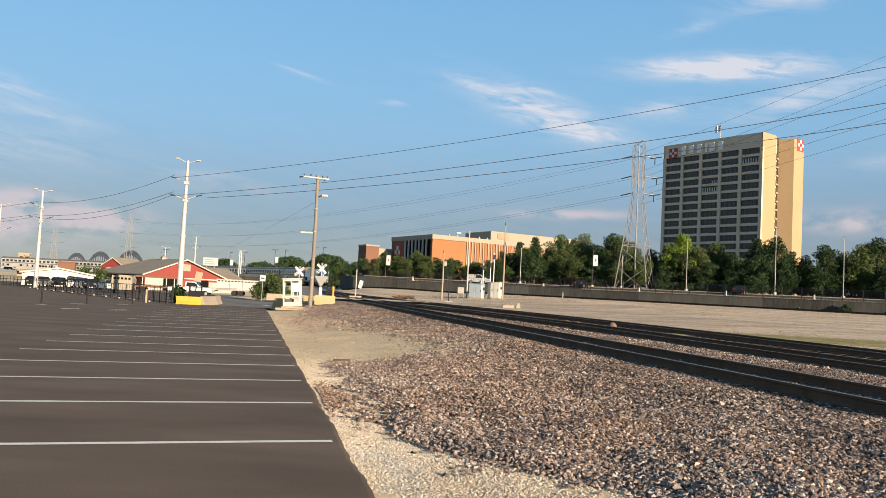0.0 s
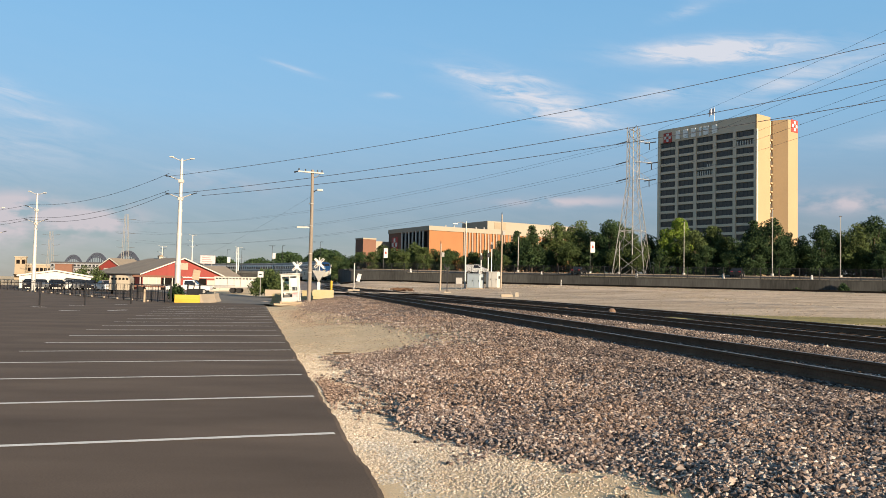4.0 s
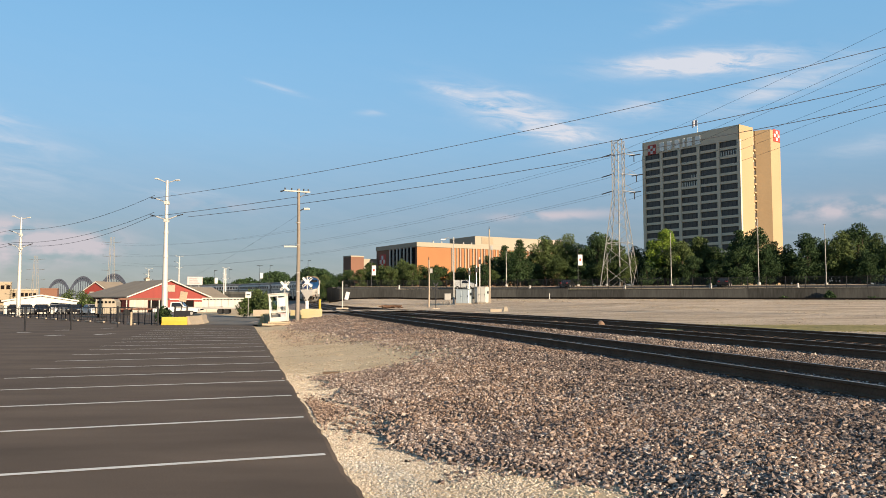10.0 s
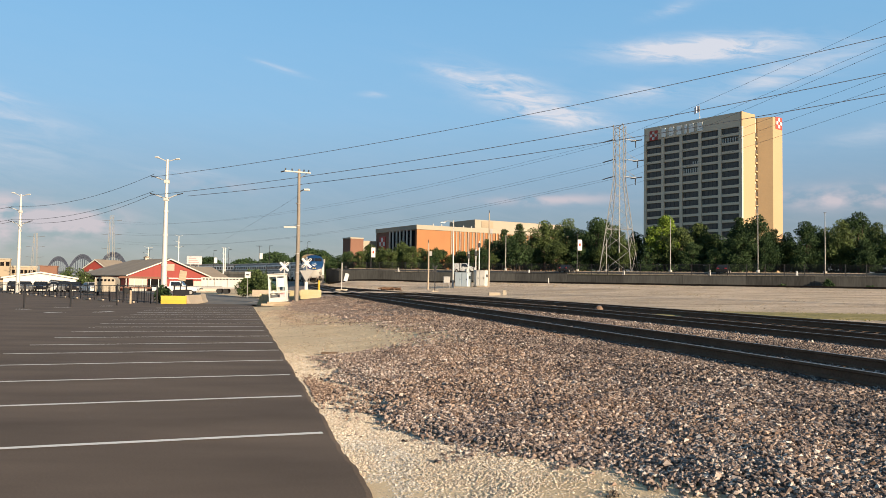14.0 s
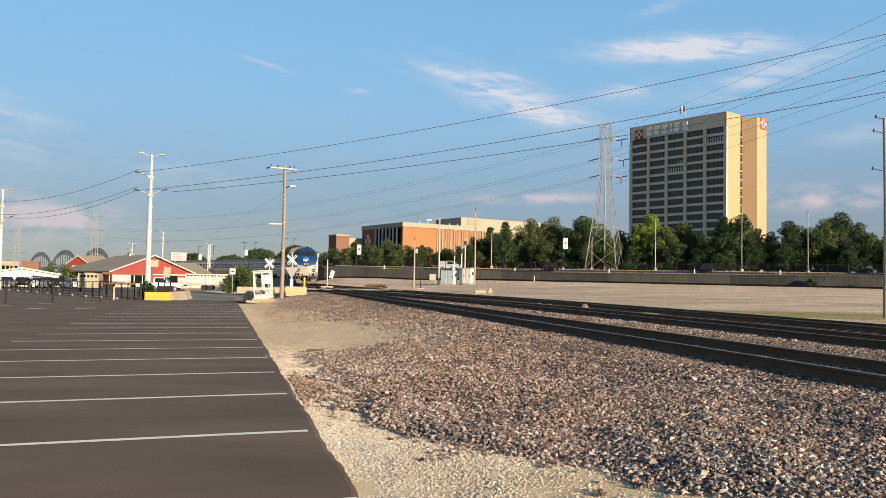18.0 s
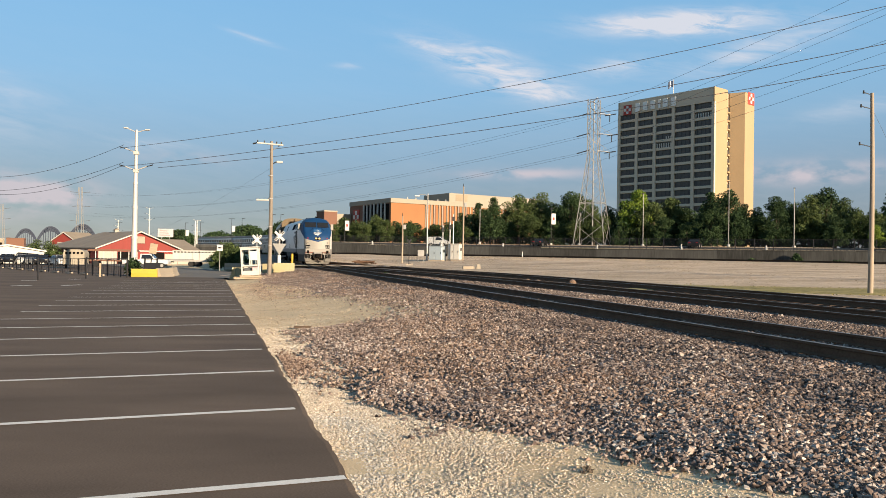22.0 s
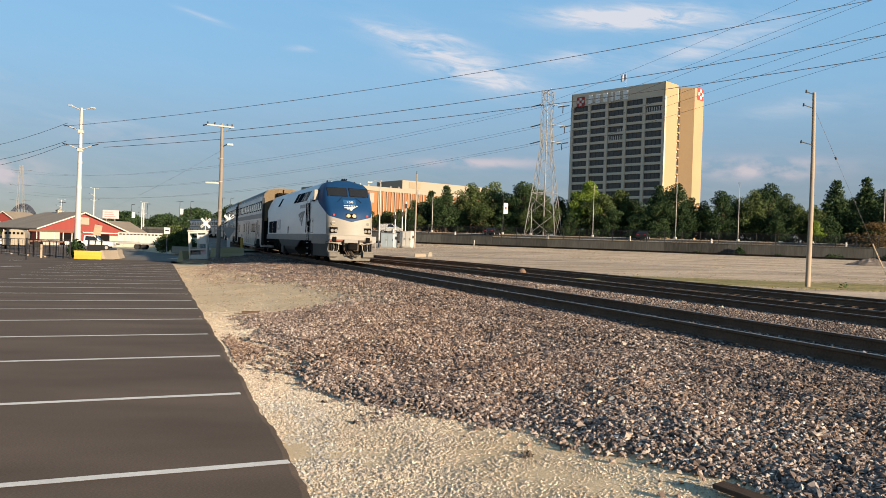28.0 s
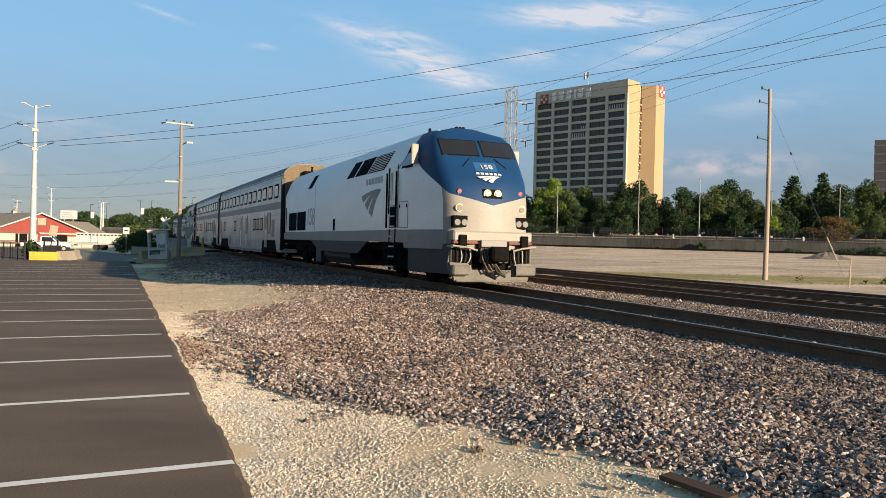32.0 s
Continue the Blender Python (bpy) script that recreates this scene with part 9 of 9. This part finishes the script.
def far_left():
    # tan brick works with a stair tower
    b = thing("brick_works", "tan brick factory building in the distance", "building", Matrix.Translation((-238, 440, -1)) @ Matrix.Rotation(radians(28), 4, "Z"))
    part("main", Mesh().box(1.5, 0, 0, 20.5, 14, 9.4), "tan_brick", b)
    part("parapet", Mesh().box(7.5, -0.25, 9.0, 20.7, 0.0, 9.9), "cream", b)
    part("tower", Mesh().box(1.5, -0.5, 0, 7.5, 8, 13.6), "tan_brick", b)
    part("tower_cap", Mesh().box(1.2, -0.8, 13.2, 7.8, 8.3, 13.8), "cream", b)
    for k in range(2):
        for i in range(6):
            part("window", Mesh().box(8.0 + 2.05 * i, -0.08, 2.2 + 3.4 * k, 9.5 + 2.05 * i, 0.03, 4.2 + 3.4 * k), "under", b)
    for i in range(2):
        part("window", Mesh().box(2.2 + 2.7 * i, -0.58, 9.6, 4.0 + 2.7 * i, -0.47, 11.8), "under", b)
    part("canopy", Mesh().box(1, -6, 3.2, 12, 0, 3.7), "under", b)
    solid("brick_block", Mesh().box(-2.6, -3, 0, 2.6, 3, 6.2).box(-2.7, -3.1, 6.2, 2.7, 3.1, 6.5), "brown_brick", "small red-brown brick block in the distance", "building", Matrix.Translation((-128.5, 271, -0.3)) @ Matrix.Rotation(radians(20), 4, "Z"))
    # low sheds far off
    for x, y, w, h in ((-92, 270, 9, 4.0),):
        solid("far_shed", Mesh().box(-w, 0, 0, w, 8, h).prism([(-w - 0.3, h), (w + 0.3, h), (0, h + 1.6)], 0, 8, "y"), "tan_brick", "plain tan shed in the distance", "shed", Matrix.Translation((x, y, -0.3)) @ Matrix.Rotation(radians(24), 4, "Z"), group="distant sheds")
    # arched truss spans of the river bridge
    u = Vector((0.905, 0.425))
    for cx, cy, half, top in ((-293.5, 634, 7.6, 19.5), (-278, 642.3, 9.4, 21.8), (-256.5, 651, 11.0, 24.4)):
        s = thing("bridge_span", "dark blue steel arched truss span of a river bridge", "bridge", Matrix.Translation((cx, cy, 0)) @ Matrix.Rotation(math.atan2(u.y, u.x), 4, "Z"), group="bridge spans")
        base = 8.0
        for dy in (0, 7):
            up, lo = [], []
            for i in range(13):
                t = -1 + 2 * i / 12
                up.append((half * t * 1.08, dy, base + (top - base) * (1 - abs(t) ** 2.2 * 0.93)))
                lo.append((half * t * 1.08, dy, base + (top - base) * 0.78 * (1 - abs(t) ** 2.2 * 0.98)))
            part("arch_chord", Mesh().path(up, 0.75, 4), "bridge_steel", s)
            part("arch_chord", Mesh().path(lo, 0.5, 4), "bridge_steel", s)
            m = Mesh()
            for i in range(12):
                m.tube(lo[i], up[i + 1], 0.32, 0.32, 3)
                m.tube(up[i], lo[i + 1], 0.32, 0.32, 3)
                m.tube(up[i], lo[i], 0.32, 0.32, 3)
                m.tube(lo[i], (lo[i][0], dy, base), 0.2, 0.2, 3)
            part("web", m, "bridge_steel", s)
        part("deck", Mesh().box(-half * 1.1, -0.5, base - 1.6, half * 1.1, 7.5, base), "bridge_steel", s)
        for k in (-1, 1):
            part("pier", Mesh().box(k * half * 1.08 - 0.8, 0, -2, k * half * 1.08 + 0.8, 7, base - 1.5), "tan_brick", s)
    # billboard
    b = thing("billboard", "faded pink and white billboard on posts", "billboard", Matrix.Translation((-61.8, 211, -0.3)) @ Matrix.Rotation(radians(14), 4, "Z"))
    part("panel", Mesh().box(-1.95, -0.1, 6.4, 1.95, 0.1, 8.6, bevel=0.04), "bill", b)
    for k in range(3):
        part("lettering_bar", Mesh().box(-1.5, -0.13, 6.8 + 0.55 * k, 1.2 - 0.4 * k, -0.09, 7.05 + 0.55 * k), "bill_mark", b)
    for k in (-1, 1):
        part("post", Mesh().tube((k, 0, 0), (k, 0, 6.4), 0.12, 0.12, 6), "galvanised", b)


M["bill_mark"] = mat("bill_mark", (0.36, 0.22, 0.22), 0.7, var=0.1, bump=0)
M["bill"] = mat("bill", (0.36, 0.29, 0.29), 0.7, scale=0.8, fine=5, bump=0, col2=(0.52, 0.48, 0.48))
far_left()


# ---------------------------------------------------------------- lot fence, shrubs
def lot_fence():
    f = thing("lot_fence", "low black steel fence along the far side of the lot", "fence", kind="")
    line = [Vector((-62.0, 108.0)), Vector((-48.0, 92.1)), Vector((-39.2, 81.4)), Vector((-31.4, 70.9)), Vector((-25.6, 64.3)), Vector((-21.4, 59.0)), Vector((-18.8, 55.6))]
    picket = Mesh().box(-0.008, -0.008, 0.1, 0.008, 0.008, 1.2).data("picket", "black_metal")
    post = Mesh().box(-0.03, -0.03, -0.1, 0.03, 0.03, 1.25, bevel=0.01).data("post", "black_metal")
    for a, b in zip(line[:-1], line[1:]):
        n = max(1, round((b - a).length / 1.7))
        for i in range(n + (1 if b is line[-1] else 0)):
            p = a.lerp(b, i / n)
            part("post", post, "black_metal", f, m=Matrix.Translation((p.x, p.y, -0.08)))
        for h in (0.12, 1.2):
            part("rail", Mesh().tube((a.x, a.y, h), (b.x, b.y, h), 0.024, 0.024, 4), "black_metal", f)
        n = max(1, round((b - a).length / 0.55))
        for i in range(n):
            p = a.lerp(b, (i + 0.5) / n)
            part("picket", picket, "black_metal", f, m=Matrix.Translation((p.x, p.y, -0.05)))
    # taller posts that stand in the lot, with one thin rail along their heads
    row = [(-26.9, 41.6), (-24.8, 43.6), (-22.9, 45.4), (-21.4, 47.9), (-20.1, 51.7), (-18.75, 55.3)]
    g = thing("lot_barrier", "thin black steel posts and top rail in the lot", "barrier")
    for x, y in row:
        part("post", Mesh().box(-0.04, -0.04, -0.1, 0.04, 0.04, 1.38, bevel=0.01), "black_metal", g, m=Matrix.Translation((x, y, 0)))
    for (x, y), (x2, y2) in zip(row[:-1], row[1:]):
        part("rail", Mesh().tube((x, y, 1.3), (x2, y2, 1.3), 0.017, 0.017, 5), "black_metal", g)
    # wheel stops at the fence foot
    for i in range(12):
        t = i / 11
        x = -47 + 25.0 * t
        solid("wheel_stop", Mesh().box(-0.75, -0.08, 0, 0.75, 0.08, 0.12, bevel=0.03), "concrete", "pale concrete wheel stop along the fence", "wheel stop", Matrix.Translation((x, 90.2 - 31.0 * t, -0.02)) @ Matrix.Rotation(radians(-51), 4, "Z"), group="wheel stops")
    # dark gate leaf and screen by the steel pole
    g = thing("screen_panel", "black mesh screen beside the steel pole", "screen", Matrix.Translation((-18.6, 58.6, -0.05)) @ Matrix.Rotation(radians(62), 4, "Z"))
    part("mesh", Mesh().box(-0.1, -0.02, 0.3, 1.5, 0.02, 1.05), "black_metal", g)
    for k in (0, 1.2):
        part("post", Mesh().box(k - 0.04, -0.04, 0, k + 0.04, 0.04, 1.45), "black_metal", g)
    part("top_rail", Mesh().tube((-0.1, 0, 1.3), (6.8, 1.6, 1.3), 0.025, 0.025, 6), "galvanised", g)


lot_fence()


def shrubs():
    def shrub(x, y, z, w, h, material, label, seed):
        rng = np.random.default_rng(seed)
        s = thing("shrub", label, "shrub", Matrix.Translation((x, y, z)))
        clumps = []
        for i in range(40):
            a, r = rng.uniform(0, 6.28), math.sqrt(rng.uniform()) * w
            k = 1 - (r / w) ** 2
            clumps.append((r * math.cos(a), r * math.sin(a) * 0.7, rng.uniform(0.15, 0.35 + 0.55 * k) * h, rng.uniform(0.2, 0.34) * h * 0.7))
        for c in clumps[:6]:
            part("stem", Mesh().tube((c[0] * 0.4, c[1] * 0.4, 0), (c[0], c[1], c[2]), 0.03, 0.015, 4), "bark", s)
        part("leaves", leaf_mesh("leaves", clumps, 60, 0.45, 0.12, material, seed), material, s)
    shrub(-19.1, 88.0, 0.0, 1.6, 3.7, "leaf", "large round green bush beside the road", 41)
    shrub(-17.7, 86.6, 0.0, 1.1, 2.6, "leaf", "green bush beside the road", 42)
    shrub(-20.3, 61.5, -0.1, 0.4, 1.7, "leaf_dark", "dark wispy shrub at the foot of the steel pole", 43)
    shrub(-60.7, 137.2, -0.2, 3.4, 4.2, "leaf", "round green bush behind the white shed", 47)
    shrub(-24.0, 112.0, 0.0, 2.5, 2.0, "leaf_light", "grey-green bush beside the cream wall", 45)
    # weeds that climb at the foot of the retaining wall
    for i, (az, w, h) in enumerate(((27.4, 0.5, 1.7), (33.2, 1.4, 1.0), (36.6, 2.2, 1.3), (38.2, 1.8, 1.6), (24.6, 0.6, 0.7), (29.8, 1.0, 0.6))):
        d = wall_distance(az) - 0.9
        x, y = d * math.sin(radians(az)), d * math.cos(radians(az))
        shrub(x, y, ground_z(x, y) - 0.05, w, h, "leaf_dark", "scrubby green weeds at the foot of the retaining wall", 70 + i)
    for i, (x, y, w, h) in enumerate(((-82, 205, 5, 6), (-74, 208, 4, 5), (-88, 210, 4, 4.5), (-62, 230, 4, 6.5), (-58, 236, 4, 5.5), (-46, 240, 5, 8))):
        shrub(x, y, -0.3, w, h, "leaf_dark", "distant dark green tree clump behind the barn", 50 + i)


shrubs()


# ---------------------------------------------------------------- lamps and tree at the lot's edges
def far_lamps():
    """Slender lamp posts of the overpass behind the barn and the train."""
    for az, top, banner, double in ((-15.04, 2.25, True, False), (-14.38, 2.4, False, False), (-14.04, 2.34, False, False), (-11.94, 2.63, True, True), (-11.23, 2.66, False, False), (-9.13, 3.0, False, True), (-8.56, 3.02, False, False), (-19.28, 2.17, False, True)):
        d = 215.0
        x, y = d * math.sin(radians(az)), d * math.cos(radians(az))
        h = 1.66 + d * math.tan(radians(top))
        pale = az == -14.38
        l = thing("street_lamp", "tall pale pole on the skyline" if pale else "slender dark street lamp on the skyline", "street lamp", Matrix.Translation((x, y, -0.3)), group="skyline lamps")
        part("pole", Mesh().tube((0, 0, 0), (0, 0, h), 0.14 if pale else 0.07, 0.12 if pale else 0.05, 6), "sign_white" if pale else "black_metal", l)
        if not pale:
            for sx in ((-1, 1) if double else (1,)):
                part("lamp_arm", Mesh().box(min(0, sx * 0.8), -0.08, h - 0.06, max(0, sx * 0.8), 0.08, h + 0.05), "black_metal", l)
        if banner:
            part("banner", Mesh().box(0.1, -0.03, h - 3.4, 0.9, 0.03, h - 1.9, bevel=0.02), "sign_white", l, "white hanging banner")


far_lamps()


def overpass():
    """The low grey bridge deck that closes the view behind the train."""
    b = thing("overpass", "low grey concrete overpass in the distance", "bridge", Matrix.Translation((-52, 232, 0)) @ Matrix.Rotation(radians(12), 4, "Z"))
    part("deck", Mesh().box(-22, 0, 2.6, 34, 6, 3.9, bevel=0.1), "wall_concrete", b, "grey deck edge")
    part("parapet", Mesh().box(-22, -0.1, 3.9, 34, 0.15, 4.6), "wall_concrete", b)
    for k in range(6):
        part("pier", Mesh().box(-20 + 10 * k, 1, -0.5, -18.6 + 10 * k, 5, 2.6), "wall_concrete", b)


overpass()


def flood_lamp():
    l = thing("flood_lamp", "grey flood lamp on a short arm above the lot", "flood lamp", Matrix.Translation((-15.9, 22.2, 0)))
    part("pole", Mesh().tube((0, 0, 0), (0, 0, 6.2), 0.09, 0.06, 10), "galvanised", l)
    part("arm", Mesh().path([(0, 0, 5.3), (1.2, 0.05, 5.35), (2.0, 0.05, 5.45), (2.28, 0.05, 5.6)], 0.03), "galvanised", l)
    head = part("head", Mesh().box(-0.2, -0.16, -0.13, 0.2, 0.16, 0.13, bevel=0.05), "car_grey", l, "square grey lamp housing", m=Matrix.Translation((2.42, 0.05, 5.72)) @ Matrix.Rotation(radians(-38), 4, "Y"))
    part("lens", Mesh().box(0.195, -0.13, -0.1, 0.21, 0.13, 0.1), "lamp_glass", head)


flood_lamp()
LOT_TREE = broad_tree(19, "leaf", "small green street tree beside the lot fence", 1.2)
tagged(LOT_TREE, "small green street tree beside the lot fence", "tree", "lot trees")
LOT_TREE.matrix_basis = Matrix.Translation((-42.6, 70.4, -0.08)) @ Matrix.Diagonal((0.72, 0.72, 0.54, 1))


def weeds():
    """Dry tufts and low weeds over the field, thickest along the wall and the rails."""
    rng = np.random.default_rng(61)
    v, f = [], []
    made = 0
    while made < 7000:
        az = rng.uniform(-2, 44)
        far = wall_distance(az)
        d = far - 1.5 - (far - 45) * rng.uniform() ** 1.6
        x, y = d * math.sin(radians(az)), d * math.cos(radians(az))
        if x < track_x(y) + third_offset(y) + 2.5:
            continue
        if noise.noise(Vector((x * 0.12, y * 0.3, 7))) < 0.12 - 0.25 * smooth01(12, 3, far - d):
            continue
        z = ground_z(x, y)
        for k in range(3):
            a, h = rng.uniform(0, 6.28), rng.uniform(0.02, 0.06)
            dx, dy = 0.09 * math.cos(a), 0.09 * math.sin(a)
            b = len(v)
            px, py = x + rng.uniform(-0.2, 0.2), y + rng.uniform(-0.2, 0.2)
            v += [(px - dx, py - dy, z), (px + dx, py + dy, z), (px + rng.uniform(-0.1, 0.1), py + rng.uniform(-0.1, 0.1), z + h)]
            f.append((b, b + 1, b + 2))
        made += 1
    me = bpy.data.meshes.new("field_weeds")
    me.from_pydata(v, [], f)
    me.materials.append(M["dry_weed"])
    tagged(new("field_weeds", me), "sparse dry olive weeds over the dusty field", "weeds", kind="stuff")


weeds()


# ---------------------------------------------------------------- movement
# seconds and the place of the locomotive's front, as its distance ahead along y
FRONT_Y = [(0.0, 188.0), (3.0, 172.0), (6.0, 156.0), (9.0, 139.5), (13.0, 118.3), (17.0, 98.5), (19.0, 87.2), (21.0, 76.4), (23.0, 65.0), (25.0, 55.0), (27.5, 42.2), (28.0, 39.6), (29.0, 34.8), (30.0, 29.8), (31.0, 24.9), (32.0, 19.7)]


def s_at(y):
    n = 440
    return float(np.interp(y, LINE_NP[:n, 1], LINE_SN[:n]))


FRONT_S = [s_at(y) for _, y in FRONT_Y]
# an even run through the fitted places
_fit = np.polyfit([t for t, _ in FRONT_Y], FRONT_S, 3)


def smooth_s(t):
    return float(np.polyval(_fit, t))


def car_pose(s, half):
    """A vehicle whose middle is s along the line, on two bogies half apart from the middle."""
    a, b = on_line(s - half), on_line(s + half)
    d = (a - b).normalized()
    right = d.cross(Vector((0, 0, 1))).normalized()
    up = right.cross(d)
    c = (a + b) / 2
    return Matrix(((right.x, d.x, up.x, c.x), (right.y, d.y, up.y, c.y), (right.z, d.z, up.z, c.z), (0, 0, 0, 1)))


def motions():
    times = [i * 0.5 for i in range(65)]
    walk(LOCO, [(t, car_pose(smooth_s(t) + 10.5, 6.8)) for t in times])
    for i, c in enumerate(COACHES):
        walk(c, [(t, car_pose(smooth_s(t) + 10.5 + 10.7 + 12.4 + 24.5 * i, 9.0)) for t in times])
    fine = [i * 0.1 for i in range(321)]
    for c in COACHES[:3]:
        for w in [k for k in c.children if k.name.startswith("wheelset")]:
            y = w.matrix_basis.translation.y
            walk(w, [(t, pose(0, y, 0.46, math.degrees((smooth_s(t) - smooth_s(0)) / 0.46))) for t in fine])
    for w, y in WHEELS:
        walk(w, [(t, pose(0, y, 0.51, math.degrees((smooth_s(t) - smooth_s(0)) / 0.51))) for t in fine])


motions()
